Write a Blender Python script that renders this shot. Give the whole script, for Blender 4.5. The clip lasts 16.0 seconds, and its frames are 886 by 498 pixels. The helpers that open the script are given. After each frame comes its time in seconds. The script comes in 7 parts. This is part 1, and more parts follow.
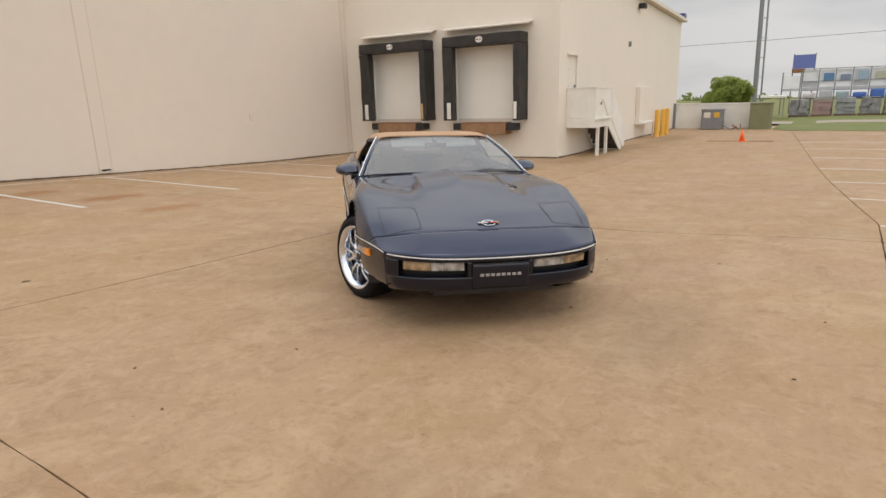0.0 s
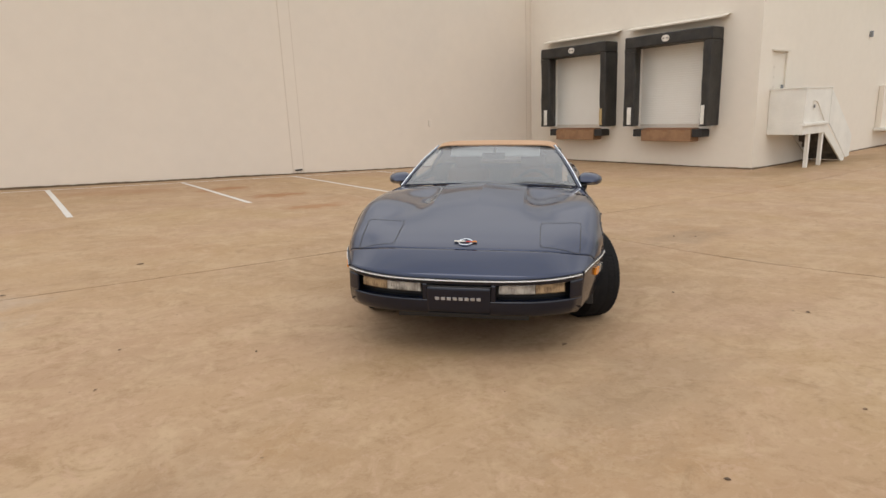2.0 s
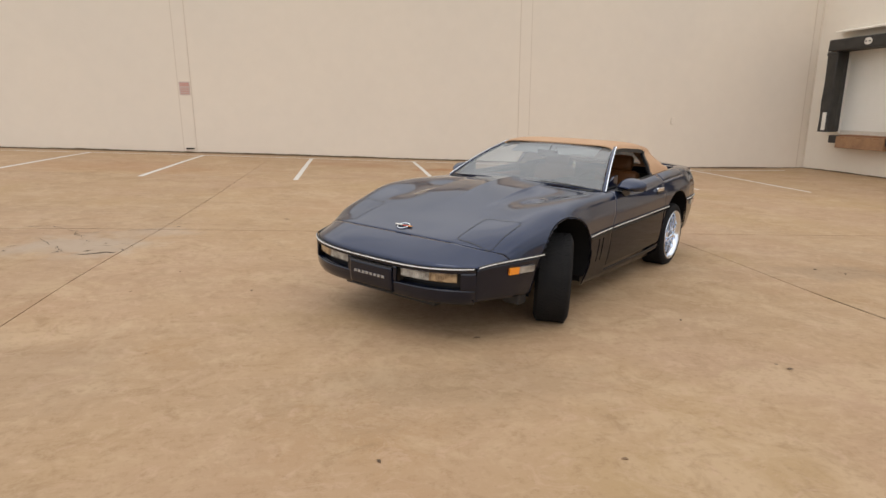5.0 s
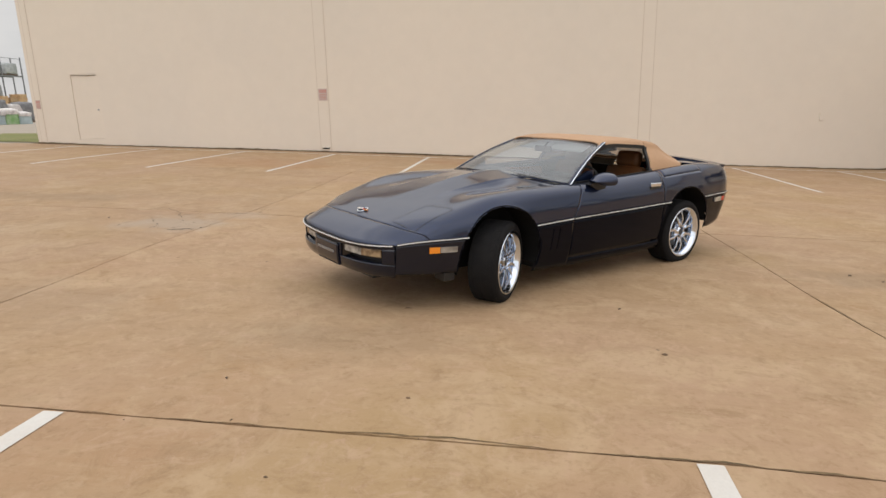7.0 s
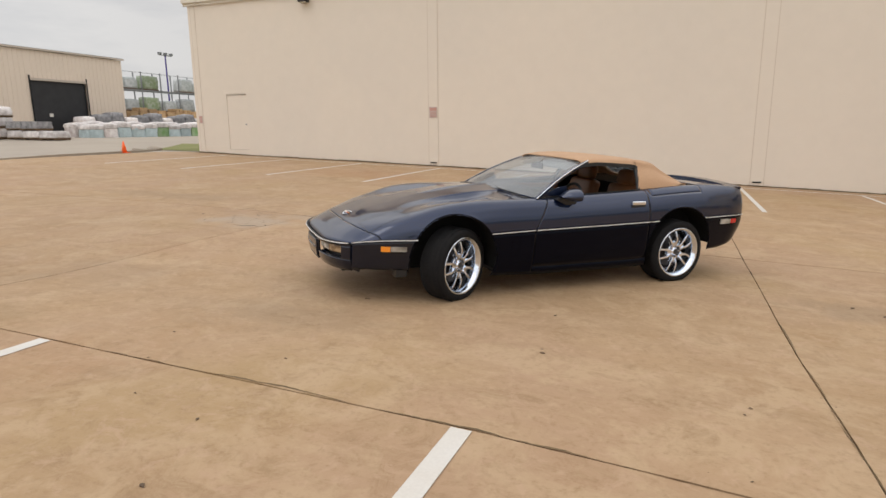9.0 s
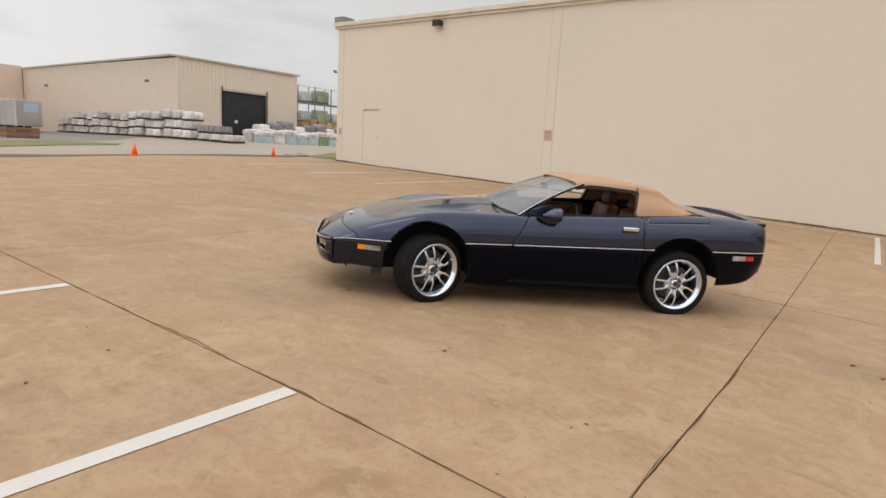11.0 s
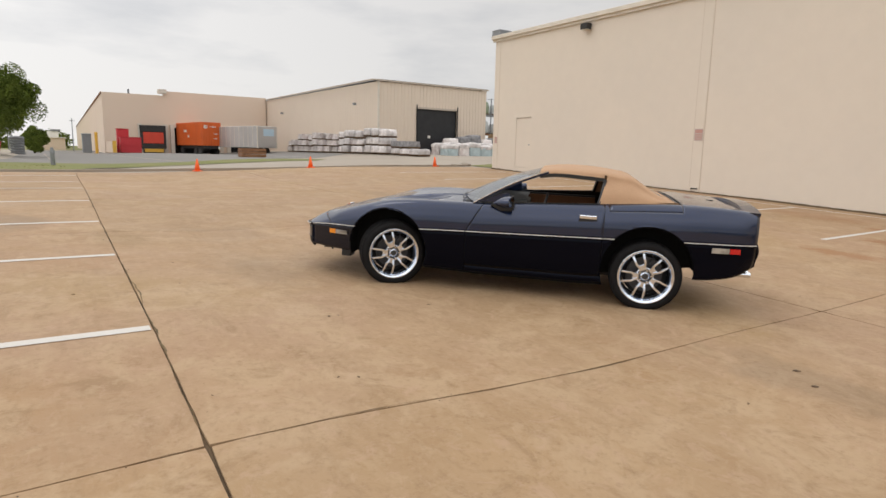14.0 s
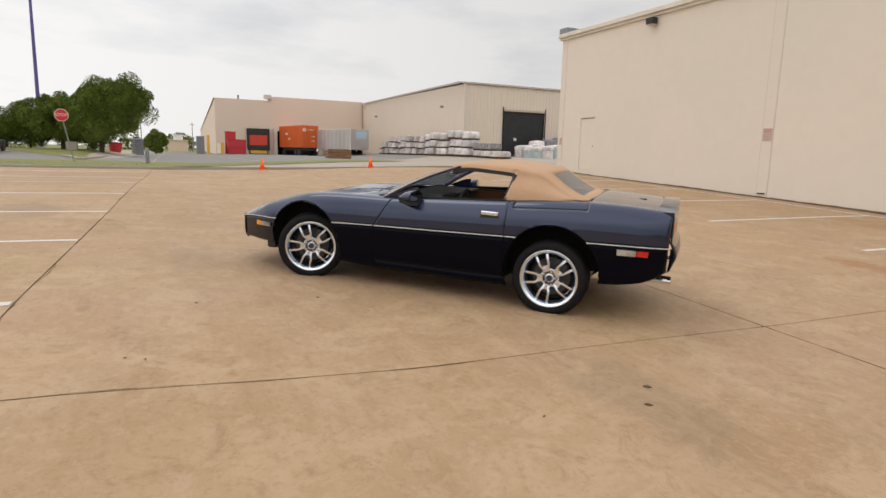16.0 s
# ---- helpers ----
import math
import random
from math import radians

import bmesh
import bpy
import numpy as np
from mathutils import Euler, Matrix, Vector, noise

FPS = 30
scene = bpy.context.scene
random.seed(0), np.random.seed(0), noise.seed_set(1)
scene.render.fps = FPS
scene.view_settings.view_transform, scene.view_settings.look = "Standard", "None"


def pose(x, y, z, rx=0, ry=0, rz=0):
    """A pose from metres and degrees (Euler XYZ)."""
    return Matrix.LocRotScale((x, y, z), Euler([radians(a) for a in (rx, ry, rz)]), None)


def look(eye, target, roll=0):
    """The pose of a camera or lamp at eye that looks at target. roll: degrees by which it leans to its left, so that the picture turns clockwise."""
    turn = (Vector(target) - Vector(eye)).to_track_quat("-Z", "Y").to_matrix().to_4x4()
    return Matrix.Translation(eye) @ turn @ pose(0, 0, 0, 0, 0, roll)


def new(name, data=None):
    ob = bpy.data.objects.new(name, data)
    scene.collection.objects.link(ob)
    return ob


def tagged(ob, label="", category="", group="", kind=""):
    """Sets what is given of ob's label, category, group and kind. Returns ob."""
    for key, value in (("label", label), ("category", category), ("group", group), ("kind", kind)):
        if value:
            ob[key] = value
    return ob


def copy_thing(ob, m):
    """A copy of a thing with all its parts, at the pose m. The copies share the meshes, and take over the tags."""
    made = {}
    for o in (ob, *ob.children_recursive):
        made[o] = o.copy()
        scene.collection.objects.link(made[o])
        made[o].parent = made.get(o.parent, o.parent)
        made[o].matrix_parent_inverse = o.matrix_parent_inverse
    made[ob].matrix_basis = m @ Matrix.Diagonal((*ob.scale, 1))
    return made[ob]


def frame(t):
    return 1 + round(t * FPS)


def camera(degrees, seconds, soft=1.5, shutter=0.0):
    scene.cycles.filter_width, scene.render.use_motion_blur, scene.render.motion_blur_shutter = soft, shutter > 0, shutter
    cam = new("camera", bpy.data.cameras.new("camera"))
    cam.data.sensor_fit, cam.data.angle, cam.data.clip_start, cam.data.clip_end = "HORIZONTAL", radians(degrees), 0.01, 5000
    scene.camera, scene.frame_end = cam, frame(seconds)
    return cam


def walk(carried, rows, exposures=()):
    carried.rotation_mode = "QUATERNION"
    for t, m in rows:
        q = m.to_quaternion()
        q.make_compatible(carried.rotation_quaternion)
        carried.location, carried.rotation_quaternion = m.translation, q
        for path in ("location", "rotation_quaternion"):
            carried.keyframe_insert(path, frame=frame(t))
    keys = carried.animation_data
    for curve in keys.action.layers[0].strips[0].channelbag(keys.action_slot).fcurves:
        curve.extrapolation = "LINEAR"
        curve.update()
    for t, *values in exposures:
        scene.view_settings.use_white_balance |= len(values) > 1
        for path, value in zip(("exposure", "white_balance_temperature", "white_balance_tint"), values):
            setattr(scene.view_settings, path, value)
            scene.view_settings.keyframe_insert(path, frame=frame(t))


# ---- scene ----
cam = camera(73.7, 16.0)
PATH = [
    (0, (0.402, 0.277, 1.734), (2.022, 1.339, 1.236), -1.7),
    (0.5, (0.733, 0.031, 1.741), (2.263, 1.235, 1.283), -3.7),
    (1, (1.024, -0.266, 1.728), (2.428, 1.08, 1.262), -0.8),
    (1.5, (1.347, -0.505, 1.698), (2.66, 0.931, 1.237), -1.1),
    (2, (1.636, -0.689, 1.711), (2.784, 0.883, 1.252), -2.4),
    (2.5, (1.895, -0.948, 1.712), (2.869, 0.739, 1.256), -2.1),
    (3, (2.168, -1.168, 1.693), (3.013, 0.588, 1.241), -2.8),
    (3.5, (2.498, -1.349, 1.711), (3.187, 0.476, 1.272), -3.1),
    (6, (4.391, -2.133, 1.66), (4.463, -0.192, 1.184), 1.2),
    (6.5, (4.794, -2.276, 1.666), (4.733, -0.323, 1.239), 0.5),
    (7, (5.185, -2.438, 1.647), (4.937, -0.506, 1.192), -1.2),
    (7.5, (5.605, -2.554, 1.634), (5.247, -0.641, 1.174), -1.7),
    (8, (6.016, -2.679, 1.639), (5.551, -0.783, 1.203), -0.3),
    (8.5, (6.395, -2.722, 1.627), (5.789, -0.867, 1.187), 2.2),
    (9, (6.799, -2.644, 1.634), (6.087, -0.817, 1.24), -0.5),
    (11.5, (8.699, -2.074, 1.562), (7.476, -0.528, 1.226), 3.6),
    (12, (9.059, -1.873, 1.542), (7.777, -0.376, 1.202), 2.8),
    (12.5, (9.406, -1.713, 1.547), (8.052, -0.285, 1.193), 2.3),
    (13, (9.708, -1.438, 1.52), (8.233, -0.125, 1.203), 0.6),
    (13.5, (10.043, -1.121, 1.491), (8.488, 0.1, 1.188), 1.1),
    (14, (10.273, -0.815, 1.478), (8.646, 0.303, 1.159), 1.2),
    (14.5, (10.488, -0.418, 1.474), (8.786, 0.589, 1.174), -2.2),
    (15, (10.735, -0.019, 1.459), (9.012, 0.938, 1.123), 2.0),
    (15.5, (10.941, 0.393, 1.435), (9.17, 1.265, 1.118), 2.3),
    (16, (11.08, 0.854, 1.424), (9.287, 1.682, 1.108), 1.5),
]
walk(cam, [(t, look(eye, target, roll)) for t, eye, target, roll in PATH])

# ---- world and light ----
world = bpy.data.worlds.new("overcast_sky")
scene.world = world
world.use_nodes = True
wn, wl = world.node_tree.nodes, world.node_tree.links
wn.clear()
w_out = wn.new("ShaderNodeOutputWorld")
w_bg = wn.new("ShaderNodeBackground")
w_sky = wn.new("ShaderNodeTexSky")
w_sky.sky_type, w_sky.sun_disc = "NISHITA", False
w_sky.sun_elevation, w_sky.sun_rotation = radians(55), radians(200)
w_sky.air_density, w_sky.dust_density = 1.0, 3.0
w_tc = wn.new("ShaderNodeTexCoord")
w_map = wn.new("ShaderNodeMapping")
w_map.inputs["Scale"].default_value = (1.0, 1.0, 4.0)
w_noise = wn.new("ShaderNodeTexNoise")
w_noise.inputs["Scale"].default_value, w_noise.inputs["Detail"].default_value = 2.6, 6.0
w_noise.inputs["Roughness"].default_value = 0.55
w_ramp = wn.new("ShaderNodeValToRGB")
w_ramp.color_ramp.elements[0].position, w_ramp.color_ramp.elements[1].position = 0.30, 0.52
w_ramp.color_ramp.elements[0].color = (6.4, 6.42, 6.55, 1)
w_ramp.color_ramp.elements[1].color = (8.32, 8.15, 8.0, 1)
w_mix = wn.new("ShaderNodeMix")
w_mix.data_type = "RGBA"
w_mix.inputs["Factor"].default_value = 0.92
wl.new(w_tc.outputs["Generated"], w_map.inputs["Vector"])
wl.new(w_map.outputs["Vector"], w_noise.inputs["Vector"])
wl.new(w_noise.outputs["Fac"], w_ramp.inputs["Fac"])
wl.new(w_sky.outputs["Color"], w_mix.inputs[6])
wl.new(w_ramp.outputs["Color"], w_mix.inputs[7])
w_sep = wn.new("ShaderNodeSeparateXYZ")
w_rise = wn.new("ShaderNodeMapRange")
w_rise.inputs["From Min"].default_value, w_rise.inputs["From Max"].default_value = 0.28, 0.62
w_rise.inputs["To Min"].default_value, w_rise.inputs["To Max"].default_value = 1.31, 2.22
w_gain = wn.new("ShaderNodeVectorMath")
w_gain.operation = "SCALE"
wl.new(w_tc.outputs["Generated"], w_sep.inputs["Vector"])
wl.new(w_sep.outputs["Z"], w_rise.inputs["Value"])
wl.new(w_mix.outputs[2], w_gain.inputs[0])
w_dot = wn.new("ShaderNodeVectorMath")
w_dot.operation = "DOT_PRODUCT"
w_dot.inputs[1].default_value = (-0.38, -0.925, 0.0)
w_side = wn.new("ShaderNodeMapRange")
w_side.inputs["From Min"].default_value, w_side.inputs["From Max"].default_value = -1.0, 1.0
w_side.inputs["To Min"].default_value, w_side.inputs["To Max"].default_value = 0.68, 1.32
w_both = wn.new("ShaderNodeMath")
w_both.operation = "MULTIPLY"
wl.new(w_tc.outputs["Generated"], w_dot.inputs[0])
wl.new(w_dot.outputs["Value"], w_side.inputs["Value"])
wl.new(w_rise.outputs["Result"], w_both.inputs[0])
# the uneven brightness belongs to the low sky; overhead the cloud is even
w_high = wn.new("ShaderNodeMapRange")
w_high.inputs["From Min"].default_value, w_high.inputs["From Max"].default_value = 0.28, 0.60
wl.new(w_sep.outputs["Z"], w_high.inputs["Value"])
w_even = wn.new("ShaderNodeMix")
w_even.inputs["B"].default_value = 1.06
wl.new(w_high.outputs["Result"], w_even.inputs["Factor"])
wl.new(w_side.outputs["Result"], w_even.inputs["A"])
wl.new(w_even.outputs["Result"], w_both.inputs[1])
wl.new(w_both.outputs["Value"], w_gain.inputs["Scale"])
wl.new(w_gain.outputs["Vector"], w_bg.inputs["Color"])
w_bg.inputs["Strength"].default_value = 0.078
wl.new(w_bg.outputs["Background"], w_out.inputs["Surface"])

sun = new("sun", bpy.data.lights.new("sun", "SUN"))
sun.data.energy, sun.data.angle, sun.data.color = 0.3, radians(25), (1.0, 0.95, 0.88)
sun.matrix_world = look((0, 0, 60), (24, 18, 0))


# ---- materials ----
def material(name, color, rough=0.6, metal=0.0, vary=0.0, scale=3.0, bump=0.0, fine=0.0, coat=0.0, spec=0.5, tint=None, per_object=0.0):
    """A procedural surface: base colour with broad stains and fine grain, and relief."""
    m = bpy.data.materials.new(name)
    m.use_nodes = True
    nt = m.node_tree
    b = nt.nodes["Principled BSDF"]
    b.inputs["Base Color"].default_value = (*color, 1)
    b.inputs["Roughness"].default_value, b.inputs["Metallic"].default_value = rough, metal
    b.inputs["Coat Weight"].default_value, b.inputs["Specular IOR Level"].default_value = coat, spec
    b.inputs["Coat Roughness"].default_value = 0.04
    if vary or bump or fine or per_object:
        tc = nt.nodes.new("ShaderNodeTexCoord")
        big = nt.nodes.new("ShaderNodeTexNoise")
        big.inputs["Scale"].default_value, big.inputs["Detail"].default_value = scale, 5
        grain = nt.nodes.new("ShaderNodeTexNoise")
        grain.inputs["Scale"].default_value, grain.inputs["Detail"].default_value = scale * 14, 4
        nt.links.new(tc.outputs["Object"], big.inputs["Vector"])
        nt.links.new(tc.outputs["Object"], grain.inputs["Vector"])
        low = tint or tuple(c * 0.6 for c in color)
        mix = nt.nodes.new("ShaderNodeMix")
        mix.data_type = "RGBA"
        mix.inputs[6].default_value, mix.inputs[7].default_value = (*color, 1), (*low, 1)
        amount = nt.nodes.new("ShaderNodeMapRange")
        amount.inputs["From Min"].default_value, amount.inputs["From Max"].default_value = 0.35, 0.75
        amount.inputs["To Max"].default_value = vary
        nt.links.new(big.outputs["Fac"], amount.inputs["Value"])
        nt.links.new(amount.outputs["Result"], mix.inputs["Factor"])
        last = mix.outputs[2]
        if fine or per_object:
            hsv = nt.nodes.new("ShaderNodeHueSaturation")
            val = nt.nodes.new("ShaderNodeMapRange")
            val.inputs["To Min"].default_value, val.inputs["To Max"].default_value = 1 - fine, 1 + fine
            nt.links.new(grain.outputs["Fac"], val.inputs["Value"])
            out = val.outputs["Result"]
            if per_object:
                info = nt.nodes.new("ShaderNodeObjectInfo")
                r = nt.nodes.new("ShaderNodeMapRange")
                r.inputs["To Min"].default_value, r.inputs["To Max"].default_value = 1 - per_object, 1 + per_object
                nt.links.new(info.outputs["Random"], r.inputs["Value"])
                mul = nt.nodes.new("ShaderNodeMath")
                mul.operation = "MULTIPLY"
                nt.links.new(out, mul.inputs[0])
                nt.links.new(r.outputs["Result"], mul.inputs[1])
                out = mul.outputs["Value"]
            nt.links.new(out, hsv.inputs["Value"])
            nt.links.new(last, hsv.inputs["Color"])
            last = hsv.outputs["Color"]
        nt.links.new(last, b.inputs["Base Color"])
        if bump:
            bp = nt.nodes.new("ShaderNodeBump")
            bp.inputs["Strength"].default_value, bp.inputs["Distance"].default_value = bump, 0.02
            nt.links.new(grain.outputs["Fac"], bp.inputs["Height"])
            nt.links.new(bp.outputs["Normal"], b.inputs["Normal"])
    return m


def concrete_material():
    """Tan lot concrete: broad blotches, rusty patches, fine grain, small dark specks and pits."""
    m = bpy.data.materials.new("lot_concrete")
    m.use_nodes = True
    nt = m.node_tree
    b = nt.nodes["Principled BSDF"]
    geo = nt.nodes.new("ShaderNodeNewGeometry")

    def noise_tex(scale, detail, rough=0.6, bend=0.0):
        n = nt.nodes.new("ShaderNodeTexNoise")
        n.inputs["Distortion"].default_value = bend
        n.inputs["Scale"].default_value, n.inputs["Detail"].default_value, n.inputs["Roughness"].default_value = scale, detail, rough
        nt.links.new(geo.outputs["Position"], n.inputs["Vector"])
        return n.outputs["Fac"]

    def span(src, a, b_, lo, hi):
        r = nt.nodes.new("ShaderNodeMapRange")
        for k, v in zip(("From Min", "From Max", "To Min", "To Max"), (a, b_, lo, hi)):
            r.inputs[k].default_value = v
        nt.links.new(src, r.inputs["Value"])
        return r.outputs["Result"]

    def mix(fac, c0, c1, blend="MIX"):
        n = nt.nodes.new("ShaderNodeMix")
        n.data_type, n.blend_type = "RGBA", blend
        nt.links.new(fac, n.inputs["Factor"]) if not isinstance(fac, float) else setattr(n.inputs["Factor"], "default_value", fac)
        for s, c in ((6, c0), (7, c1)):
            if isinstance(c, tuple):
                n.inputs[s].default_value = (*c, 1)
            else:
                nt.links.new(c, n.inputs[s])
        return n.outputs[2]

    def stain(col, x, y, rx, ry, color, strength, rough=3.0):
        """A patch with a ragged edge round a place."""
        v = nt.nodes.new("ShaderNodeVectorMath")
        v.operation = "SUBTRACT"
        nt.links.new(geo.outputs["Position"], v.inputs[0])
        v.inputs[1].default_value = (x, y, 0)
        d = nt.nodes.new("ShaderNodeVectorMath")
        d.operation = "MULTIPLY"
        nt.links.new(v.outputs["Vector"], d.inputs[0])
        d.inputs[1].default_value = (1 / rx, 1 / ry, 0)
        ln = nt.nodes.new("ShaderNodeVectorMath")
        ln.operation = "LENGTH"
        nt.links.new(d.outputs["Vector"], ln.inputs[0])
        n = span(noise_tex(rough / rx, 6, 0.65), 0.25, 0.75, -0.55, 0.55)
        s = nt.nodes.new("ShaderNodeMath")
        nt.links.new(ln.outputs["Value"], s.inputs[0])
        nt.links.new(n, s.inputs[1])
        return mix(span(s.outputs["Value"], 0.45, 1.0, strength, 0.0), col, color)

    col = mix(span(noise_tex(0.16, 6), 0.35, 0.65, 0, 1), CONCRETE_A, CONCRETE_B)
    col = mix(span(noise_tex(0.9, 8, 0.66), 0.46, 0.74, 0, 0.75), col, CONCRETE_C)
    col = mix(span(noise_tex(0.45, 6, 0.7), 0.54, 0.74, 0, 0.7), col, CONCRETE_D)
    col = mix(span(noise_tex(0.28, 4, 0.5), 0.44, 0.60, 0.0, 0.65), col, CONCRETE_PINK)
    col = mix(span(noise_tex(0.33, 5, 0.55, 0.4), 0.54, 0.68, 0.0, 0.6), col, CONCRETE_YELLOW)
    for angle, stretch, k in ((24, 9.0, 0.45), (-38, 7.0, 0.40), (80, 11.0, 0.30)):
        # faint scuffs left by tyres and brooms
        turned = nt.nodes.new("ShaderNodeMapping")
        turned.inputs["Rotation"].default_value = (0, 0, radians(angle))
        turned.inputs["Scale"].default_value = (0.55, 0.55 * stretch, 0.55)
        nt.links.new(geo.outputs["Position"], turned.inputs["Vector"])
        n = nt.nodes.new("ShaderNodeTexNoise")
        n.inputs["Scale"].default_value, n.inputs["Detail"].default_value, n.inputs["Roughness"].default_value = 1.0, 8, 0.68
        nt.links.new(turned.outputs["Vector"], n.inputs["Vector"])
        col = mix(span(n.outputs["Fac"], 0.56, 0.70, 0.0, k), col, CONCRETE_E)
        col = mix(span(n.outputs["Fac"], 0.42, 0.30, 0.0, k), col, CONCRETE_F)
    col = mix(span(noise_tex(1.7, 9, 0.72, 0.7), 0.50, 0.60, 0.0, 0.70), col, CONCRETE_E)
    col = mix(span(noise_tex(3.4, 8, 0.74, 1.0), 0.52, 0.65, 0.0, 0.60), col, CONCRETE_F)
    col = mix(span(noise_tex(5.5, 8, 0.75, 1.2), 0.54, 0.63, 0.0, 0.65), col, CONCRETE_WORN)
    col = mix(span(noise_tex(9.0, 7, 0.74, 0.6), 0.52, 0.68, 0.0, 0.62), col, CONCRETE_E)
    col = mix(span(noise_tex(22, 6, 0.72), 0.52, 0.70, 0.0, 0.58), col, CONCRETE_F)
    col = mix(span(noise_tex(60, 4, 0.7), 0.58, 0.75, 0.0, 0.4), col, CONCRETE_E)
    for x, y, rx, ry, k in ((6.0, 13.9, 0.55, 0.5, 0.7), (6.4, 11.8, 0.8, 0.45, 0.75), (6.25, 9.6, 0.9, 0.35, 0.6), (5.4, 13.6, 0.4, 0.4, 0.6), (3.6, 14.6, 1.8, 0.8, 0.35), (-1.5, 12.6, 2.5, 1.4, 0.3)):
        col = stain(col, x, y, rx, ry, (0.272, 0.120, 0.044), k)
    col = stain(col, 0.75, 4.6, 0.8, 0.7, (0.368, 0.300, 0.232), 0.6, 2.0)
    col = stain(col, 1.4, 5.4, 0.7, 0.3, (0.360, 0.288, 0.224), 0.4, 2.0)
    for x, y, rx, ry, k in ((1.5, 1.5, 0.9, 0.7, 0.18), (0.0, -1.2, 1.1, 0.7, 0.5), (1.6, -2.6, 0.9, 1.2, 0.4), (8.6, 3.4, 0.9, 0.4, 0.35), (4.2, 1.0, 1.0, 0.5, 0.25), (-2.5, 6.5, 2.0, 0.5, 0.3)):
        col = stain(col, x, y, rx, ry, (0.200, 0.144, 0.092), k, 2.2)
    for x, y, rx, ry, k in ((23.5, 6.9, 4.5, 0.9, 0.55), (29.0, 6.4, 3.0, 0.9, 0.5), (19.0, 7.2, 2.0, 0.7, 0.35), (1.9, 0.0, 0.9, 0.35, 0.28)):
        col = stain(col, x, y, rx, ry, (0.215, 0.142, 0.066), k, 3.0)
    info = nt.nodes.new("ShaderNodeObjectInfo")
    hsv = nt.nodes.new("ShaderNodeHueSaturation")
    nt.links.new(span(info.outputs["Random"], 0, 1, 0.965, 1.035), hsv.inputs["Value"])
    nt.links.new(col, hsv.inputs["Color"])
    vor = nt.nodes.new("ShaderNodeTexVoronoi")
    vor.inputs["Scale"].default_value = 1.6
    nt.links.new(geo.outputs["Position"], vor.inputs["Vector"])
    col = mix(span(vor.outputs["Distance"], 0.012, 0.022, 0.75, 0), hsv.outputs["Color"], (0.06, 0.045, 0.03))
    nt.links.new(col, b.inputs["Base Color"])
    nt.links.new(span(noise_tex(1.3, 4), 0.3, 0.7, 0.62, 0.85), b.inputs["Roughness"])
    b.inputs["Specular IOR Level"].default_value = 0.3
    bp = nt.nodes.new("ShaderNodeBump")
    bp.inputs["Strength"].default_value, bp.inputs["Distance"].default_value = 0.25, 0.01
    nt.links.new(noise_tex(28, 6, 0.7), bp.inputs["Height"])
    nt.links.new(bp.outputs["Normal"], b.inputs["Normal"])
    return m


CONCRETE_A, CONCRETE_B = (0.354, 0.237, 0.139), (0.377, 0.249, 0.134)
CONCRETE_C, CONCRETE_D, CONCRETE_E = (0.272, 0.178, 0.098), (0.358, 0.203, 0.087), (0.423, 0.299, 0.181)
CONCRETE_PINK, CONCRETE_YELLOW = (0.362, 0.234, 0.148), (0.343, 0.234, 0.111)
CONCRETE_F, CONCRETE_WORN = (0.257, 0.162, 0.084), (0.423, 0.285, 0.185)
M_CONCRETE = concrete_material()
M_JOINT = material("joint_filler", (0.15, 0.092, 0.046), 0.9, vary=1.0, scale=1.6, tint=(0.03, 0.024, 0.016), fine=0.5)
M_WALL = material("wall_paint", (0.72, 0.640, 0.545), 0.75, vary=0.5, scale=0.22, tint=(0.64, 0.585, 0.52), fine=0.03, bump=0.06)
M_WALL_B = material("dock_wall_paint", (0.76, 0.70, 0.61), 0.7, vary=0.4, scale=0.3, tint=(0.69, 0.63, 0.54), fine=0.03, bump=0.08)
M_TRIM = material("eave_paint", (0.70, 0.64, 0.55), 0.6, vary=0.3, scale=2)
M_WHITE = material("white_paint", (0.78, 0.76, 0.70), 0.55, vary=0.3, scale=2, fine=0.05)
M_LINE = material("line_paint", (0.60, 0.575, 0.535), 0.7, vary=0.35, scale=5, tint=(0.510, 0.442, 0.357), fine=0.08)
M_BLACK = material("black_rubber", (0.025, 0.024, 0.024), 0.75, vary=0.4, scale=4, tint=(0.06, 0.055, 0.05), bump=0.2)
M_SEAL = material("dock_foam_cover", (0.016, 0.015, 0.014), 0.55, vary=0.6, scale=3, tint=(0.055, 0.048, 0.040), bump=0.35)
M_DARK = material("dark_void", (0.012, 0.012, 0.013), 0.9)
M_BROWN = material("rusty_steel", (0.22, 0.10, 0.045), 0.8, vary=0.7, scale=5, tint=(0.34, 0.18, 0.09), fine=0.15)
M_YELLOW = material("yellow_paint", (0.72, 0.42, 0.05), 0.5, vary=0.4, scale=5, tint=(0.45, 0.26, 0.06))
M_ORANGE = material("cone_orange", (0.95, 0.15, 0.025), 0.5, vary=0.3, scale=9, tint=(0.85, 0.12, 0.02))
M_GREY = material("grey_steel", (0.25, 0.26, 0.27), 0.5, metal=0.3, vary=0.4, scale=4)
M_ASPHALT = material("road_surface", (0.205, 0.192, 0.176), 0.85, vary=0.5, scale=0.2, tint=(0.165, 0.155, 0.145), fine=0.08)
M_GRASS = material("grass", (0.145, 0.162, 0.036), 0.9, vary=0.8, scale=0.6, tint=(0.221, 0.196, 0.068), fine=0.25)
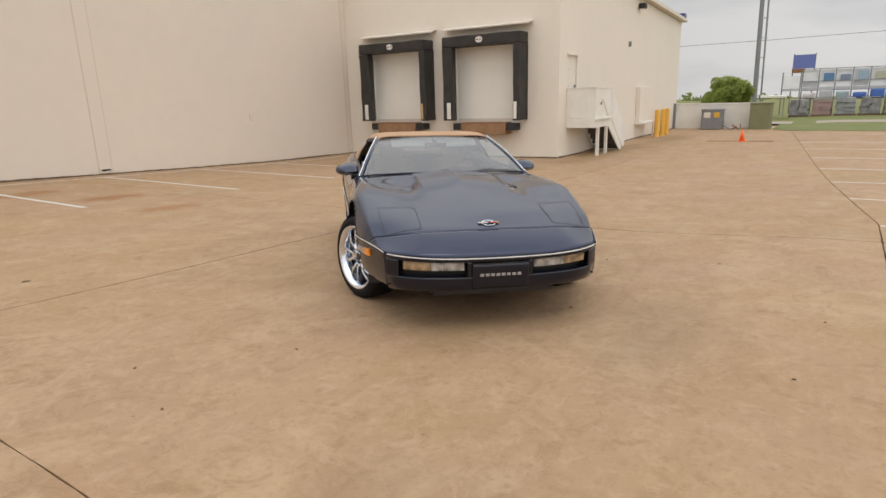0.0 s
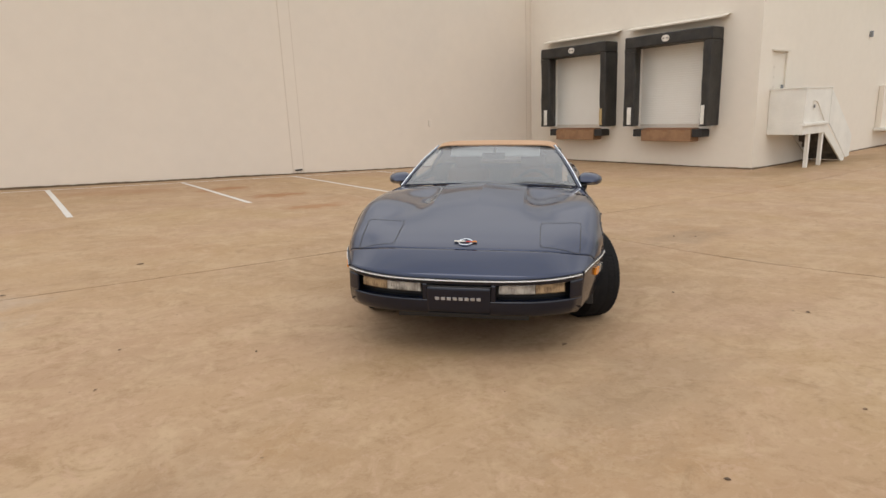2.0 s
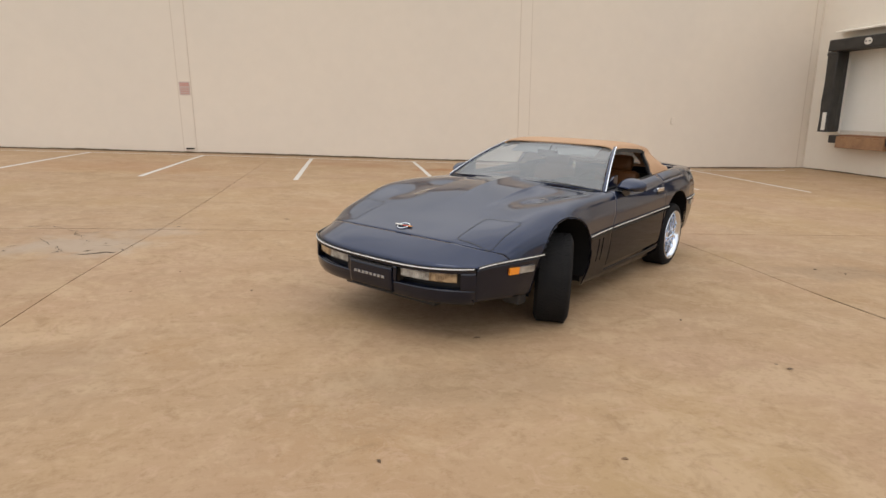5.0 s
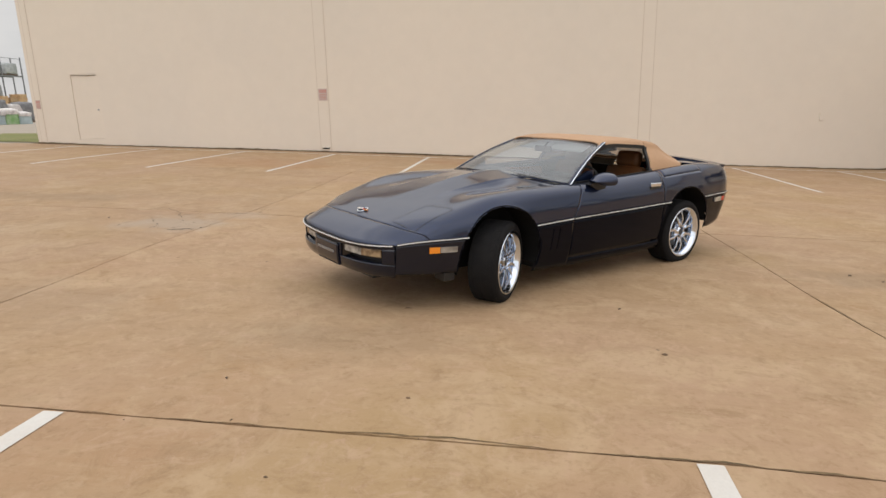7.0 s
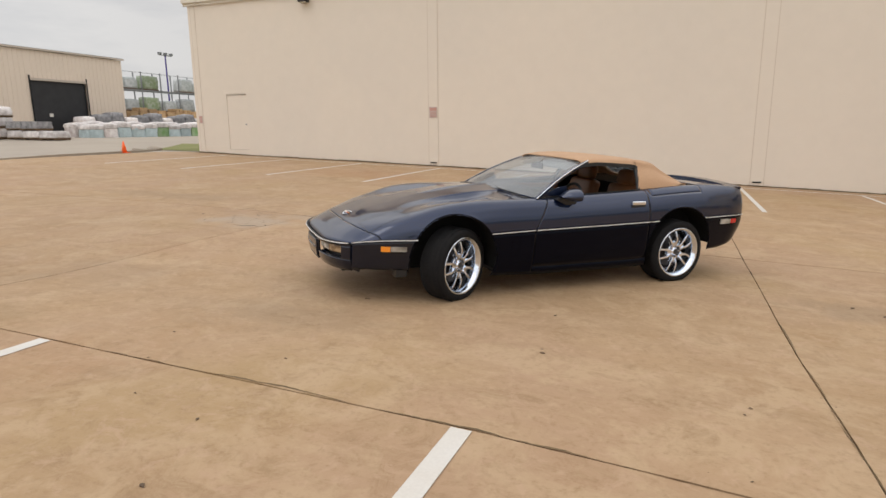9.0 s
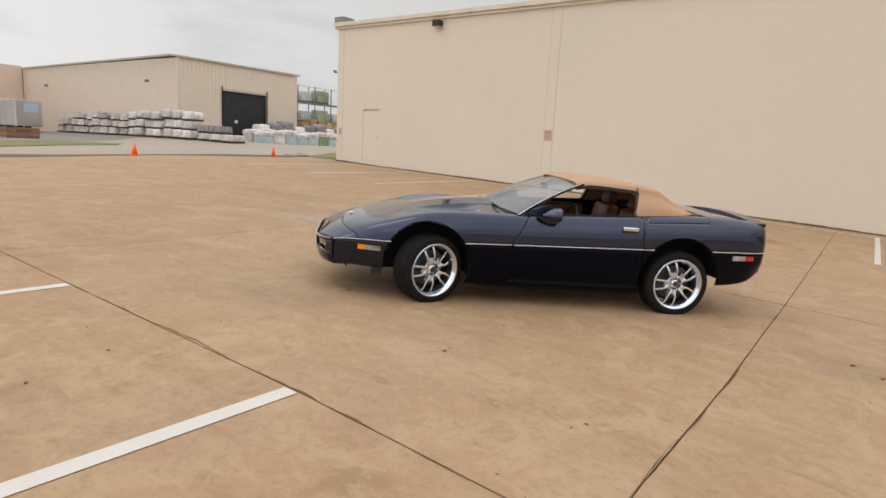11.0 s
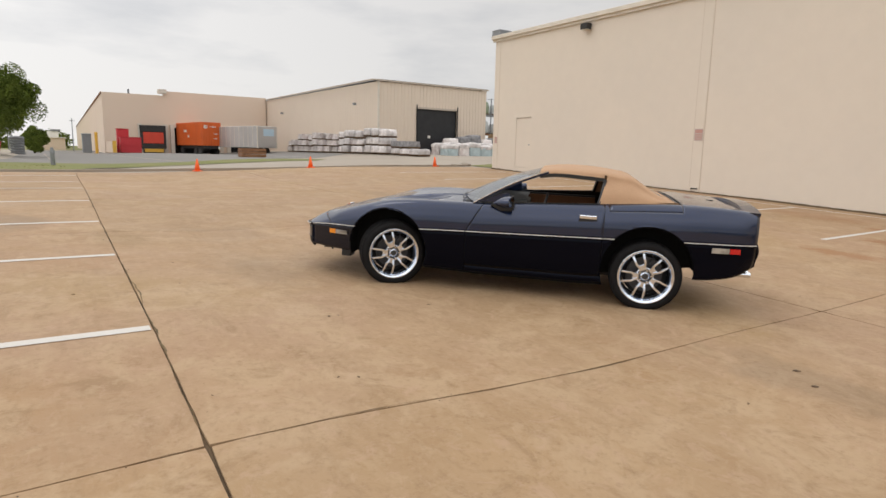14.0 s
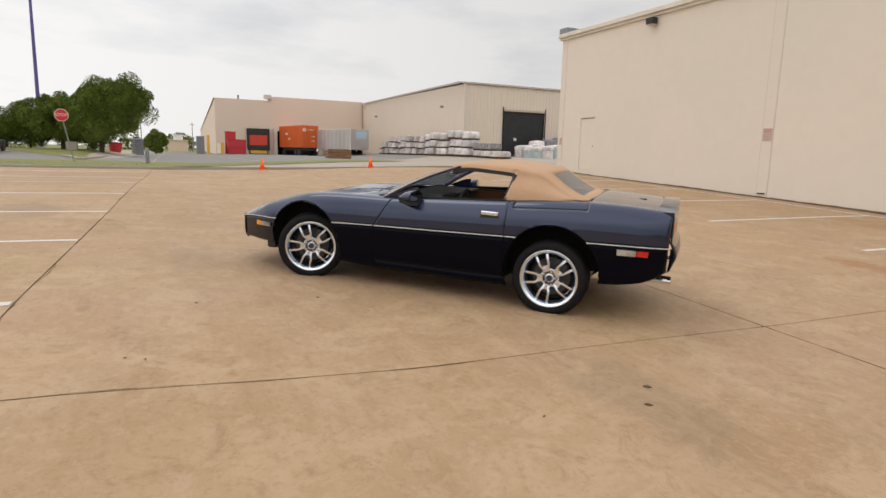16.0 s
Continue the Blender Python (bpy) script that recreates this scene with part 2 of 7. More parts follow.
M_METALWALL = material("ribbed_metal_siding", (0.72, 0.61, 0.50), 0.6, vary=0.3, scale=0.3, tint=(0.64, 0.54, 0.44))
M_LEAF = material("leaf", (0.19, 0.245, 0.036), 0.85, vary=0.8, scale=1.2, tint=(0.045, 0.075, 0.012), fine=0.45)
M_BARK = material("bark", (0.07, 0.05, 0.035), 0.9, vary=0.5, scale=6, bump=0.4)


# ---- helpers ----
def part(name, bm, mat, parent=None, label="", smooth=False, m=None):
    me = bpy.data.meshes.new(name)
    bmesh.ops.recalc_face_normals(bm, faces=bm.faces)
    bm.to_mesh(me)
    bm.free()
    me.materials.append(mat)
    if smooth:
        me.polygons.foreach_set("use_smooth", [True] * len(me.polygons))
    ob = new(name, me)
    if parent:
        ob.parent = parent
    if m is not None:
        ob.matrix_basis = m
    return tagged(ob, label)


def thing(name, m, label, category, group="", kind=""):
    ob = new(name)
    ob.empty_display_size = 0.2
    ob.matrix_basis = m
    return tagged(ob, label, category, group, kind)


def box(x0, x1, y0, y1, z0, z1, bm=None, bevel=0.0):
    bm = bm or bmesh.new()
    made = bmesh.ops.create_cube(bm, size=1.0, matrix=Matrix.Translation(((x0 + x1) / 2, (y0 + y1) / 2, (z0 + z1) / 2)) @ Matrix.Diagonal((x1 - x0, y1 - y0, z1 - z0, 1)))
    if bevel:
        edges = list({e for v in made["verts"] for e in v.link_edges})
        bmesh.ops.bevel(bm, geom=edges, offset=bevel, segments=2, affect="EDGES", profile=0.5)
    return bm


def cyl(p, q, r, r2=None, n=16, bm=None, caps=True):
    """A cylinder or cone from p to q."""
    bm = bm or bmesh.new()
    p, q = Vector(p), Vector(q)
    m = Matrix.Translation((p + q) / 2) @ (q - p).to_track_quat("Z", "Y").to_matrix().to_4x4()
    bmesh.ops.create_cone(bm, cap_ends=caps, segments=n, radius1=r, radius2=r if r2 is None else r2, depth=(q - p).length, matrix=m)
    return bm


def smoothstep(a, b, v):
    t = min(1.0, max(0.0, (v - a) / (b - a)))
    return t * t * (3 - 2 * t)


G0, GX, GY = 0.4235, -0.0449, -0.0059


SOUTH_X, SOUTH_RISE = [-11, -5.65, -2.75, 0.15, 3.05, 5.95, 8.5, 12], [0, -0.007, -0.075, -0.111, -0.04, 0.031, 0.019, 0]


def ground_z(x, y):
    """Height of the ground: the lot falls towards the loading docks and levels off on both sides."""
    xe = 13 + 3.6 * math.tanh((x - 13) / 3.6) if x > 13 else x
    xc = max(-12.5, min(xe, 19.0))
    yc = max(-6.0, min(y, 17.0))
    z = G0 + GX * xc + GY * yc
    z += 0.08 * (1 - smoothstep(-0.3, 2.6, y)) - 0.03 * smoothstep(3.5, 6.0, y) * (1 - smoothstep(11.0, 15.5, y))
    z -= (0.022 + 0.023 * smoothstep(7.0, 3.0, x)) * (1 - smoothstep(8.0, 12.0, y)) * (1 - smoothstep(9.0, 15.0, x)) * smoothstep(-13.0, -6.0, x) * (0.2 + 0.8 * smoothstep(-0.3, 1.6, y))
    z += float(np.interp(x, SOUTH_X, SOUTH_RISE)) * (1 - smoothstep(0.2, 3.2, y))
    z -= smoothstep(1.0, -13.0, x) * (0.05 + 0.42 * (1 - smoothstep(-1.0, 12.0, y)))
    z += 0.55 * smoothstep(19, 29, y) * smoothstep(-16, -42, x)
    z += 0.1 * smoothstep(-60, -80, x) * -1
    z -= 0.0145 * max(0.0, x - 130)
    z += 0.45 * smoothstep(-32, -46, x) * (1 - smoothstep(-62, -80, x)) * smoothstep(-3.0, -4.6, y)
    return z


def sheet(name, xs, ys, mat, lift, kind, label, category, parent=None):
    bm = bmesh.new()
    grid = [[bm.verts.new((x, y, ground_z(x, y) + lift)) for y in ys] for x in xs]
    for i in range(len(xs) - 1):
        for j in range(len(ys) - 1):
            bm.faces.new((grid[i][j], grid[i + 1][j], grid[i + 1][j + 1], grid[i][j + 1]))
    ob = part(name, bm, mat, parent, smooth=True)
    return tagged(ob, label, category, kind=kind)


def span(a, b, n):
    return [a + (b - a) * i / n for i in range(n + 1)]


# ---- ground, lot and roads ----
sheet("ground", [-2500, -600, -200, -120] + span(-90, 60, 75) + [90, 150, 400, 2500], [-2500, -500, -150, -70] + span(-40, 70, 55) + [100, 160, 400, 2500], M_GRASS, -0.10, "structure", "flat grassy ground reaching the horizon", "ground")
X_JOINTS = [-13.4, -11.36, -5.0, 1.28, 7.685, 14.05, 20.4, 26.75, 33.1, 38.5]
Y_JOINTS = [-23.2, -17.45, -11.7, -5.95, -0.23, 5.57, 11.3, 17.06]


def joint_y(x, y):
    """The rows of slabs on the south side lie slightly askew to the long wall and swing north beyond the car."""
    return y - 0.0265 * (min(x, 9.0) - 5.95) + 0.09 * max(0.0, x - 9.0) if y < 0 else y



def sweep(points, half_w, half_h, up=None):
    """A bar of rectangular section along a line of points; up gives the way of its height."""
    bm = bmesh.new()
    rings = []
    pts = [Vector(p) for p in points]
    for k, p in enumerate(pts):
        t = (pts[min(k + 1, len(pts) - 1)] - pts[max(k - 1, 0)]).normalized()
        u = Vector(up or (0, 0, 1))
        w = t.cross(u).normalized()
        u = w.cross(t).normalized()
        rings.append([bm.verts.new(p + w * a * half_w + u * b * half_h) for a, b in ((-1, -1), (1, -1), (1, 1), (-1, 1))])
    for a, b in zip(rings, rings[1:]):
        for k in range(4):
            bm.faces.new((a[k], a[(k + 1) % 4], b[(k + 1) % 4], b[k]))
    bm.faces.new(rings[0]), bm.faces.new(rings[-1])
    return bm


def tube(points, r, n=8, closed=False):
    bm = bmesh.new()
    pts = [Vector(p) for p in points]
    rings = []
    m = len(pts)
    for k, p in enumerate(pts):
        t = (pts[(k + 1) % m if closed else min(k + 1, m - 1)] - pts[(k - 1) % m if closed else max(k - 1, 0)]).normalized()
        a = t.orthogonal().normalized() if abs(t.z) > 0.95 else t.cross(Vector((0, 0, 1))).normalized()
        b = t.cross(a)
        rings.append([bm.verts.new(p + (a * math.cos(2 * math.pi * q / n) + b * math.sin(2 * math.pi * q / n)) * r) for q in range(n)])
    pairs = list(zip(rings, rings[1:])) + ([(rings[-1], rings[0])] if closed else [])
    for a, b in pairs:
        for q in range(n):
            bm.faces.new((a[q], a[(q + 1) % n], b[(q + 1) % n], b[q]))
    if not closed:
        bm.faces.new(rings[0]), bm.faces.new(rings[-1])
    return bm


def lathe(profile, n=64, axis="y"):
    """A body turned round the y axis from (radius, y) pairs."""
    bm = bmesh.new()
    rings = [[bm.verts.new((r * math.cos(2 * math.pi * k / n), y, r * math.sin(2 * math.pi * k / n))) for k in range(n)] for r, y in profile]
    for a, b in zip(rings, rings[1:]):
        for k in range(n):
            bm.faces.new((a[k], a[(k + 1) % n], b[(k + 1) % n], b[k]))
    return bm


# ---- warehouse with loading docks ----
WY, DX, SY, EAVE = 17.065, 19.375, 7.98, 6.66


def wall_box(name, x0, x1, y0, y1, z0, z1, mat, label, openings=()):
    """A wall slab; openings are (a0, a1, z0, z1) along its long side, cut right through."""
    bm = bmesh.new()
    along_x = (x1 - x0) > (y1 - y0)
    a0, a1 = (x0, x1) if along_x else (y0, y1)
    us = sorted({a0, a1, *[v for o in openings for v in o[:2]]})
    zs = sorted({z0, z1, *[v for o in openings for v in o[2:]]})
    for i in range(len(us) - 1):
        for j in range(len(zs) - 1):
            u, z = (us[i] + us[i + 1]) / 2, (zs[j] + zs[j + 1]) / 2
            if any(o[0] < u < o[1] and o[2] < z < o[3] for o in openings):
                continue
            if along_x:
                box(us[i], us[i + 1], y0, y1, zs[j], zs[j + 1], bm)
            else:
                box(x0, x1, us[i], us[i + 1], zs[j], zs[j + 1], bm)
    bmesh.ops.remove_doubles(bm, verts=bm.verts, dist=1e-4)
    return tagged(part(name, bm, mat), label, "wall", kind="structure")


DOOR_X = (-10.22, -9.17)
wall_north = wall_box("wall_north", -11.79, DX + 0.3, WY, WY + 0.3, -1.2, EAVE, M_WALL, "tall beige painted tilt-up concrete warehouse wall", [(DOOR_X[0], DOOR_X[1], 0.93, 3.14)])
wall_west = wall_box("wall_west", -11.79, -11.49, WY + 0.3, WY + 30, 0, EAVE, M_WALL, "beige concrete end wall of the warehouse")
DOCKS = [(12.87, 15.90), (9.09, 12.10)]
wall_dock = wall_box("wall_dock", DX, DX + 0.3, SY, WY, -1.2, EAVE, M_WALL_B, "cream painted wall with two raised loading docks", [(a + 0.12, b - 0.14, 0.86, 3.45) for a, b in DOCKS])
wall_side = wall_box("wall_side", DX + 0.3, 37.0, SY, SY + 0.3, -1.2, 5.35, M_WALL_B, "cream painted side wall behind the dock stairs", [(20.12, 21.02, 0.90, 2.96)])
wall_back = wall_box("wall_back", 36.7, 37.0, SY + 0.3, WY + 30, -1.2, 5.35, M_WALL_B, "cream painted rear wall of the warehouse")

bm = bmesh.new()
vs = [bm.verts.new(v) for v in ((DX + 0.3, SY, 5.35), (37.0, SY, 5.35), (DX + 0.3, SY, 5.98), (DX + 0.3, SY + 0.3, 5.35), (37.0, SY + 0.3, 5.35), (DX + 0.3, SY + 0.3, 5.98))]
for f in ((0, 1, 2), (3, 5, 4), (1, 4, 5, 2), (0, 2, 5, 3)):
    bm.faces.new([vs[i] for i in f])
tagged(part("wall_gable", bm, M_WALL_B), "sloping top of the cream side wall", "wall", kind="structure")
bm = box(-11.9, DX + 0.3, WY + 0.2, WY + 30, EAVE + 0.02, EAVE + 0.2)
tagged(part("roof", bm, M_GREY), "flat metal warehouse roof", "roof", kind="structure")
bm = box(DX + 0.3, 36.7, SY + 0.3, WY + 30, 5.18, 5.28)
tagged(part("roof", bm, M_GREY), "flat metal warehouse roof", "roof", kind="structure")

# eave trim along the long wall and the dock side
bm = box(-11.95, DX, WY - 0.16, WY + 0.32, EAVE, EAVE + 0.17, bevel=0.015)
box(-11.93, DX, WY - 0.08, WY - 0.003, EAVE - 0.10, EAVE - 0.002, bm)
tagged(part("trim", bm, M_TRIM), "beige metal eave gutter along the roofline", "gutter", kind="structure")
bm = box(-11.97, -11.42, WY - 0.10, WY + 0.6, EAVE + 0.172, EAVE + 0.42, bevel=0.01)
tagged(part("trim", bm, M_GREY), "dark metal end cap on the roof corner", "roof trim", kind="structure")
m_gable = pose(28.3, SY - 0.10, 5.70, 0, math.degrees(math.atan2(0.63, 17.3)), 0)
bm = box(-9.0, 9.0, -0.16, 0.22, 0, 0.16, bevel=0.012)
tagged(part("trim", bm, M_TRIM, m=m_gable), "beige sloping eave trim", "gutter", kind="structure")
bm = box(36.6, 37.2, SY - 0.2, SY + 0.3, 5.52, 5.8, bevel=0.01)
tagged(part("trim", bm, material("blue_cap", (0.05, 0.06, 0.18), 0.4)), "blue metal cap on the roof corner", "roof trim", kind="structure")

M_JOINTLINE = material("joint_sealant", (0.60, 0.52, 0.43), 0.9)
# panel joints: two fine grooves with a raised strip between them
for x in (-1.2, 9.1, -11.55, 19.2):
    w = 0.17 if abs(x) < 11 else 0.10
    bm = box(x - w, x + w, WY - 0.012, WY + 0.01, -1.0, EAVE - 0.11)
    tagged(part("trim", bm, M_WALL), "beige painted cover strip between wall panels", "wall strip", kind="structure")
    for s in (-1, 1):
        bm = box(x + s * (w + 0.012) - 0.012, x + s * (w + 0.012) + 0.012, WY - 0.004, WY + 0.01, -1.0, EAVE - 0.11)
        tagged(part("trim", bm, M_JOINTLINE), "dark sealed joint between wall panels", "wall joint", kind="structure")
for x in (-1.2, 9.1):
    t = thing("scupper", pose(x, WY - 0.012, ground_z(x, WY) + 0.13), "dark drain outlet at the foot of a wall joint", "drain", "wall drains")
    part("outlet", box(-0.12, 0.12, -0.03, 0, -0.02, 0.02, bevel=0.006), M_DARK, t)
    part("frame", box(-0.15, 0.15, -0.02, 0, 0.022, 0.06), M_TRIM, t)

M_SPLASH = material("splash_dirt", (0.17, 0.115, 0.068), 0.95, vary=0.8, scale=3, tint=(0.09, 0.065, 0.04), fine=0.3)
foot = random.Random(5)


def wall_foot(name, p, q, out, label):
    """A thin crust of splashed dirt along the foot of a wall, with a ragged upper edge."""
    bm = bmesh.new()
    n = int(math.dist(p, q) / 0.12)
    rows = []
    for k in range(n + 1):
        x, y = p[0] + (q[0] - p[0]) * k / n, p[1] + (q[1] - p[1]) * k / n
        z, h = ground_z(x, y), 0.035 + 0.03 * noise.noise(Vector((x * 0.4, y * 0.4, 3.0))) + foot.uniform(0, 0.018)
        d = 0.03 + 0.03 * foot.random()
        rows.append([bm.verts.new(v) for v in ((x + out[0] * d, y + out[1] * d, z + 0.003), (x + out[0] * 0.006, y + out[1] * 0.006, z + 0.012), (x + out[0] * 0.004, y + out[1] * 0.004, z + h))])
    for a, b in zip(rows, rows[1:]):
        for j in range(2):
            bm.faces.new((a[j], b[j], b[j + 1], a[j + 1]))
    return tagged(part(name, bm, M_SPLASH), label, "wall base", kind="structure")


wall_foot("baseboard", (-11.79, WY - 0.012), (DX, WY - 0.012), (0, -1), "brown splashed dirt along the foot of the long wall")
wall_foot("baseboard", (DX, SY), (DX, WY), (-1, 0), "brown splashed dirt along the foot of the dock wall")
wall_foot("baseboard", (DX, SY), (37.0, SY), (0, -1), "brown splashed dirt along the foot of the side wall")

# flush steel door in the long wall
door = thing("door_1", pose(DOOR_X[0], WY, 0.93), "closed beige painted steel door flush in the wall", "door", kind="structure")
dw = DOOR_X[1] - DOOR_X[0]
part("door_leaf", box(0.05, dw - 0.05, 0.02, 0.07, 0.01, 2.15), M_WALL, door)
part("door_frame", box(0, 0.045, 0.0, 0.2, 0, 2.21), M_WALL, door)
part("door_frame", box(dw - 0.045, dw, 0.0, 0.2, 0, 2.21), M_WALL, door)
part("door_frame", box(-0.03, dw + 0.03, -0.015, 0.2, 2.17, 2.20), M_WALL, door, "weathered metal drip cap")
part("handle", cyl((dw - 0.13, 0.04, 1.0), (dw - 0.13, 0.0, 1.0), 0.03), M_GREY, door, "dull metal knob")

# signs on the wall strips, wall light
M_SIGN = material("sign_white", (0.72, 0.68, 0.62), 0.5, vary=0.3, scale=8)
M_SIGNRED = material("sign_faded_red", (0.50, 0.26, 0.22), 0.6, vary=0.5, scale=12, tint=(0.55, 0.40, 0.35))


M_NOTICE = material("sun_bleached_notice", (0.52, 0.42, 0.38), 0.6, vary=0.5, scale=9, tint=(0.40, 0.30, 0.28))


def wall_notice(x, z, w, h):
    t = thing("notice_sign", pose(x, WY - 0.014, z), "small sun-bleached reddish notice on the wall strip", "sign", "wall notices")
    part("plate", box(-w / 2, w / 2, -0.008, 0, -h / 2, h / 2), M_NOTICE, t)
    part("heading", box(-w * 0.42, w * 0.42, -0.011, -0.009, h * 0.15, h * 0.42), M_SIGNRED, t, "faded red heading bar")
    for k in range(4):
        part("text_bar", box(-w * 0.38, w * 0.38, -0.011, -0.009, h * (0.02 - 0.13 * k) - 0.012, h * (0.02 - 0.13 * k) + 0.012), M_SIGNRED, t)
    return t


wall_notice(-1.2, 2.25, 0.30, 0.38)
wall_notice(-11.55, 2.15, 0.17, 0.30)
lamp = thing("wall_light", pose(-6.2, WY, EAVE - 0.30), "dark metal floodlight under the eave", "wall light")
part("housing", box(-0.17, 0.17, -0.30, -0.04, -0.10, 0.12, bevel=0.02), M_BLACK, lamp)
part("bracket", box(-0.06, 0.06, -0.045, 0, -0.08, 0.12), M_GREY, lamp)
part("lens", box(-0.14, 0.14, -0.27, -0.08, -0.118, -0.101), material("lamp_glass", (0.6, 0.58, 0.5), 0.15), lamp, "pale glass lens")
copy_thing(lamp, pose(28.4, SY, 5.32))
outlet = thing("wall_box", pose(14.25, WY, 1.25), "small beige junction box on the wall", "junction box")
part("cover", box(-0.06, 0.06, -0.04, 0, -0.11, 0.11, bevel=0.01), M_WALL, outlet)
part("hinge", box(-0.065, -0.055, -0.035, -0.01, -0.08, 0.08), M_TRIM, outlet)


M_DOORWHITE = material("white_door_enamel", (0.88, 0.86, 0.80), 0.45, vary=0.25, scale=2, tint=(0.80, 0.76, 0.68))


def prism(prof, z0, z1):
    """An upright bar from the outline of its plan."""
    bm = bmesh.new()
    lo, hi = [bm.verts.new((x, y, z0)) for x, y in prof], [bm.verts.new((x, y, z1)) for x, y in prof]
    bm.faces.new(lo), bm.faces.new(hi)
    for i in range(len(prof)):
        j = (i + 1) % len(prof)
        bm.faces.new((lo[i], lo[j], hi[j], hi[i]))
    return bm


def puff(bm, seed):
    """Old foam: the cover sags and wrinkles by a few centimetres."""
    bmesh.ops.subdivide_edges(bm, edges=[e for e in bm.edges if e.calc_length() > 0.5], cuts=9, use_grid_fill=True)
    for v in bm.verts:
        if v.co.x < -0.1:
            d = noise.noise(Vector((v.co.y * 1.4, v.co.z * 1.4, seed))) + 0.5 * noise.noise(Vector((v.co.y * 4, v.co.z * 4, seed + 9)))
            v.co.y += 0.030 * d
            v.co.z += 0.022 * noise.noise(Vector((v.co.y * 1.7, seed, 3.0)))
            v.co.x += 0.012 * noise.noise(Vector((v.co.y * 3, v.co.z * 3, seed + 4))) + 0.002
    return bm


M_LIP = material("weathered_leveller", (0.33, 0.19, 0.10), 0.75, vary=0.7, scale=4, tint=(0.17, 0.09, 0.05), fine=0.2)


def dock(y0, y1, right_strip):
    """Dock shelter: foam side pads and head pad, canopy strip, roll-up door with slats, leveller lip and bumpers."""
    yc, hw = (y0 + y1) / 2, (y1 - y0) / 2
    t = thing("dock_shelter", pose(DX, yc, 0.86), "black foam dock seal round a closed white roll-up door", "loading dock", "loading docks")
    for s, front, back in ((1, 0.42, 0.17), (-1, 0.24, 0.22)):
        prof = [(-0.002, s * hw), (-0.002, s * (hw - back)), (-0.30, s * (hw - 0.6 * front - 0.4 * back)), (-0.63, s * (hw - front)), (-0.655, s * (hw - front + 0.03)), (-0.655, s * (hw - 0.03)), (-0.63, s * hw)]
        part("side_pad", puff(prism(prof, 0.05, 2.53), yc + s), M_SEAL, t)
        a, b = (hw - 0.33, hw - 0.18) if s > 0 else (hw - 0.21, hw - 0.10)
        part("guide_strip", box(-0.685, -0.66, *sorted((s * a, s * b)), 0.10, 0.66, bevel=0.003), M_WHITE if s > 0 else right_strip, t, "pale alignment strip on the pad")
        part("bumper", box(-0.44, -0.002, *sorted((s * 0.90, s * 1.24)), -0.30, -0.06, bevel=0.02), M_BLACK, t, "black rubber bumper")
    part("seam_flap", box(-0.676, -0.660, hw - 0.40, hw - 0.02, 2.40, 2.52), M_SEAL, t)
    bm = box(-0.655, -0.002, -hw, hw, 2.535, 2.885, bevel=0.03)
    part("head_pad", puff(bm, yc + 5), M_SEAL, t)
    bm = cyl((-0.680, 0, 2.715), (-0.655, 0, 2.715), 0.10, n=24)
    bmesh.ops.transform(bm, matrix=Matrix.Diagonal((1, 1.3, 1, 1)), verts=bm.verts)
    part("emblem", bm, M_SIGN, t, "pale oval maker's badge")
    for k in (-0.06, 0.06):
        part("emblem_bar", box(-0.684, -0.681, k - 0.035, k + 0.035, 2.70, 2.73), M_SEAL, t)
    bm = bmesh.new()
    prof = [(-0.002, 3.25), (-0.34, 3.155), (-0.34, 3.115), (-0.33, 3.115), (-0.33, 3.145), (-0.002, 3.235)]
    ends = [[bm.verts.new((x, y, z)) for x, z in prof] for y in (-hw - 0.17, hw + 0.20)]
    bm.faces.new(ends[0]), bm.faces.new(ends[1])
    for k in range(6):
        bm.faces.new((ends[0][k], ends[0][(k + 1) % 6], ends[1][(k + 1) % 6], ends[1][k]))
    part("canopy", bm, M_TRIM, t, "thin metal canopy strip")
    w0, w1 = -hw + 0.14, hw - 0.16
    part("door_panel", box(0.04, 0.08, w0, w1, 0.0, 2.585), M_DOORWHITE, t)
    k = 0
    while 0.03 + 0.072 * k < 2.5:
        part("slat", box(0.017, 0.038, w0 + 0.07, w1 - 0.07, 0.03 + 0.072 * k, 0.03 + 0.072 * k + 0.062, bevel=0.007), M_DOORWHITE, t)
        k += 1
    part("bottom_bar", box(-0.005, 0.015, w0 + 0.07, w1 - 0.07, 0.01, 0.09, bevel=0.006), M_TRIM, t)
    for y in (w0, w1 - 0.062):
        part("door_track", box(-0.04, 0.038, y, y + 0.062, 0.0, 2.58, bevel=0.004), M_DOORWHITE, t)
    part("leveller_lip", box(-0.475, -0.005, -0.89, 0.89, -0.44, -0.075, bevel=0.012), M_LIP, t, "rusty brown steel leveller lip")
    part("lip_plate", box(-0.40, 0.10, -0.88, 0.88, -0.07, -0.03, bevel=0.006), M_BROWN, t, "worn steel leveller plate")
    for k in range(3):
        part("lip_hinge", box(-0.485, -0.476, -0.7 + 0.62 * k, -0.55 + 0.62 * k, -0.12, -0.09), M_BROWN, t)
    part("light_box", box(-0.08, -0.002, -hw + 0.28, -hw + 0.36, -0.28, -0.06, bevel=0.006), M_WHITE, t, "small white guard box")
    return t


M_OLDYELLOW = material("faded_yellow", (0.55, 0.40, 0.20), 0.7, vary=0.5, scale=8)
for (a, b), strip in zip(DOCKS, (M_OLDYELLOW, M_WHITE)):
    dock(a, b, strip)

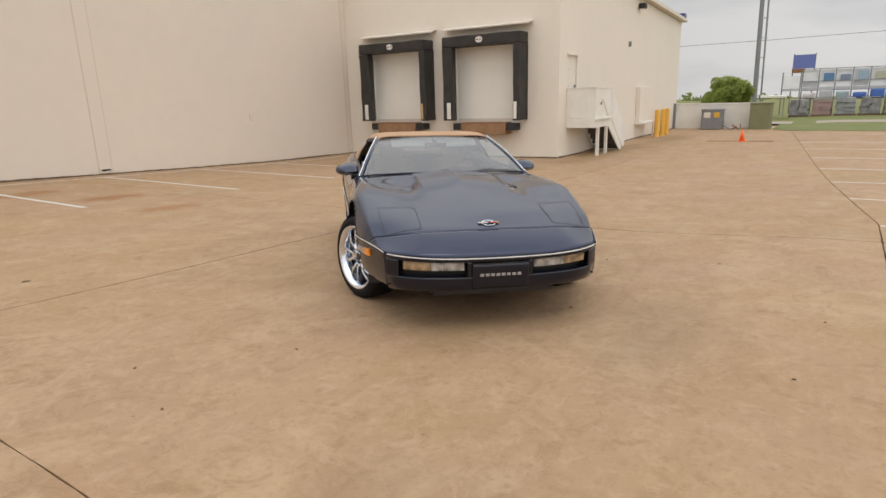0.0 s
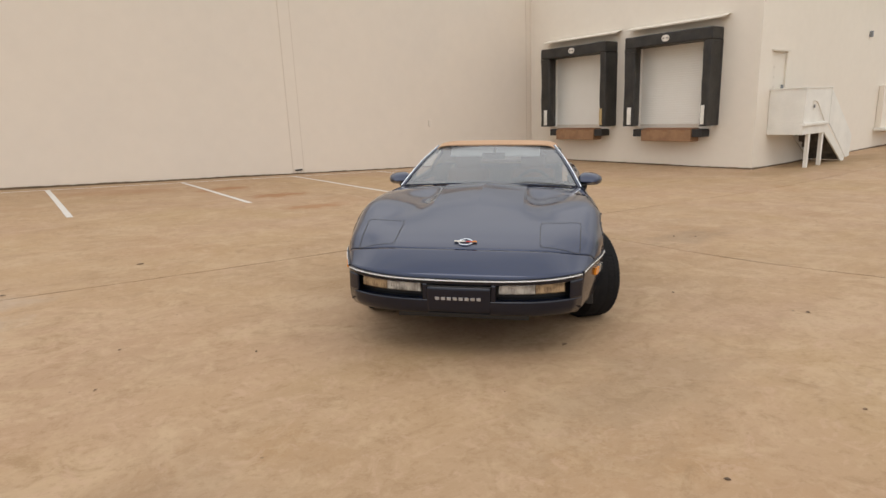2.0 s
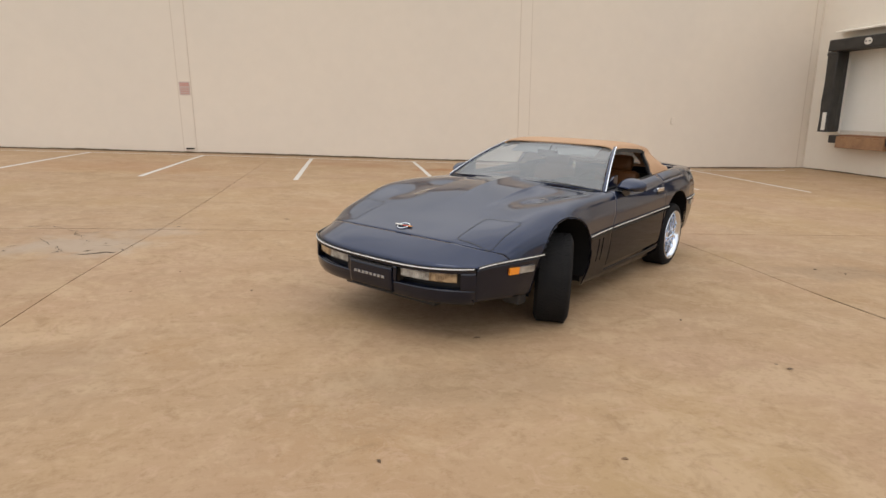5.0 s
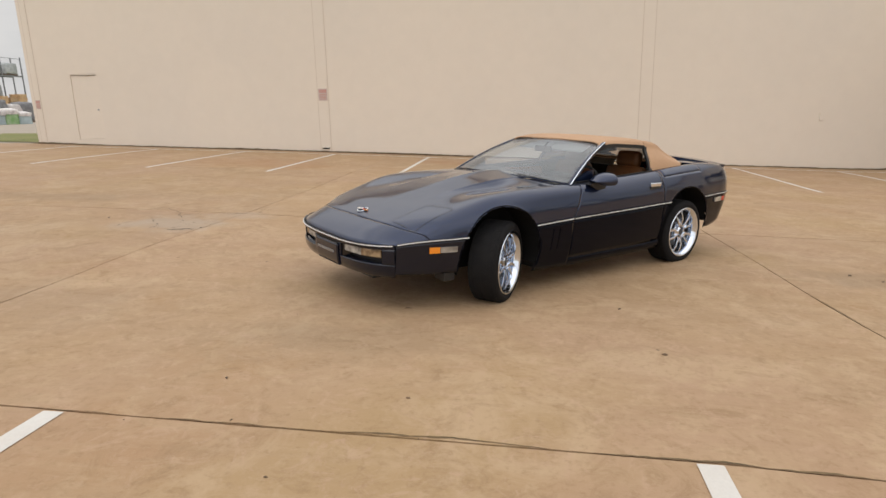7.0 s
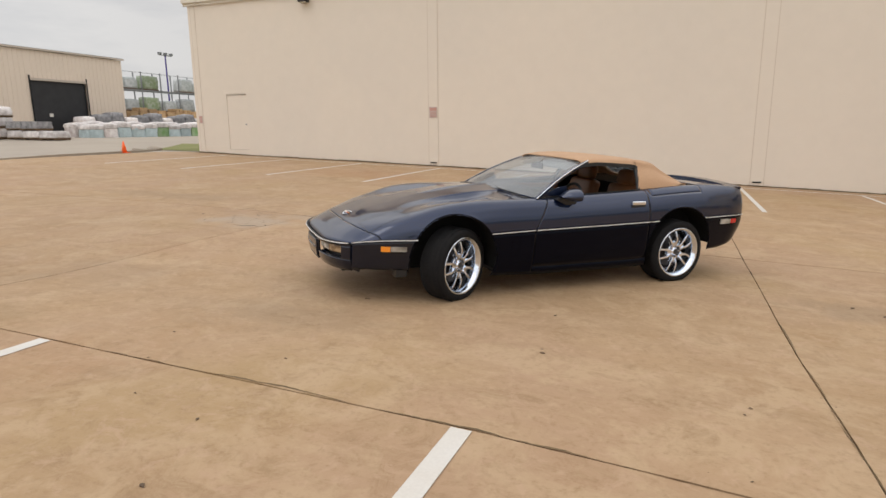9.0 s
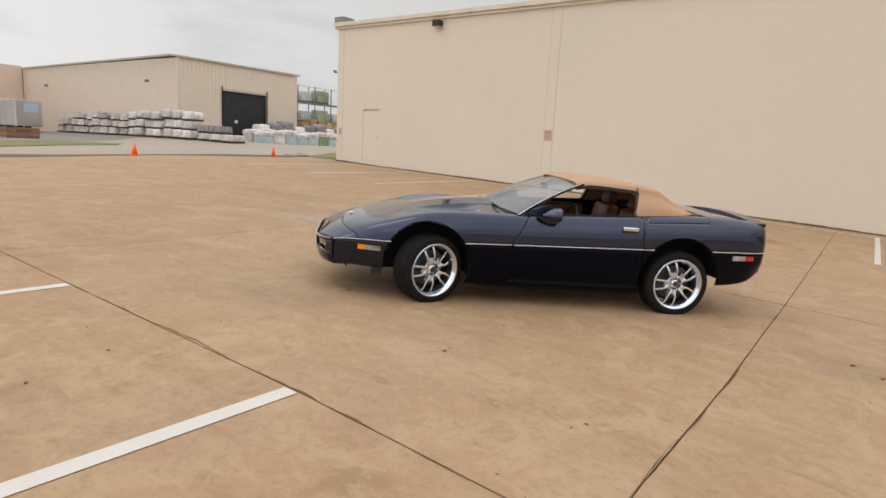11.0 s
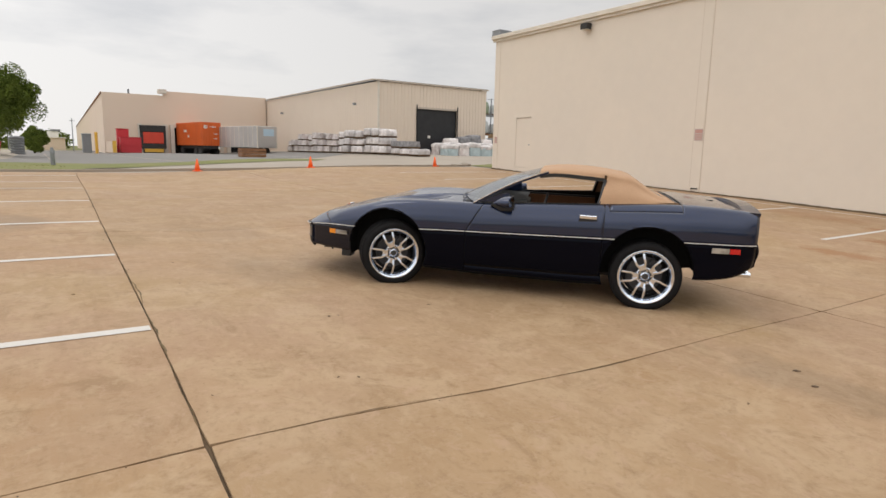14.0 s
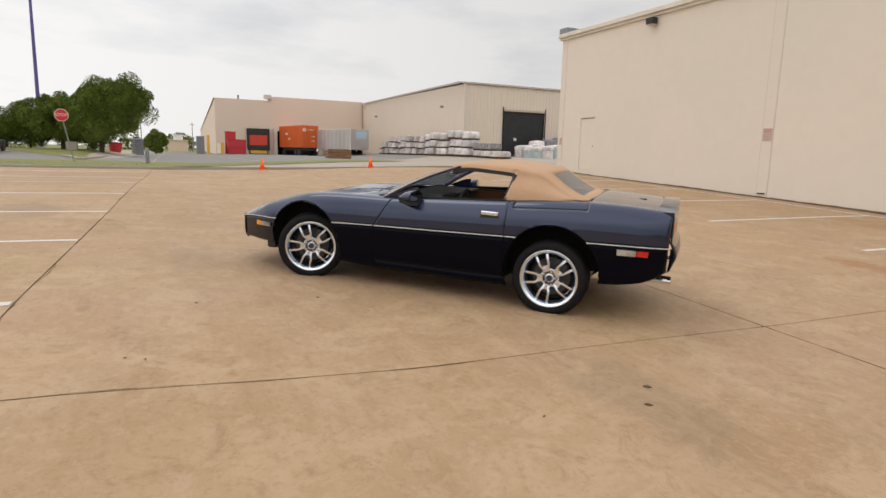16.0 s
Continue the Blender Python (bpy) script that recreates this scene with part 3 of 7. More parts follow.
# dock stairs with landing and solid rail panels
FZ = ground_z(21, 7.2)
stairs = thing("dock_stairs", pose(20.15, SY, FZ), "white painted steel dock stairs with landing on thin legs", "stairs")
LZ = 0.90 - FZ
# tread colour is darkened to deepen the shade under the landing
M_TREAD = material("worn_darkened_tread", (0.07, 0.06, 0.05), 0.8, vary=0.6, scale=6, tint=(0.16, 0.13, 0.10), fine=0.2)
part("landing", box(-0.06, 1.44, -1.0, -0.004, LZ - 0.32, LZ, bevel=0.012), M_WHITE, stairs)
part("deck_edge", box(-0.10, 1.50, -1.065, -1.003, LZ - 0.07, LZ + 0.012, bevel=0.012), M_WHITE, stairs)
for x in (0.46, 1.36):
    part("leg", box(x - 0.05, x + 0.05, -0.99, -0.89, 0, LZ - 0.322, bevel=0.006), M_WHITE, stairs)
part("rail_panel", box(-0.06, -0.03, -0.965, -0.01, LZ + 0.002, LZ + 0.97), M_WHITE, stairs)
part("rail_panel", box(-0.06, 1.66, -1.0, -0.967, LZ + 0.002, LZ + 0.97), M_WHITE, stairs)
part("rail_cap", box(-0.08, 1.72, -1.02, -0.945, LZ + 0.972, LZ + 1.005, bevel=0.006), M_WHITE, stairs)
part("rail_cap", box(-0.08, -0.01, -0.943, -0.004, LZ + 0.972, LZ + 1.005, bevel=0.006), M_WHITE, stairs)
for k in range(6):
    part("tread", box(1.45 + 0.27 * k, 1.74 + 0.27 * k, -0.93, -0.06, LZ - 0.20 * (k + 1) - 0.045, LZ - 0.20 * (k + 1), bevel=0.006), M_TREAD, stairs, "steel tread with darkened colour")
    part("riser", box(1.442 + 0.27 * k, 1.449 + 0.27 * k, -0.93, -0.06, LZ - 0.20 * (k + 1), LZ - 0.20 * k - 0.05), M_TREAD, stairs, "steel riser with darkened colour")


def upright_plate(prof, y0, y1):
    bm = bmesh.new()
    a, b = [bm.verts.new((x, y0, z)) for x, z in prof], [bm.verts.new((x, y1, z)) for x, z in prof]
    bm.faces.new(a), bm.faces.new(b)
    n = len(prof)
    for i in range(n):
        bm.faces.new((a[i], a[(i + 1) % n], b[(i + 1) % n], b[i]))
    return bm


for y in (-0.985, -0.05):
    part("stringer", upright_plate([(1.442, LZ), (1.442, LZ - 0.32), (2.90, 0.0), (3.12, 0.0), (3.12, 0.14)], y, y + 0.04), M_WHITE, stairs)
part("side_panel", upright_plate([(1.67, LZ + 0.96), (1.67, LZ - 0.04), (3.16, 0.10), (3.44, 0.12), (3.48, 0.78)], -1.005, -0.99), M_WHITE, stairs)
part("grab_rail", tube([(0.42, -1.03, LZ + 0.62), (0.66, -1.03, LZ + 0.60), (1.25, -1.03, LZ + 0.03)], 0.012, 8), M_TRIM, stairs)
part("rail_clip", box(0.46, 0.52, -1.045, -1.022, LZ + 0.42, LZ + 0.52), M_GREY, stairs)
door = thing("door_2", pose(20.12, SY, 0.90), "closed cream steel door at the stair landing", "door", kind="structure")
part("door_leaf", box(0.0, 0.9, 0.06, 0.11, 0.0, 2.06), M_WALL_B, door)
part("drip_cap", box(-0.08, 0.98, -0.05, -0.002, 2.08, 2.12), M_TRIM, door)
for k in range(4):
    part("hinge_spot", box(0.22, 0.30, 0.052, 0.059, 0.75 + 0.28 * k, 0.81 + 0.28 * k), M_TRIM, door)
part("handle", box(0.75, 0.8, 0.0, 0.06, 0.95, 1.12), M_GREY, door)
t = thing("wall_light", pose(27.1, SY, 3.7), "small dark wall fitting on the cream wall", "wall light")
part("housing", box(-0.05, 0.05, -0.11, 0, -0.11, 0.10, bevel=0.02), M_GREY, t)
t = thing("meter_cabinet", pose(29.35, SY, 0.36), "cream painted wall cabinet on a shelf", "meter cabinet")
part("body", box(-0.75, 1.0, -0.20, -0.004, 0.0, 1.57, bevel=0.02), M_WALL_B, t)
part("door_seam", box(0.12, 0.135, -0.205, -0.201, 0.08, 1.5), M_TRIM, t)
part("shelf", box(-0.85, 1.05, -0.46, -0.004, -0.10, -0.004, bevel=0.01), M_WHITE, t)
part("leg", box(0.9, 0.96, -0.44, -0.38, ground_z(30.3, 7.6) - 0.36, -0.102), M_WHITE, t)

# bollards
M_BOLLARD = material("bollard_yellow", (0.78, 0.44, 0.06), 0.5, vary=0.4, scale=5, tint=(0.55, 0.30, 0.06))
b0 = thing("bollard", pose(29.9, 7.3, ground_z(29.9, 7.3)), "yellow painted steel bollard", "bollard", "yellow bollards by the wall")
bm = cyl((0, 0, 0), (0, 0, 1.22), 0.11, n=20)
bmesh.ops.create_uvsphere(bm, u_segments=20, v_segments=8, radius=0.11, matrix=Matrix.Translation((0, 0, 1.22)) @ Matrix.Diagonal((1, 1, 0.45, 1)))
part("post", bm, M_BOLLARD, b0, smooth=False)
part("base_ring", cyl((0, 0, 0), (0, 0, 0.03), 0.15, n=20), M_BOLLARD, b0)
for x, y in ((30.85, 7.27), (31.9, 7.3)):
    copy_thing(b0, pose(x, y, ground_z(x, y)))


def traffic_cone(x, y):
    t = thing("traffic_cone", pose(x, y, ground_z(x, y)), "bright orange plastic traffic cone on the concrete", "traffic cone", "orange traffic cones")
    part("base", box(-0.15, 0.15, -0.15, 0.15, 0, 0.035, bevel=0.012), M_ORANGE, t)
    bm = cyl((0, 0, 0.035), (0, 0, 0.45), 0.105, 0.025, n=24)
    part("body", bm, M_ORANGE, t, smooth=True)
    part("tip", cyl((0, 0, 0.45), (0, 0, 0.465), 0.027, 0.02, n=24), M_ORANGE, t)
    return t


for x, y in ((-13.2, 4.15), (-13.2, 8.58), (-13.9, 15.2), (27.2, 3.3)):
    traffic_cone(x, y)


# ---- west side: grass verge, drive, warehouses, goods ----
def patch(name, outline, mat, lift, label, category, step=2.0):
    """A ground patch with a polygon outline, laid on the ground's height."""
    bm = bmesh.new()
    bm.faces.new([bm.verts.new((x, y, 0)) for x, y in outline])
    x0, x1 = min(p[0] for p in outline), max(p[0] for p in outline)
    y0, y1 = min(p[1] for p in outline), max(p[1] for p in outline)
    for k in range(1, int((x1 - x0) / step)):
        bmesh.ops.bisect_plane(bm, geom=bm.verts[:] + bm.edges[:] + bm.faces[:], plane_co=(x0 + step * k, 0, 0), plane_no=(1, 0, 0))
    for k in range(1, int((y1 - y0) / step)):
        bmesh.ops.bisect_plane(bm, geom=bm.verts[:] + bm.edges[:] + bm.faces[:], plane_co=(0, y0 + step * k, 0), plane_no=(0, 1, 0))
    for v in bm.verts:
        v.co.z = ground_z(v.co.x, v.co.y) + lift
    return tagged(part(name, bm, mat), label, category, kind="structure")


M_DRIVE = material("pale_drive", (0.357, 0.306, 0.246), 0.85, vary=0.5, scale=0.25, tint=(0.289, 0.246, 0.204), fine=0.08)
patch("road", [(-130, -60), (-13.4, -60), (-13.4, 17.0), (-12.2, 17.2), (-12.2, 70), (-130, 70)], M_DRIVE, -0.012, "pale grey concrete drive and yard", "road")
patch("road", [(-130, 2.6), (-26.0, 6.4), (-34, 14.0), (-46, 25.5), (-80, 27.0), (-130, 27.0)], M_ASPHALT, -0.004, "grey asphalt service road", "road")
patch("grass_verge", [(-13.6, -45), (-13.6, 0.2), (-17.5, 0.9), (-20.3, 4.6), (-22.5, 9.0), (-27.0, 14.5), (-33.5, 18.0), (-33.0, 14.0), (-26.0, 6.0), (-25.2, 0.6), (-26.3, -3.0), (-25.6, -6.5), (-28.0, -16.0), (-33, -45)], M_GRASS, 0.01, "grass verge with worn brown edge", "grass verge")
ISLAND = [(-27.2, -3.7), (-33.5, -3.45), (-42.3, -3.15), (-55.5, -2.45), (-75, -2.0), (-75, -45), (-52.0, -16.0), (-39.9, -9.1), (-34.6, -5.5)]
patch("grass_verge", ISLAND, M_GRASS, 0.012, "grass island under the roadside trees", "grass verge")
patch("road", [(-22.6, 0.5), (-26.0, 6.2), (-130, 2.6), (-130, -2.0), (-75, -1.9), (-27.1, -3.55), (-34.5, -5.4), (-39.8, -9.0), (-52, -45), (-32.1, -45), (-27.1, -16), (-23.8, -6.5), (-23.1, -3)], M_ASPHALT, -0.004, "grey asphalt street beside the verge", "road")
kerb_line = [(-34.6, -5.45), (-30.5, -4.3), (-27.3, -3.72), (-27.25, -3.62), (-33.5, -3.38), (-42.3, -3.08), (-55.5, -2.38)]
tagged(part("kerb", sweep([(x, y, ground_z(x, y) + 0.05) for x, y in kerb_line], 0.10, 0.06), M_DRIVE), "pale concrete kerb round the grass island", "kerb", kind="structure")
patch("grass_verge", [(-12.25, 17.6), (-16.5, 19.2), (-18.0, 21.0), (-23, 27.5), (-12.25, 30.0)], M_GRASS, 0.01, "small grass patch beside the warehouse corner", "grass verge")
bm = sweep([(x, y, ground_z(x, y) + 0.03) for x, y in ((-13.9, -20), (-13.7, -8), (-13.55, 0), (-13.4, 6), (-13.45, 12), (-14.1, 16.0), (-15.2, 17.8), (-17.2, 18.6))], 0.09, 0.05)
tagged(part("kerb", bm, M_DRIVE), "low pale concrete kerb at the lot edge", "kerb", kind="structure")
t = thing("boulder", pose(-15.6, 18.3, ground_z(-15.6, 18.3)) @ Matrix.Scale(0.5, 4), "pale limestone rock on the verge", "rock")
bm = bmesh.new()
bmesh.ops.create_icosphere(bm, subdivisions=3, radius=0.5, matrix=Matrix.Translation((0, 0, 0.12)) @ Matrix.Diagonal((1.5, 0.9, 0.55, 1)))
for v in bm.verts:
    v.co *= 1 + 0.25 * noise.noise(v.co * 3)
    v.co.z = max(v.co.z, 0)
part("stone", bm, M_DRIVE, t)

# grass blades near the verge edge
bm = bmesh.new()
for _ in range(1100):
    x, y = random.uniform(-22.5, -13.7), random.uniform(-14, 0.2)
    if random.random() < 0.35:
        x, y = random.choice([(random.uniform(-15.8, -12.4), random.uniform(19.6, 28)), (random.uniform(-21, -14), random.uniform(-12, 0.0))])
    z = ground_z(x, y) + 0.005
    a, h = random.uniform(0, 6.3), random.uniform(0.012, 0.035)
    dx, dy = 0.03 * math.cos(a), 0.03 * math.sin(a)
    bm.faces.new([bm.verts.new(p) for p in ((x - dx, y - dy, z), (x + dx, y + dy, z), (x + random.uniform(-0.05, 0.05), y + random.uniform(-0.05, 0.05), z + h))])
tagged(part("grass", bm, M_GRASS), "tufts of short green and brown grass", "grass", kind="stuff")


def ribbed_wall(name, p, q, z0, z1, mat, parent, rib=0.3, label=""):
    """Sheet-metal siding from p to q with shallow upright ribs facing its left."""
    p, q = Vector((*p, 0)), Vector((*q, 0))
    d = (q - p).normalized()
    n = Vector((d.y, -d.x, 0))
    length = (q - p).length
    bm = bmesh.new()
    line, s = [], 0.0
    while s < length:
        for a, o in ((0, 0), (0.6, 0), (0.68, 0.03), (0.92, 0.03)):
            if s + a * rib < length:
                line.append((s + a * rib, o))
        s += rib
    line.append((length, 0))
    lo = [bm.verts.new(p + d * a + n * o + Vector((0, 0, z0))) for a, o in line]
    hi = [bm.verts.new(p + d * a + n * o + Vector((0, 0, z1))) for a, o in line]
    for k in range(len(line) - 1):
        bm.faces.new((lo[k], lo[k + 1], hi[k + 1], hi[k]))
    return part(name, bm, mat, parent, label)


M_BARN = material("barn_door_black", (0.014, 0.014, 0.016), 0.5, vary=0.5, scale=1.5, tint=(0.03, 0.03, 0.032))
M_EAVE = material("weathered_eave", (0.50, 0.43, 0.36), 0.6)
shed = thing("metal_warehouse", pose(0, 0, 0), "beige ribbed metal warehouse with a large dark doorway", "warehouse")
ZS = 8.72
ribbed_wall("gable_wall", (-45.5, 43.2), (-45.5, 39.0), 0.8, ZS, M_METALWALL, shed, 0.42)
ribbed_wall("gable_wall", (-45.5, 33.7), (-45.5, 29.05), 0.8, ZS, M_METALWALL, shed, 0.42)
ribbed_wall("gable_wall", (-45.5, 39.0), (-45.5, 33.7), 6.2, ZS, M_METALWALL, shed, 0.42)
ribbed_wall("side_wall", (-45.5, 29.05), (-80.3, 28.4), 0.3, ZS, M_METALWALL, shed, 0.42)
part("back_wall", box(-80, -45.55, 43.0, 43.2, 0.3, ZS), M_METALWALL, shed)
part("corner_trim", box(-45.6, -45.42, 28.95, 29.12, 0.8, ZS + 0.02), M_TRIM, shed)
part("eave_trim", box(-80.3, -45.35, 28.2, 28.36, ZS + 0.02, ZS + 0.16), M_EAVE, shed)
part("eave_trim", box(-45.46, -45.3, 28.365, 43.4, ZS + 0.02, ZS + 0.16), M_EAVE, shed)
part("roof", box(-80.3, -45.4, 28.9, 43.3, ZS + 0.10, ZS + 0.2), M_GREY, shed)
bd = part("sliding_door", box(-45.75, -45.62, 33.72, 38.98, 1.6, 6.19), M_BARN, shed, "dark sliding doorway")
part("door_head", box(-45.44, -45.36, 33.72, 39.0, 6.2, 6.38), M_EAVE, shed)
for y in (33.62, 39.02):
    part("door_jamb", box(-45.44, -45.37, y, y + 0.09, 1.5, 6.62), M_DARK, shed)
part("door_notice", box(-45.618, -45.60, 35.2, 35.55, 3.1, 3.4), M_SIGN, bd, "small white notice")
for x in (-49.5, -72.5):
    part("wall_lamp", box(x - 0.14, x + 0.14, 28.05, 28.4, 6.45, 6.70, bevel=0.03), M_GREY, shed)

big = thing("concrete_warehouse", pose(0, 0, 0), "long tan concrete warehouse with truck docks", "warehouse")
M_TAN = material("tan_wall", (0.74, 0.60, 0.48), 0.8, vary=0.3, scale=0.15, tint=(0.66, 0.53, 0.42))
bm = bmesh.new()
DK = [(11.1, 14.25, 0.7, 4.3), (15.1, 21.6, 0.7, 4.3), (22.6, 27.6, 0.9, 4.3)]
ys = sorted({6.9, 28.3, *[v for d in DK for v in d[:2]]})
for a, b in zip(ys, ys[1:]):
    hole = any(d[0] <= a and b <= d[1] for d in DK)
    if not hole:
        box(-80.2, -79.6, a, b, 0.2, 4.3, bm)
    box(-80.2, -79.6, a, b, 4.3, 8.45, bm)
    if b > 14.3:
        box(-80.2, -79.6, a, b, 8.45, 9.05, bm)
bmesh.ops.remove_doubles(bm, verts=bm.verts, dist=1e-4)
part("dock_wall", bm, M_TAN, big)
part("side_wall", box(-170, 0, 0, 0.5, 0.2, 8.45), M_TAN, big, m=pose(-80.2, 6.9, 0, 0, 0, -1.93))
part("roof", box(-122, -80.21, 8.9, 40, 8.2, 8.3), M_GREY, big)
part("parapet_step", box(-80.3, -79.2, 13.6, 14.6, 8.7, 9.25), M_TRIM, big)
part("side_fascia", box(-170, 0.3, -0.12, -0.004, 8.30, 8.5), M_BROWN, big, m=pose(-80.2, 6.9, 0, 0, 0, -1.93))
part("roof_vent", cyl((-82, 10.3, 8.3), (-82, 10.3, 9.2), 0.12), M_GREY, big)
for d in DK:
    part("dock_recess", box(-81.5, -81.4, d[0], d[1], d[2] - 0.3, d[3]), M_DARK, big)
    for y in d[:2]:
        part("dock_jamb", box(-79.58, -79.2, y - 0.25, y + 0.25, 0.6, 4.6), M_TRIM, big)

M_CONT = material("container_orange", (0.68, 0.13, 0.02), 0.55, vary=0.5, scale=0.8, tint=(0.5, 0.09, 0.02), fine=0.08)
M_RED = material("container_red", (0.50, 0.03, 0.04), 0.6, vary=0.4, scale=0.8, tint=(0.4, 0.03, 0.03))
M_ALU = material("trailer_aluminium", (0.52, 0.50, 0.48), 0.45, metal=0.4, vary=0.4, scale=0.6)
orange = thing("shipping_container", pose(-72.0, 19.7, 1.0, 0, 0, 11), "orange steel shipping container on a trailer at a dock", "container")
part("box", box(-8.2, 0, -2.5, 0, 0.85, 3.85, bevel=0.03), M_CONT, orange)
for k in range(22):
    part("side_rib", box(-8.0 + 0.36 * k, -7.85 + 0.36 * k, -2.535, -2.503, 1.02, 3.68), M_CONT, orange)
for y in (-2.52, -1.29, -0.07):
    part("door_post", box(0.003, 0.06, y, y + 0.09, 0.86, 3.84), M_CONT, orange)
for y in (-1.95, -1.55, -0.85, -0.45):
    part("lock_rod", cyl((0.05, y, 0.95), (0.05, y, 3.75), 0.025, n=8), M_CONT, orange)
part("roundel", cyl((0.006, -2.0, 3.25), (0.03, -2.0, 3.25), 0.26, n=24), M_SIGN, orange, "pale painted roundel")
for y, z, w in ((-1.45, 3.2, 0.8), (-0.95, 2.3, 0.5), (-0.95, 1.7, 0.4)):
    part("mark_bar", box(0.006, 0.03, y, y + w, z, z + 0.14), M_SIGN, orange)
for x, z, n in ((-5.6, 2.6, 0.9), (-4.4, 1.9, 0.5)):
    part("mark_bar", box(x, x + n, -2.56, -2.54, z, z + 0.30), M_SIGN, orange)
part("undercarriage", box(-7.5, -0.1, -2.2, -0.3, 0.45, 0.84), M_BLACK, orange)
for x in (-1.0, -2.3, -6.8):
    for y in (-2.3, -0.2):
        part("wheel", cyl((x, y - 0.14, 0.08), (x, y + 0.14, 0.08), 0.48, n=20), M_BLACK, orange)

M_REDCONT = material("trailer_red", (0.62, 0.06, 0.03), 0.5, vary=0.4, scale=1.0)
red_in = thing("red_trailer", pose(-78.6, 12.6, 0.8), "red trailer rear backed into a truck dock", "trailer")
part("body", box(-3, 0, -1.25, 1.25, 1.2, 2.7, bevel=0.05), M_REDCONT, red_in)
part("door_seal", box(-0.6, 0.0, -1.55, -1.28, 0.6, 3.6), M_BLACK, red_in)
part("door_seal", box(-0.6, 0.0, 1.28, 1.55, 0.6, 3.6), M_BLACK, red_in)
part("door_seal", box(-0.6, 0.02, -1.55, 1.55, 2.75, 3.6), M_BLACK, red_in)
part("bumper", box(-0.1, 0.12, -1.15, 1.15, 0.05, 0.5), M_YELLOW, red_in, "yellow dock bumper")
part("frame", box(-3, 0.02, -1.45, 1.45, 0.5, 1.19), M_BLACK, red_in)
silver = thing("box_trailer", pose(-64.0, 24.5, 1.25, 0, 0, 15), "silver aluminium box trailer parked at the dock", "trailer")
part("body", box(-11.0, 0, -2.75, 0, 0.45, 3.1, bevel=0.06), M_ALU, silver)
part("sign_panel", box(0.005, 0.02, -1.9, -0.4, 1.9, 2.75), material("pale_blue_sign", (0.45, 0.60, 0.70), 0.5), silver, "pale blue sign panel")
for y in (-2.80, -0.05):
    part("corner_post", box(-0.05, 0.06, y, y + 0.10, 0.4, 3.12), M_TRIM, silver)
for k in range(10):
    part("side_seam", box(-10.5 + 1.05 * k, -10.45 + 1.05 * k, -2.775, -2.752, 0.5, 3.05), M_TRIM, silver)
part("bumper", box(-0.1, 0.05, -2.6, -0.15, -0.25, -0.1), M_BLACK, silver)
for x in (-2.0, -3.3):
    for y in (-2.55, -0.2):
        part("wheel", cyl((x, y - 0.14, 0.0), (x, y + 0.14, 0.0), 0.5, n=20), M_BLACK, silver)

for x, y, w, h, d in ((-71.2, 8.15, 1.25, 2.9, 1.2), (-69.3, 8.75, 2.2, 1.85, 1.7)):
    t = thing("red_dumpster", pose(x, y, ground_z(x, y) - 0.05), "dull red steel waste container beside the docks", "dumpster", "red waste containers")
    part("body", box(-d, 0, -w / 2, w / 2, 0.1, h, bevel=0.04), M_RED, t)
    part("lid", box(-d - 0.05, 0.05, -w / 2 - 0.05, w / 2 + 0.05, h, h + 0.08), M_RED, t)
    part("rail", box(0, 0.06, -w / 2, w / 2, h * 0.5, h * 0.5 + 0.12), M_RED, t)
t = thing("low_wall", pose(-68.5, 6.9, 0.8), "low tan concrete dock wall with a yellow end", "dock wall")
part("wall", box(-8, 0, -0.15, 0.15, 0, 1.3), M_TAN, t)
part("end_cap", box(0.0, 0.1, -0.2, 0.2, 0, 1.35), M_YELLOW, t, "yellow painted end")
t = thing("grey_dumpster", pose(-78, 4.8, ground_z(-78, 4.8)), "grey steel waste container by the corner", "dumpster")
part("body", box(-1.2, 0, -0.5, 0.5, 0.1, 2.25, bevel=0.05), M_GREY, t)
part("lid", box(-1.25, 0.04, -0.53, 0.53, 2.255, 2.5, bevel=0.05), M_GREY, t)
for y in (5.75,):
    copy_thing(b0, Matrix.Translation((-77, y, ground_z(-77, y))) @ Matrix.Diagonal((1.6, 1.6, 2.1, 1)))


# goods on pallets
def pallet_material(name, c, tint):
    return material(name, c, 0.4, vary=1.0, scale=2.6, tint=tint, fine=0.3, coat=0.3, per_object=0.2)


M_WRAP = pallet_material("white_wrapped_bags", (0.78, 0.74, 0.72), (0.46, 0.38, 0.36))
M_WRAP_BLUE = pallet_material("pale_blue_bags", (0.44, 0.53, 0.55), (0.30, 0.38, 0.40))
M_WRAP_GREEN = pallet_material("green_bags", (0.16, 0.32, 0.10), (0.35, 0.42, 0.30))
M_WRAP_DARK = pallet_material("dark_bags", (0.14, 0.14, 0.15), (0.35, 0.34, 0.34))
M_WOOD = material("pallet_wood", (0.17, 0.11, 0.065), 0.8, vary=0.5, scale=6, per_object=0.2)


def goods_mesh(w, d, h, seed):
    """A slumped stack of bags: layers with bulged edges."""
    rnd = random.Random(seed)
    bm = bmesh.new()
    n = max(3, int(h / 0.14))
    for k in range(n):
        z0, z1 = h * k / n, h * (k + 1) / n
        for a in range(3):
            for b in range(2):
                x0, y0 = -w / 2 + w * a / 3, -d / 2 + d * b / 2
                j = [rnd.uniform(-0.06, 0.05) for _ in range(4)]
                box(x0 + j[0], x0 + w / 3 + j[1], y0 + j[2], y0 + d / 2 + j[3], z0 + 0.01, z1, bm)
    return bm


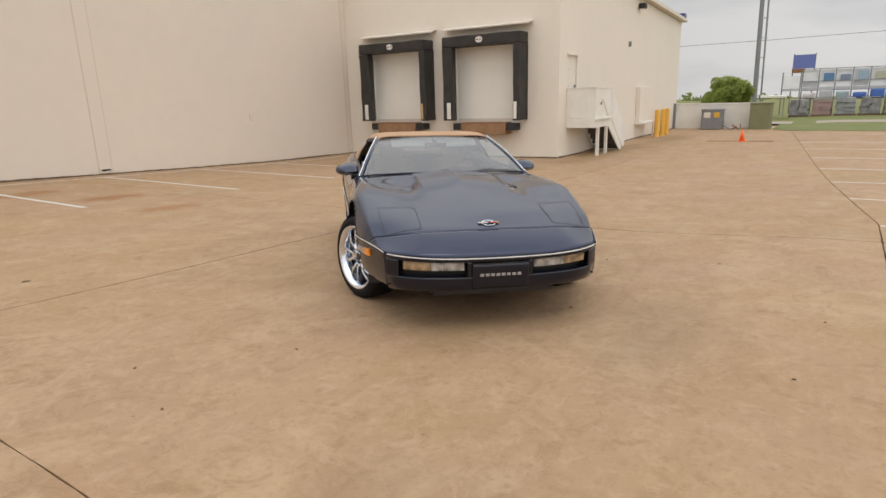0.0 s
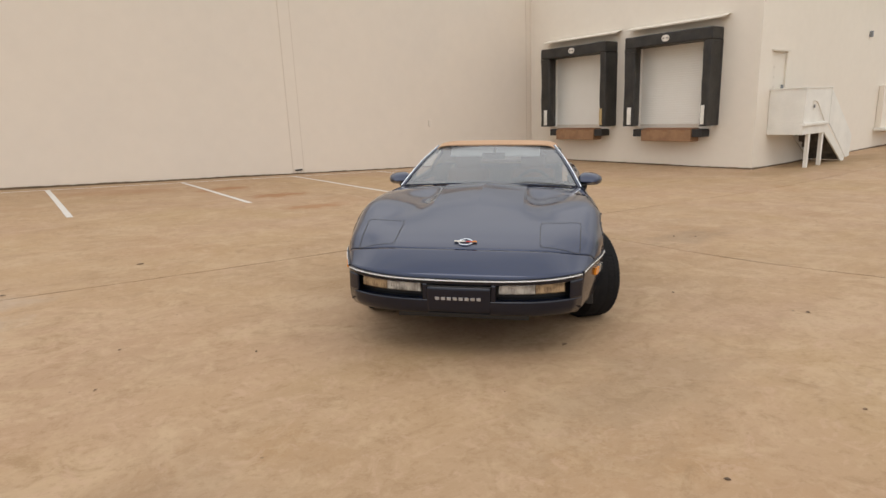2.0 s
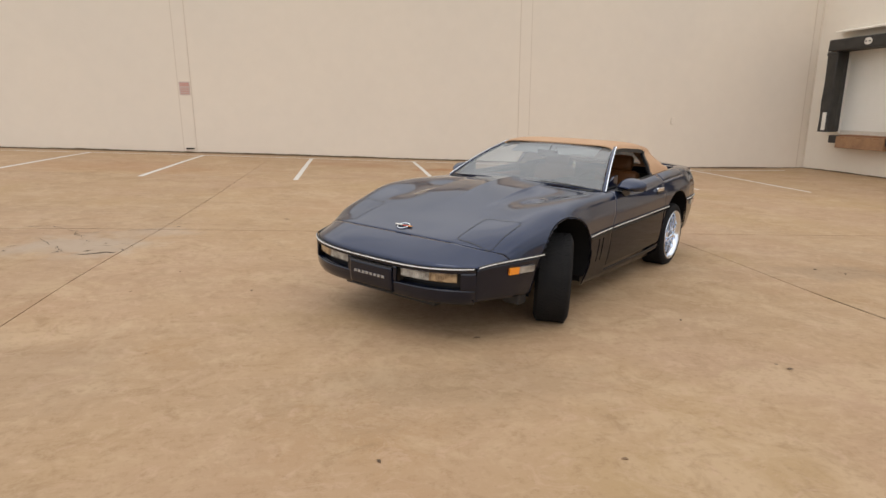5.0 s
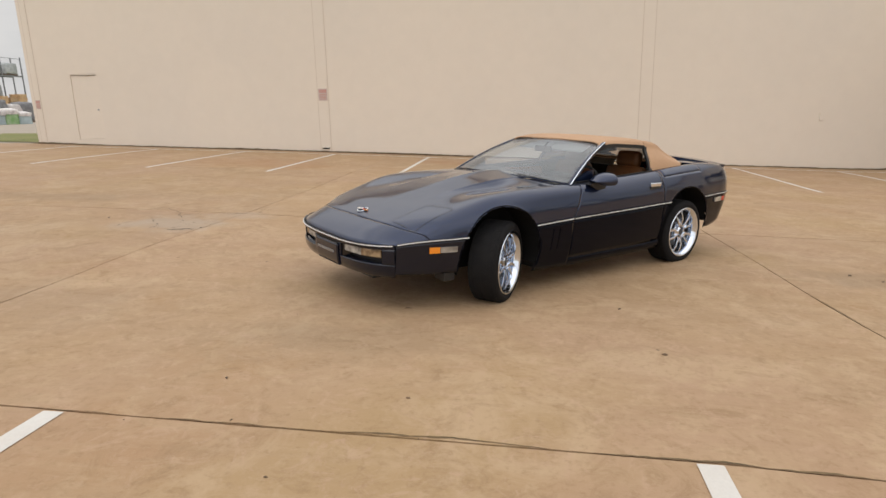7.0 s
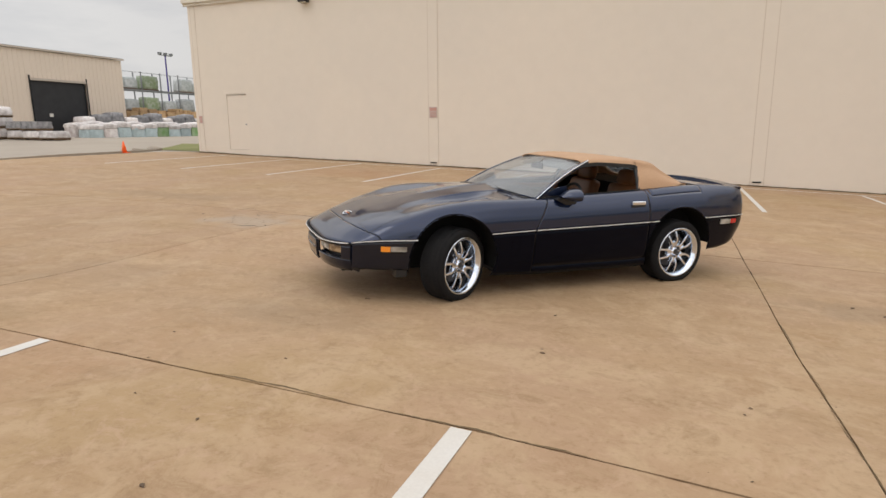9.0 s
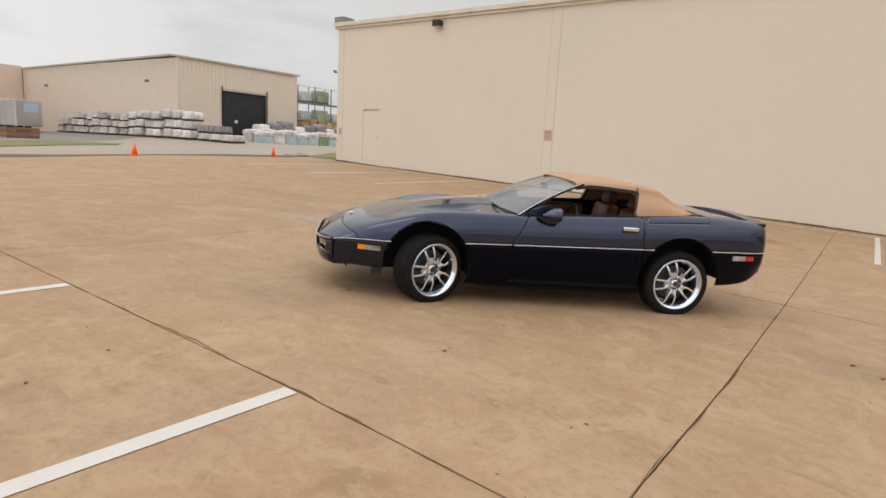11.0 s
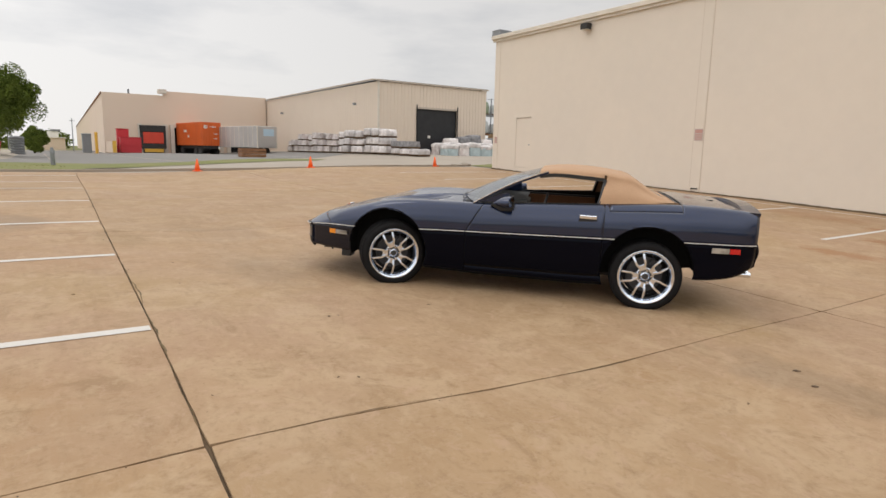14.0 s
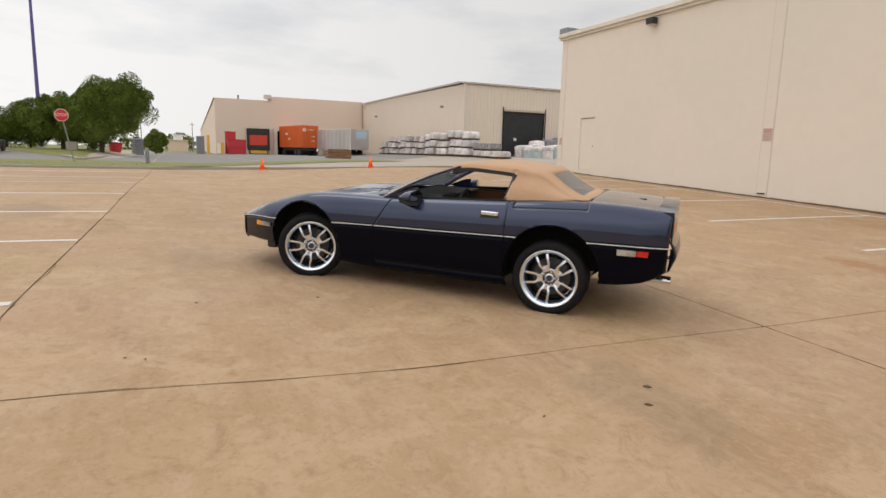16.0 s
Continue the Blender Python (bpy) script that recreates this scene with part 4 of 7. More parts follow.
def film_load(w, d, h, seed, dome=0.05):
    """Bags under stretch film: a full body with rounded shoulders and an uneven top."""
    bm = box(-0.5, 0.5, -0.5, 0.5, 0, 1)
    bmesh.ops.subdivide_edges(bm, edges=list(bm.edges), cuts=5, use_grid_fill=True)
    for v in bm.verts:
        x, y, z = v.co.x * 2, v.co.y * 2, v.co.z
        n = noise.noise(Vector((x * 1.6 + seed, y * 1.6, z * 2.2)))
        pull = 1 - 0.09 * max(0.0, z - 0.68) / 0.32 * (0.5 + 0.5 * min(1.0, x * x + y * y)) + 0.012 * math.sin(z * 15 + seed)
        v.co = Vector((x * w / 2 * pull + 0.05 * n, y * d / 2 * pull + 0.05 * n, z * h - dome * h * (x * x + y * y) * 0.5 * max(0.0, z - 0.5) * 2 + 0.03 * n * z))
    return bm


M_FILM = pallet_material("clear_white_film", (0.74, 0.70, 0.68), (0.42, 0.38, 0.37))


def pallet_stack(x, y, z, w, d, h, mat, label, seed, turn=0.0, film=False, hood=False):
    t = thing("pallet_of_bags", pose(x, y, z, 0, 0, turn), label, "pallet", "palletised goods in the yard")
    pal = box(-w / 2, w / 2, -d / 2, d / 2, 0.10, 0.14)
    for k in (-1, 0, 1):
        box(k * w * 0.42 - 0.05, k * w * 0.42 + 0.05, -d / 2, d / 2, 0, 0.098, pal)
    part("pallet", pal, M_WOOD, t)
    if film or hood:
        part("load", film_load(w * 0.98, d * 0.98, h - 0.14, seed), mat, t, m=pose(0, 0, 0.142), smooth=True)
    else:
        part("load", goods_mesh(w * 0.96, d * 0.96, h - 0.14, seed), mat, t, m=pose(0, 0, 0.142))
    if hood:
        part("film_hood", film_load(w * 1.03, d * 1.03, (h - 0.14) * 0.36, seed + 5, 0.22), M_FILM, t, "crumpled white film over the top", m=pose(0, 0, 0.142 + (h - 0.14) * 0.70), smooth=True)
    return t


seed = 0
for col in range(16):
    x = -63.2 + 1.62 * col
    level = 2 if col < 4 else 3
    if col == 2:
        level = 3
    for k in range(level):
        seed += 1
        h = (0.70 if col < 10 else 0.78) + 0.05 * ((col * 3) % 4 - 1.5) * 0.6
        pallet_stack(x + random.uniform(-0.06, 0.06), 26.6 + random.uniform(-0.25, 0.25), ground_z(x, 26.6) + k * h, 1.42 + 0.12 * ((seed * 7) % 3 - 1), 1.2, h - 0.005, M_WRAP if col < 9 else M_FILM, "white wrapped bags on a wooden pallet against the shed", seed, film=col > 8)
for col in range(3):
    x = -36.9 + 1.65 * col
    for k in range(2 if col < 2 else 1):
        seed += 1
        pallet_stack(x, 26.7, ground_z(x, 26.7) + k * 0.62, 1.6, 1.2, 0.615, M_FILM if k == 0 else M_WRAP_DARK, "wrapped grey and white bags on a low pallet", seed, film=k == 0)
mats = [M_WRAP_BLUE, M_WRAP, M_WRAP_BLUE, M_WRAP_BLUE, M_WRAP_BLUE, M_WRAP_GREEN, M_WRAP_BLUE, M_WRAP_BLUE, M_WRAP_GREEN, M_WRAP_BLUE]
for row in range(2):
    for col in range(10):
        seed += 1
        x, y = -36.2 - 1.5 * row, 31.6 + 1.32 * col
        pallet_stack(x, y, ground_z(x, y) - 0.35 + 0.0 * row, 1.25, 1.25, 1.30 + 0.12 * (seed % 3), mats[(col + row) % 10] if row == 0 else M_WRAP, "pale blue and green bags wrapped on a pallet", seed, hood=True)
for col in range(11):
    seed += 1
    x, y = -43.0 + 0.1 * (col % 2), 36.5 + 1.5 * col
    pallet_stack(x, y, ground_z(x, y), 1.4, 1.3, 1.75 + 0.22 * ((col * 7) % 3), M_WRAP_DARK if col % 3 else M_WRAP, "dark wrapped bags on a pallet by the shed doorway", seed, film=True)
M_TIMBER = material("new_timber", (0.60, 0.43, 0.24), 0.75, vary=0.7, scale=3, tint=(0.42, 0.24, 0.13), per_object=0.3)
for col in range(10):
    seed += 1
    y = 55.2 + 1.5 * col
    pallet_stack(-58.5, y, ground_z(-58.5, y), 1.5, 1.2, 3.0 + 0.15 * (col * 3 % 4), M_TIMBER, "stacked tan timber and clay goods behind the shed", seed)

# tall storage racks behind the shed
M_WRAP_HAZE = pallet_material("grey_film_load", (0.34, 0.37, 0.37), (0.55, 0.57, 0.58))
M_WRAP_MOSS = pallet_material("moss_green_film_load", (0.20, 0.27, 0.13), (0.42, 0.46, 0.40))
rack = thing("storage_rack", pose(-60, 46.0, 1.2), "tall dark steel outdoor rack holding wrapped goods", "storage rack")
for k in range(9):
    for x in (0, -1.4):
        part("post", box(x - 0.06, x + 0.06, 3.2 * k - 0.06, 3.2 * k + 0.06, 0, 8.4), M_GREY, rack)
for z in (3.1, 5.9):
    for x in (0.0, -1.4):
        part("beam", box(x - 0.05, x + 0.05, 0.06, 25.6, z, z + 0.18), M_BROWN if z < 4 else M_GREY, rack)
part("top_wire", cyl((0, 0, 8.35), (0, 25.6, 8.2), 0.03, n=8), M_GREY, rack)
for k in range(8):
    for z, mm in ((6.09, M_WRAP_MOSS if k in (2, 4) else M_WRAP_HAZE), (3.29, (M_WRAP_HAZE, M_WRAP_MOSS, M_WRAP_HAZE)[k % 3])):
        if (k * 5 + int(z)) % 7 == 3:
            continue
        seed += 1
        pallet_stack(-60.7, 47.6 + 3.2 * k, 1.2 + z, 1.3, 2.5 - 0.5 * (k % 2), 1.9 - 0.35 * (k * 3 % 2), mm, "wrapped pallet load on the high rack", seed, film=True)
pole = thing("flood_light_pole", pose(-75, 78.1, ground_z(-75, 78.1)), "tall violet-grey flood light pole", "light pole")
part("mast", cyl((0, 0, 0), (0, 0, 13.2), 0.18, 0.12, n=12), material("violet_grey_steel", (0.12, 0.10, 0.30), 0.5, metal=0.3), pole)
part("crossarm", box(-0.1, 0.1, -1.3, 1.3, 13.1, 13.22), M_GREY, pole)
for y in (-1.2, 0, 1.2):
    part("flood_lamp", box(-0.2, 0.3, y - 0.25, y + 0.25, 13.23, 13.6, bevel=0.04), M_GREY, pole)
t = thing("timber_crate", pose(-40.0, 14.2, ground_z(-40, 14.2)), "brown weathered wooden crate on the drive", "crate")
for k in range(3):
    part("board", box(-0.6, 0.6, -1.0, 1.0, 0.02 + 0.24 * k, 0.23 + 0.24 * k, bevel=0.015), M_BROWN, t)
part("runner", box(-0.5, 0.5, -0.9, 0.9, 0.0, 0.018), M_BROWN, t)


# ---- trees, sign and street things ----
def tree(x, y, z, h, r, seed, label, trunk=0.18, leaves=5200, base=0.28, leaf=1.0, name="tree", group="trees", lean=0.0, clump_count=46, foliage=None):
    """Tapered trunk with limbs and a crown of many small leaf blades in uneven clumps."""
    rnd = random.Random(seed)
    t = thing(name, pose(x, y, z), label, "tree" if name == "tree" else "bush", group)
    bm = cyl((0, 0, 0), (0.1, 0.05 + 0.3 * lean, h * 0.5), trunk, trunk * 0.6, n=10)
    clumps = []
    mid, half = h * (1 + base) / 2, h * (1 - base) / 2
    for k in range(clump_count):
        # clumps sit mostly on an uneven shell; the crown is fullest a little above its middle
        d = Vector((rnd.gauss(0, 1), rnd.gauss(0, 1), rnd.gauss(0, 1))).normalized()
        far = rnd.uniform(0.25, 1.0) ** 0.45 * (0.80 + 0.26 * noise.noise(d * 1.7 + Vector((seed, 0, 0))))
        wide = 1.0 if d.z > 0 else 1 - 0.30 * d.z * d.z
        c = Vector((d.x * r * far * wide, d.y * r * far * wide + lean * (0.6 + 0.4 * d.z), mid + d.z * half * far))
        clumps.append((c, r * rnd.uniform(0.14, 0.27)))
        if k < 11:
            cyl((0.05, 0.3 * lean, h * rnd.uniform(0.22, 0.48)), c, trunk * 0.38, trunk * 0.08, n=6, bm=bm)
    part("trunk", bm, M_BARK, t)
    verts, faces = [], []
    for k in range(leaves):
        c, cr = rnd.choice(clumps)
        p = c + Vector((rnd.gauss(0, 1), rnd.gauss(0, 1), rnd.gauss(0, 0.9) + 0.25)).normalized() * cr * rnd.uniform(0.25, 1.0) ** 0.4
        p.z = max(p.z, 0.05)
        s = rnd.uniform(0.07, 0.15) * (h / 5.0) ** 0.5 * leaf
        u = Vector((rnd.gauss(0, 1), rnd.gauss(0, 1), rnd.gauss(0, 0.6))).normalized()
        v = u.orthogonal().normalized()
        n = len(verts)
        verts += [p - u * s, p + v * s * 0.6, p + u * s, p - v * s * 0.6]
        faces.append((n, n + 1, n + 2, n + 3))
    me = bpy.data.meshes.new("crown")
    me.from_pydata([tuple(v) for v in verts], [], faces)
    me.materials.append(foliage or M_LEAF)
    ob = new("crown", me)
    ob.parent = t
    tagged(ob)
    return t


TZ = ground_z(-47.8, -5)
tree(-43.2, -4.0, ground_z(-43.2, -4.0), 6.0, 3.5, 3, "broad green shade tree on the verge", 0.19, 72000, 0.08, 0.58, lean=1.15, clump_count=150)
tree(-46.5, -7.0, TZ, 4.75, 3.3, 4, "dense green tree behind the road sign", 0.20, 46000, 0.10, 0.62, clump_count=90)
tree(-49.0, -11.4, TZ, 3.7, 3.6, 5, "dense low green tree at the verge", 0.16, 36000, 0.05, 0.70, clump_count=80)
tree(-51.0, -16.0, TZ, 4.0, 3.6, 8, "dense low green tree at the verge", 0.16, 14000, 0.08)
for x, y, h, r, k in ((-47.5, -4.9, 2.2, 1.7, 21), (-48.5, -7.2, 2.3, 2.0, 22), (-48.5, -9.6, 2.1, 2.0, 23), (-49.0, -12.3, 2.0, 2.0, 24)):
    tree(x, y, TZ, h, r, k, "dark clipped bush under the trees", 0.08, 11000, 0.0, 0.7, "bush", "bushes under the trees", clump_count=60)
tree(-75.0, -0.75, ground_z(-75, -0.75), 3.2, 1.75, 6, "small green tree down the street", 0.12, 18000, 0.0, 1.0, clump_count=90)
for k in range(14):
    tree(-190 - 12 * (k % 3), -60 + 13 * k - (40 if k < 4 else 0), -2.5, 6.5 + 1.5 * (k % 3), 6.5, 40 + k, "distant green tree on the horizon", 0.3, 900, 0.05, 3.0)
sgn = thing("road_sign", pose(-22.5, -3.72, ground_z(-22.5, -3.72) + 0.0), "red and white octagonal road sign on a leaning post", "road sign")
part("post", cyl((0.0, 0.38, 0), (0, -0.03, 2.35), 0.03, n=10), M_GREY, sgn)
part("plate", cyl((0.0, 0, 0.03), (0, 0, 0.045), 0.31, n=8), M_SIGN, sgn, m=pose(0, 0, 2.18, 0, 90) @ Matrix.Rotation(radians(22.5), 4, "Z"))
part("red_face", cyl((0, 0, 0.046), (0, 0, 0.050), 0.285, n=8), material("sign_red", (0.60, 0.03, 0.04), 0.4), sgn, "red octagonal face", m=pose(0, 0, 2.18, 0, 90) @ Matrix.Rotation(radians(22.5), 4, "Z"))
face = bpy.data.curves.new("word", "FONT")
face.body, face.size, face.extrude, face.align_x, face.align_y = "STOP", 0.215, 0.002, "CENTER", "CENTER"
face_ob = bpy.data.objects.new("word", face)
bpy.context.scene.collection.objects.link(face_ob)
word_me = bpy.data.meshes.new_from_object(face_ob.evaluated_get(bpy.context.evaluated_depsgraph_get()))
bpy.data.objects.remove(face_ob)
word_me.materials.clear()
word_me.materials.append(M_SIGN)
word = new("word", word_me)
word.parent, word.matrix_basis = sgn, pose(0.053, 0, 2.18, 90, 0, 90)
tagged(word, "white capital letters")
t = thing("flower_pot", pose(-51.5, -3.67, ground_z(-51.5, -3.67), -6) @ Matrix.Scale(1.25, 4), "red plastic tub beside the tree", "tub")
part("tub", lathe([(0.0, 0.0), (0.36, 0.0), (0.45, 0.75), (0.48, 0.78), (0.44, 0.78), (0.40, 0.2)], 20), M_RED, t, m=pose(0, 0, 0, 90))
t = thing("culvert_pipe", pose(-57.19, -2.05, ground_z(-57.19, -2.05)) @ Matrix.Scale(1.45, 4), "grey ribbed pipe section standing on the verge", "pipe")
for k in range(7):
    part("ring", lathe([(0.33, 0.0), (0.40, 0.03), (0.40, 0.10), (0.33, 0.14)], 24), M_GREY, t, m=pose(0, 0, 0.16 * k, 90))
part("liner", cyl((0, 0, 0), (0, 0, 1.12), 0.34, n=24), M_GREY, t)
t = thing("concrete_block", pose(-42.4, -5.9, ground_z(-42.4, -5.9)) @ Matrix.Scale(1.05, 4), "pale concrete block at the foot of the trees", "block")
part("block", box(-0.25, 0.25, -0.36, 0.36, 0, 0.62, bevel=0.04), M_DRIVE, t)
t = thing("meter_post", pose(-22.0, -0.15, ground_z(-22, -0.15)), "dark grey utility post on the verge", "utility post")
part("post", cyl((0, 0, 0), (0, 0, 0.55), 0.10, 0.09, n=14), M_GREY, t)
part("head", cyl((0, 0, 0.55), (0, 0, 0.78), 0.12, 0.05, n=14), M_GREY, t)
pole = thing("lamp_post", pose(-60, -10.7, 0.6), "tall blue-violet lamp post by the street", "lamp post")
part("mast", cyl((0, 0, 0), (0, 0, 16), 0.20, 0.12, n=12), bpy.data.materials["violet_grey_steel"], pole)
part("base", cyl((0, 0, 0), (0, 0, 0.6), 0.32, n=12), M_DRIVE, pole)
t = thing("dark_pickup", pose(-38.0, -10.6, ground_z(-38, -10.6), 0, 0, 90), "dark parked pickup on the street", "car")
part("body", box(-1.0, 1.0, -2.4, 2.4, 0.35, 0.85, bevel=0.08), M_BLACK, t)
part("cab", box(-0.85, 0.85, -0.8, 0.9, 0.85, 1.4, bevel=0.15), M_BLACK, t)
for x in (-1, 1):
    for y in (-1.6, 1.6):
        part("wheel", cyl((x * 0.85, y, 0.34), (x * 1.02, y, 0.34), 0.34, n=20), M_BLACK, t)
for y, h in ((5.05, 6.0), (-4.3, 6.8), (-3.8, 7.0)):
    t = thing("utility_pole", pose(-115, y, 0.3), "grey utility pole far down the street", "utility pole", "street poles")
    part("mast", cyl((0, 0, 0), (0, 0, h), 0.09, 0.06, n=8), M_GREY, t)
    part("crossarm", box(-0.05, 0.05, -0.45, 0.45, h - 0.5, h - 0.42), M_GREY, t)
far = thing("far_shed", pose(-150, 2.9, 0.3), "low pale buildings at the end of the street", "building")
part("wall", box(-6, 0, -2.25, 2.25, 0, 2.85), M_TAN, far)
part("roof", box(-6.2, 0.3, -2.4, 2.4, 2.852, 3.0), M_WHITE, far)
part("upper_storey", box(-6, -1, -1.0, 1.1, 3.002, 4.3), M_WHITE, far)
part("canopy", box(-6.2, -0.8, -0.3, 1.5, 4.302, 4.75), M_GREY, far)


# ---- east side: yard wall, bins, verge and garden yard ----
fence = thing("yard_wall", pose(36.6, 0, -0.5), "white painted masonry yard wall", "wall")
part("wall", box(-0.1, 0.1, 3.95, 7.98, 0, 1.42), M_WHITE, fence)
part("coping", box(-0.14, 0.14, 3.93, 7.98, 1.421, 1.48), M_WHITE, fence)
part("post", box(-0.24, -0.12, 7.85, 7.97, 0, 1.5), M_GREY, fence)
t = thing("dumpster", pose(35.9, 5.8, -0.46), "grey steel dumpster with a yellow label in front of the wall", "dumpster")
part("body", box(-0.5, 0.45, -0.5, 0.5, 0.08, 1.05, bevel=0.03), M_GREY, t)
part("lid", box(-0.53, 0.47, -0.53, 0.53, 1.06, 1.16, bevel=0.02), M_GREY, t)
part("label", box(-0.508, -0.502, -0.40, -0.12, 0.72, 0.98), M_YELLOW, t, "yellow warning label")
part("label", box(-0.508, -0.502, 0.05, 0.38, 0.70, 0.98), M_SIGN, t, "white notice label")
for y in (-0.4, 0.4):
    part("wheel", cyl((-0.4, y - 0.03, 0.06), (-0.4, y + 0.03, 0.06), 0.06, n=12), M_BLACK, t)
t = thing("scrap_heap", pose(35.3, 4.75, -0.47), "low pile of dark bent scrap metal", "scrap")
for k in range(7):
    a = 0.9 * k
    part("rod", cyl((0.3 * math.cos(a), 0.5 * math.sin(a), 0.02), (-0.2 * math.cos(a * 1.7), 0.4 * math.sin(a * 2.1), 0.1 + 0.05 * k), 0.03, n=6), M_BROWN if k % 2 else M_GREY, t)
t = thing("transformer_box", pose(35.7, 3.5, -0.52), "olive green pad-mounted transformer box", "transformer")
M_OLIVE = material("olive_paint", (0.20, 0.20, 0.11), 0.55, vary=0.4, scale=2)
part("cabinet", box(-0.6, 0.6, -0.52, 0.45, 0.06, 1.45, bevel=0.03), M_OLIVE, t)
part("lid", box(-0.63, 0.63, -0.55, 0.48, 1.451, 1.52, bevel=0.02), M_OLIVE, t)
part("pad", box(-0.75, 0.75, -0.65, 0.6, 0, 0.058), M_DRIVE, t)
bm = sweep([(27.3, y, ground_z(27.3, y) + 0.006) for y in (2.2, 3.3, 4.6)], 0.16, 0.006)
tagged(part("drain_channel", bm, M_BROWN), "dark rusty drain grate strip in the concrete", "drain", kind="structure")

M_LAWN = material("mown_lawn", (0.128, 0.162, 0.038), 0.9, vary=0.8, scale=0.8, tint=(0.204, 0.178, 0.068), fine=0.25)
patch("grass_verge", [(32.4, -40), (32.4, -0.3), (34.0, 2.2), (35.0, 2.85), (62, 2.85), (62, -40)], M_LAWN, 0.012, "green mown verge east of the lot", "grass verge")
patch("road", [(40.0, -40), (40.0, 14), (42.6, 14), (42.6, -40)], M_DRIVE, 0.02, "pale street beyond the verge", "road")
t = thing("steel_mast", pose(60, 6.1, -0.5), "tall grey double steel utility mast", "utility mast")
part("mast", cyl((0, 0.2, 0), (0, 0.42, 14), 0.20, 0.16, n=14), M_GREY, t)
part("mast", cyl((0, -0.30, 0), (0, -0.05, 14), 0.07, n=10), M_GREY, t)
for k in range(8):
    part("rung", box(-0.02, 0.02, -0.28, 0.2, 1.5 + 1.6 * k, 1.55 + 1.6 * k), M_GREY, t)
wire = thing("overhead_wire", pose(60, 0, 0), "thin dark overhead wire strung between poles", "wire")
part("cable", tube([(2, 30, 5.1), (0, 12.5, 5.57), (0, 5, 5.62), (0, -2.4, 5.74), (-3, -30, 6.3)], 0.022, 6), M_GREY, wire)
M_LEAF_FRESH = material("fresh_leaf", (0.25, 0.30, 0.045), 0.85, vary=0.8, scale=1.2, tint=(0.09, 0.13, 0.02), fine=0.45)
tree(53, 7.5, ground_z(53, 7) - 0.1, 3.2, 2.15, 12, "round green tree behind the yard wall", 0.12, 30000, 0.02, 0.72, clump_count=90, foliage=M_LEAF_FRESH)
for k in range(9):
    tree(150 + 9 * (k % 3), 14 + 6.0 * k - 12, -6.6, 5.2 + (k % 3), 5.0, 70 + k, "distant green tree on the horizon", 0.3, 900, 0.05, 3.0)

# garden yard: rows of wrapped stacks, a tall display rack, a canopy and a billboard
EX = 49.4
EZ = ground_z(EX, 0) + 0.0
M_GOODS = [material("goods_green", (0.12, 0.20, 0.15), 0.6), material("goods_blue", (0.10, 0.20, 0.36), 0.6), material("goods_slate", (0.20, 0.24, 0.32), 0.6), material("goods_pale_blue", (0.30, 0.40, 0.48), 0.6), material("goods_sand", (0.42, 0.42, 0.32), 0.6)]
M_TARP_BLUE = material("blue_tarp", (0.06, 0.14, 0.42), 0.5)
M_PANEL = material("white_sheet_panel", (0.80, 0.80, 0.82), 0.6, vary=0.3, scale=2)
M_PANEL_GREY = material("grey_sheet_panel", (0.48, 0.48, 0.50), 0.6, vary=0.4, scale=2)
M_STACK = pallet_material("grey_stacked_goods", (0.25, 0.26, 0.28), (0.42, 0.43, 0.45))
M_WRAP_PINK = pallet_material("faded_red_bags", (0.42, 0.25, 0.25), (0.35, 0.28, 0.28))
yard = thing("display_rack", pose(EX + 1.3, 0, EZ), "tall steel display rack with coloured panels in the garden yard", "display rack")
for k in range(16):
    y = 2.45 - 0.98 * k
    part("rack_post", box(-0.04, 0.04, y - 0.04, y + 0.04, 0, 3.16), M_GREY, yard)
    part("sheet_panel", box(0.10, 0.13, y - 0.92, y - 0.06, 2.30, 3.05), M_PANEL, yard, "white sheet panel")
    part("sheet_panel", box(0.02, 0.05, y - 0.92, y - 0.06, 1.92, 2.26), M_PANEL if k % 3 else M_PANEL_GREY, yard)
    part("sheet_panel", box(0.02, 0.05, y - 0.92, y - 0.06, 1.70, 1.90), M_PANEL_GREY, yard, "grey sheet panel")
    if k:
        part("hung_panel", box(-0.10, -0.05, y - 0.86, y - 0.28, 2.32, 2.95 - 0.12 * (k % 3), bevel=0.02), M_GOODS[k % 5], yard, "coloured hung panel")
    bm = box(-0.25, 0.45, y - 0.90, y - 0.12, 1.12, 1.50 + 0.10 * ((k * 5) % 3), bevel=0.10)
    part("bundle", bm, M_TARP_BLUE if k in (3, 4, 9) else (M_WRAP, M_PANEL_GREY, M_WRAP_BLUE)[k % 3], yard)
for z in (1.06, 1.66, 2.27, 3.10):
    part("beam", box(-0.05, 0.05, -12.5, 2.45, z, z + 0.05), M_GREY, yard)
t = thing("white_board", pose(EX + 1.2, 3.1, EZ), "white display board on dark posts", "board")
part("board", box(-0.03, 0.03, -0.50, 0.52, 1.85, 2.70), M_PANEL, t)
part("lower_board", box(-0.03, 0.03, -0.50, 0.52, 1.66, 1.83), M_PANEL_GREY, t)
for y in (-0.55, 0.57):
    part("post", box(-0.05, 0.05, y - 0.04, y + 0.04, 0, 2.95), M_GREY, t)
bill = thing("billboard", pose(EX + 2.2, 2.5, EZ), "blue billboard on posts above the rack", "billboard")
part("panel", box(-0.08, 0.08, -0.68, 0.68, 3.22, 4.16), material("sign_blue", (0.13, 0.17, 0.42), 0.5), bill)
part("base", box(-0.10, 0.10, -0.10, 0.72, 2.92, 3.21), M_BROWN, bill)
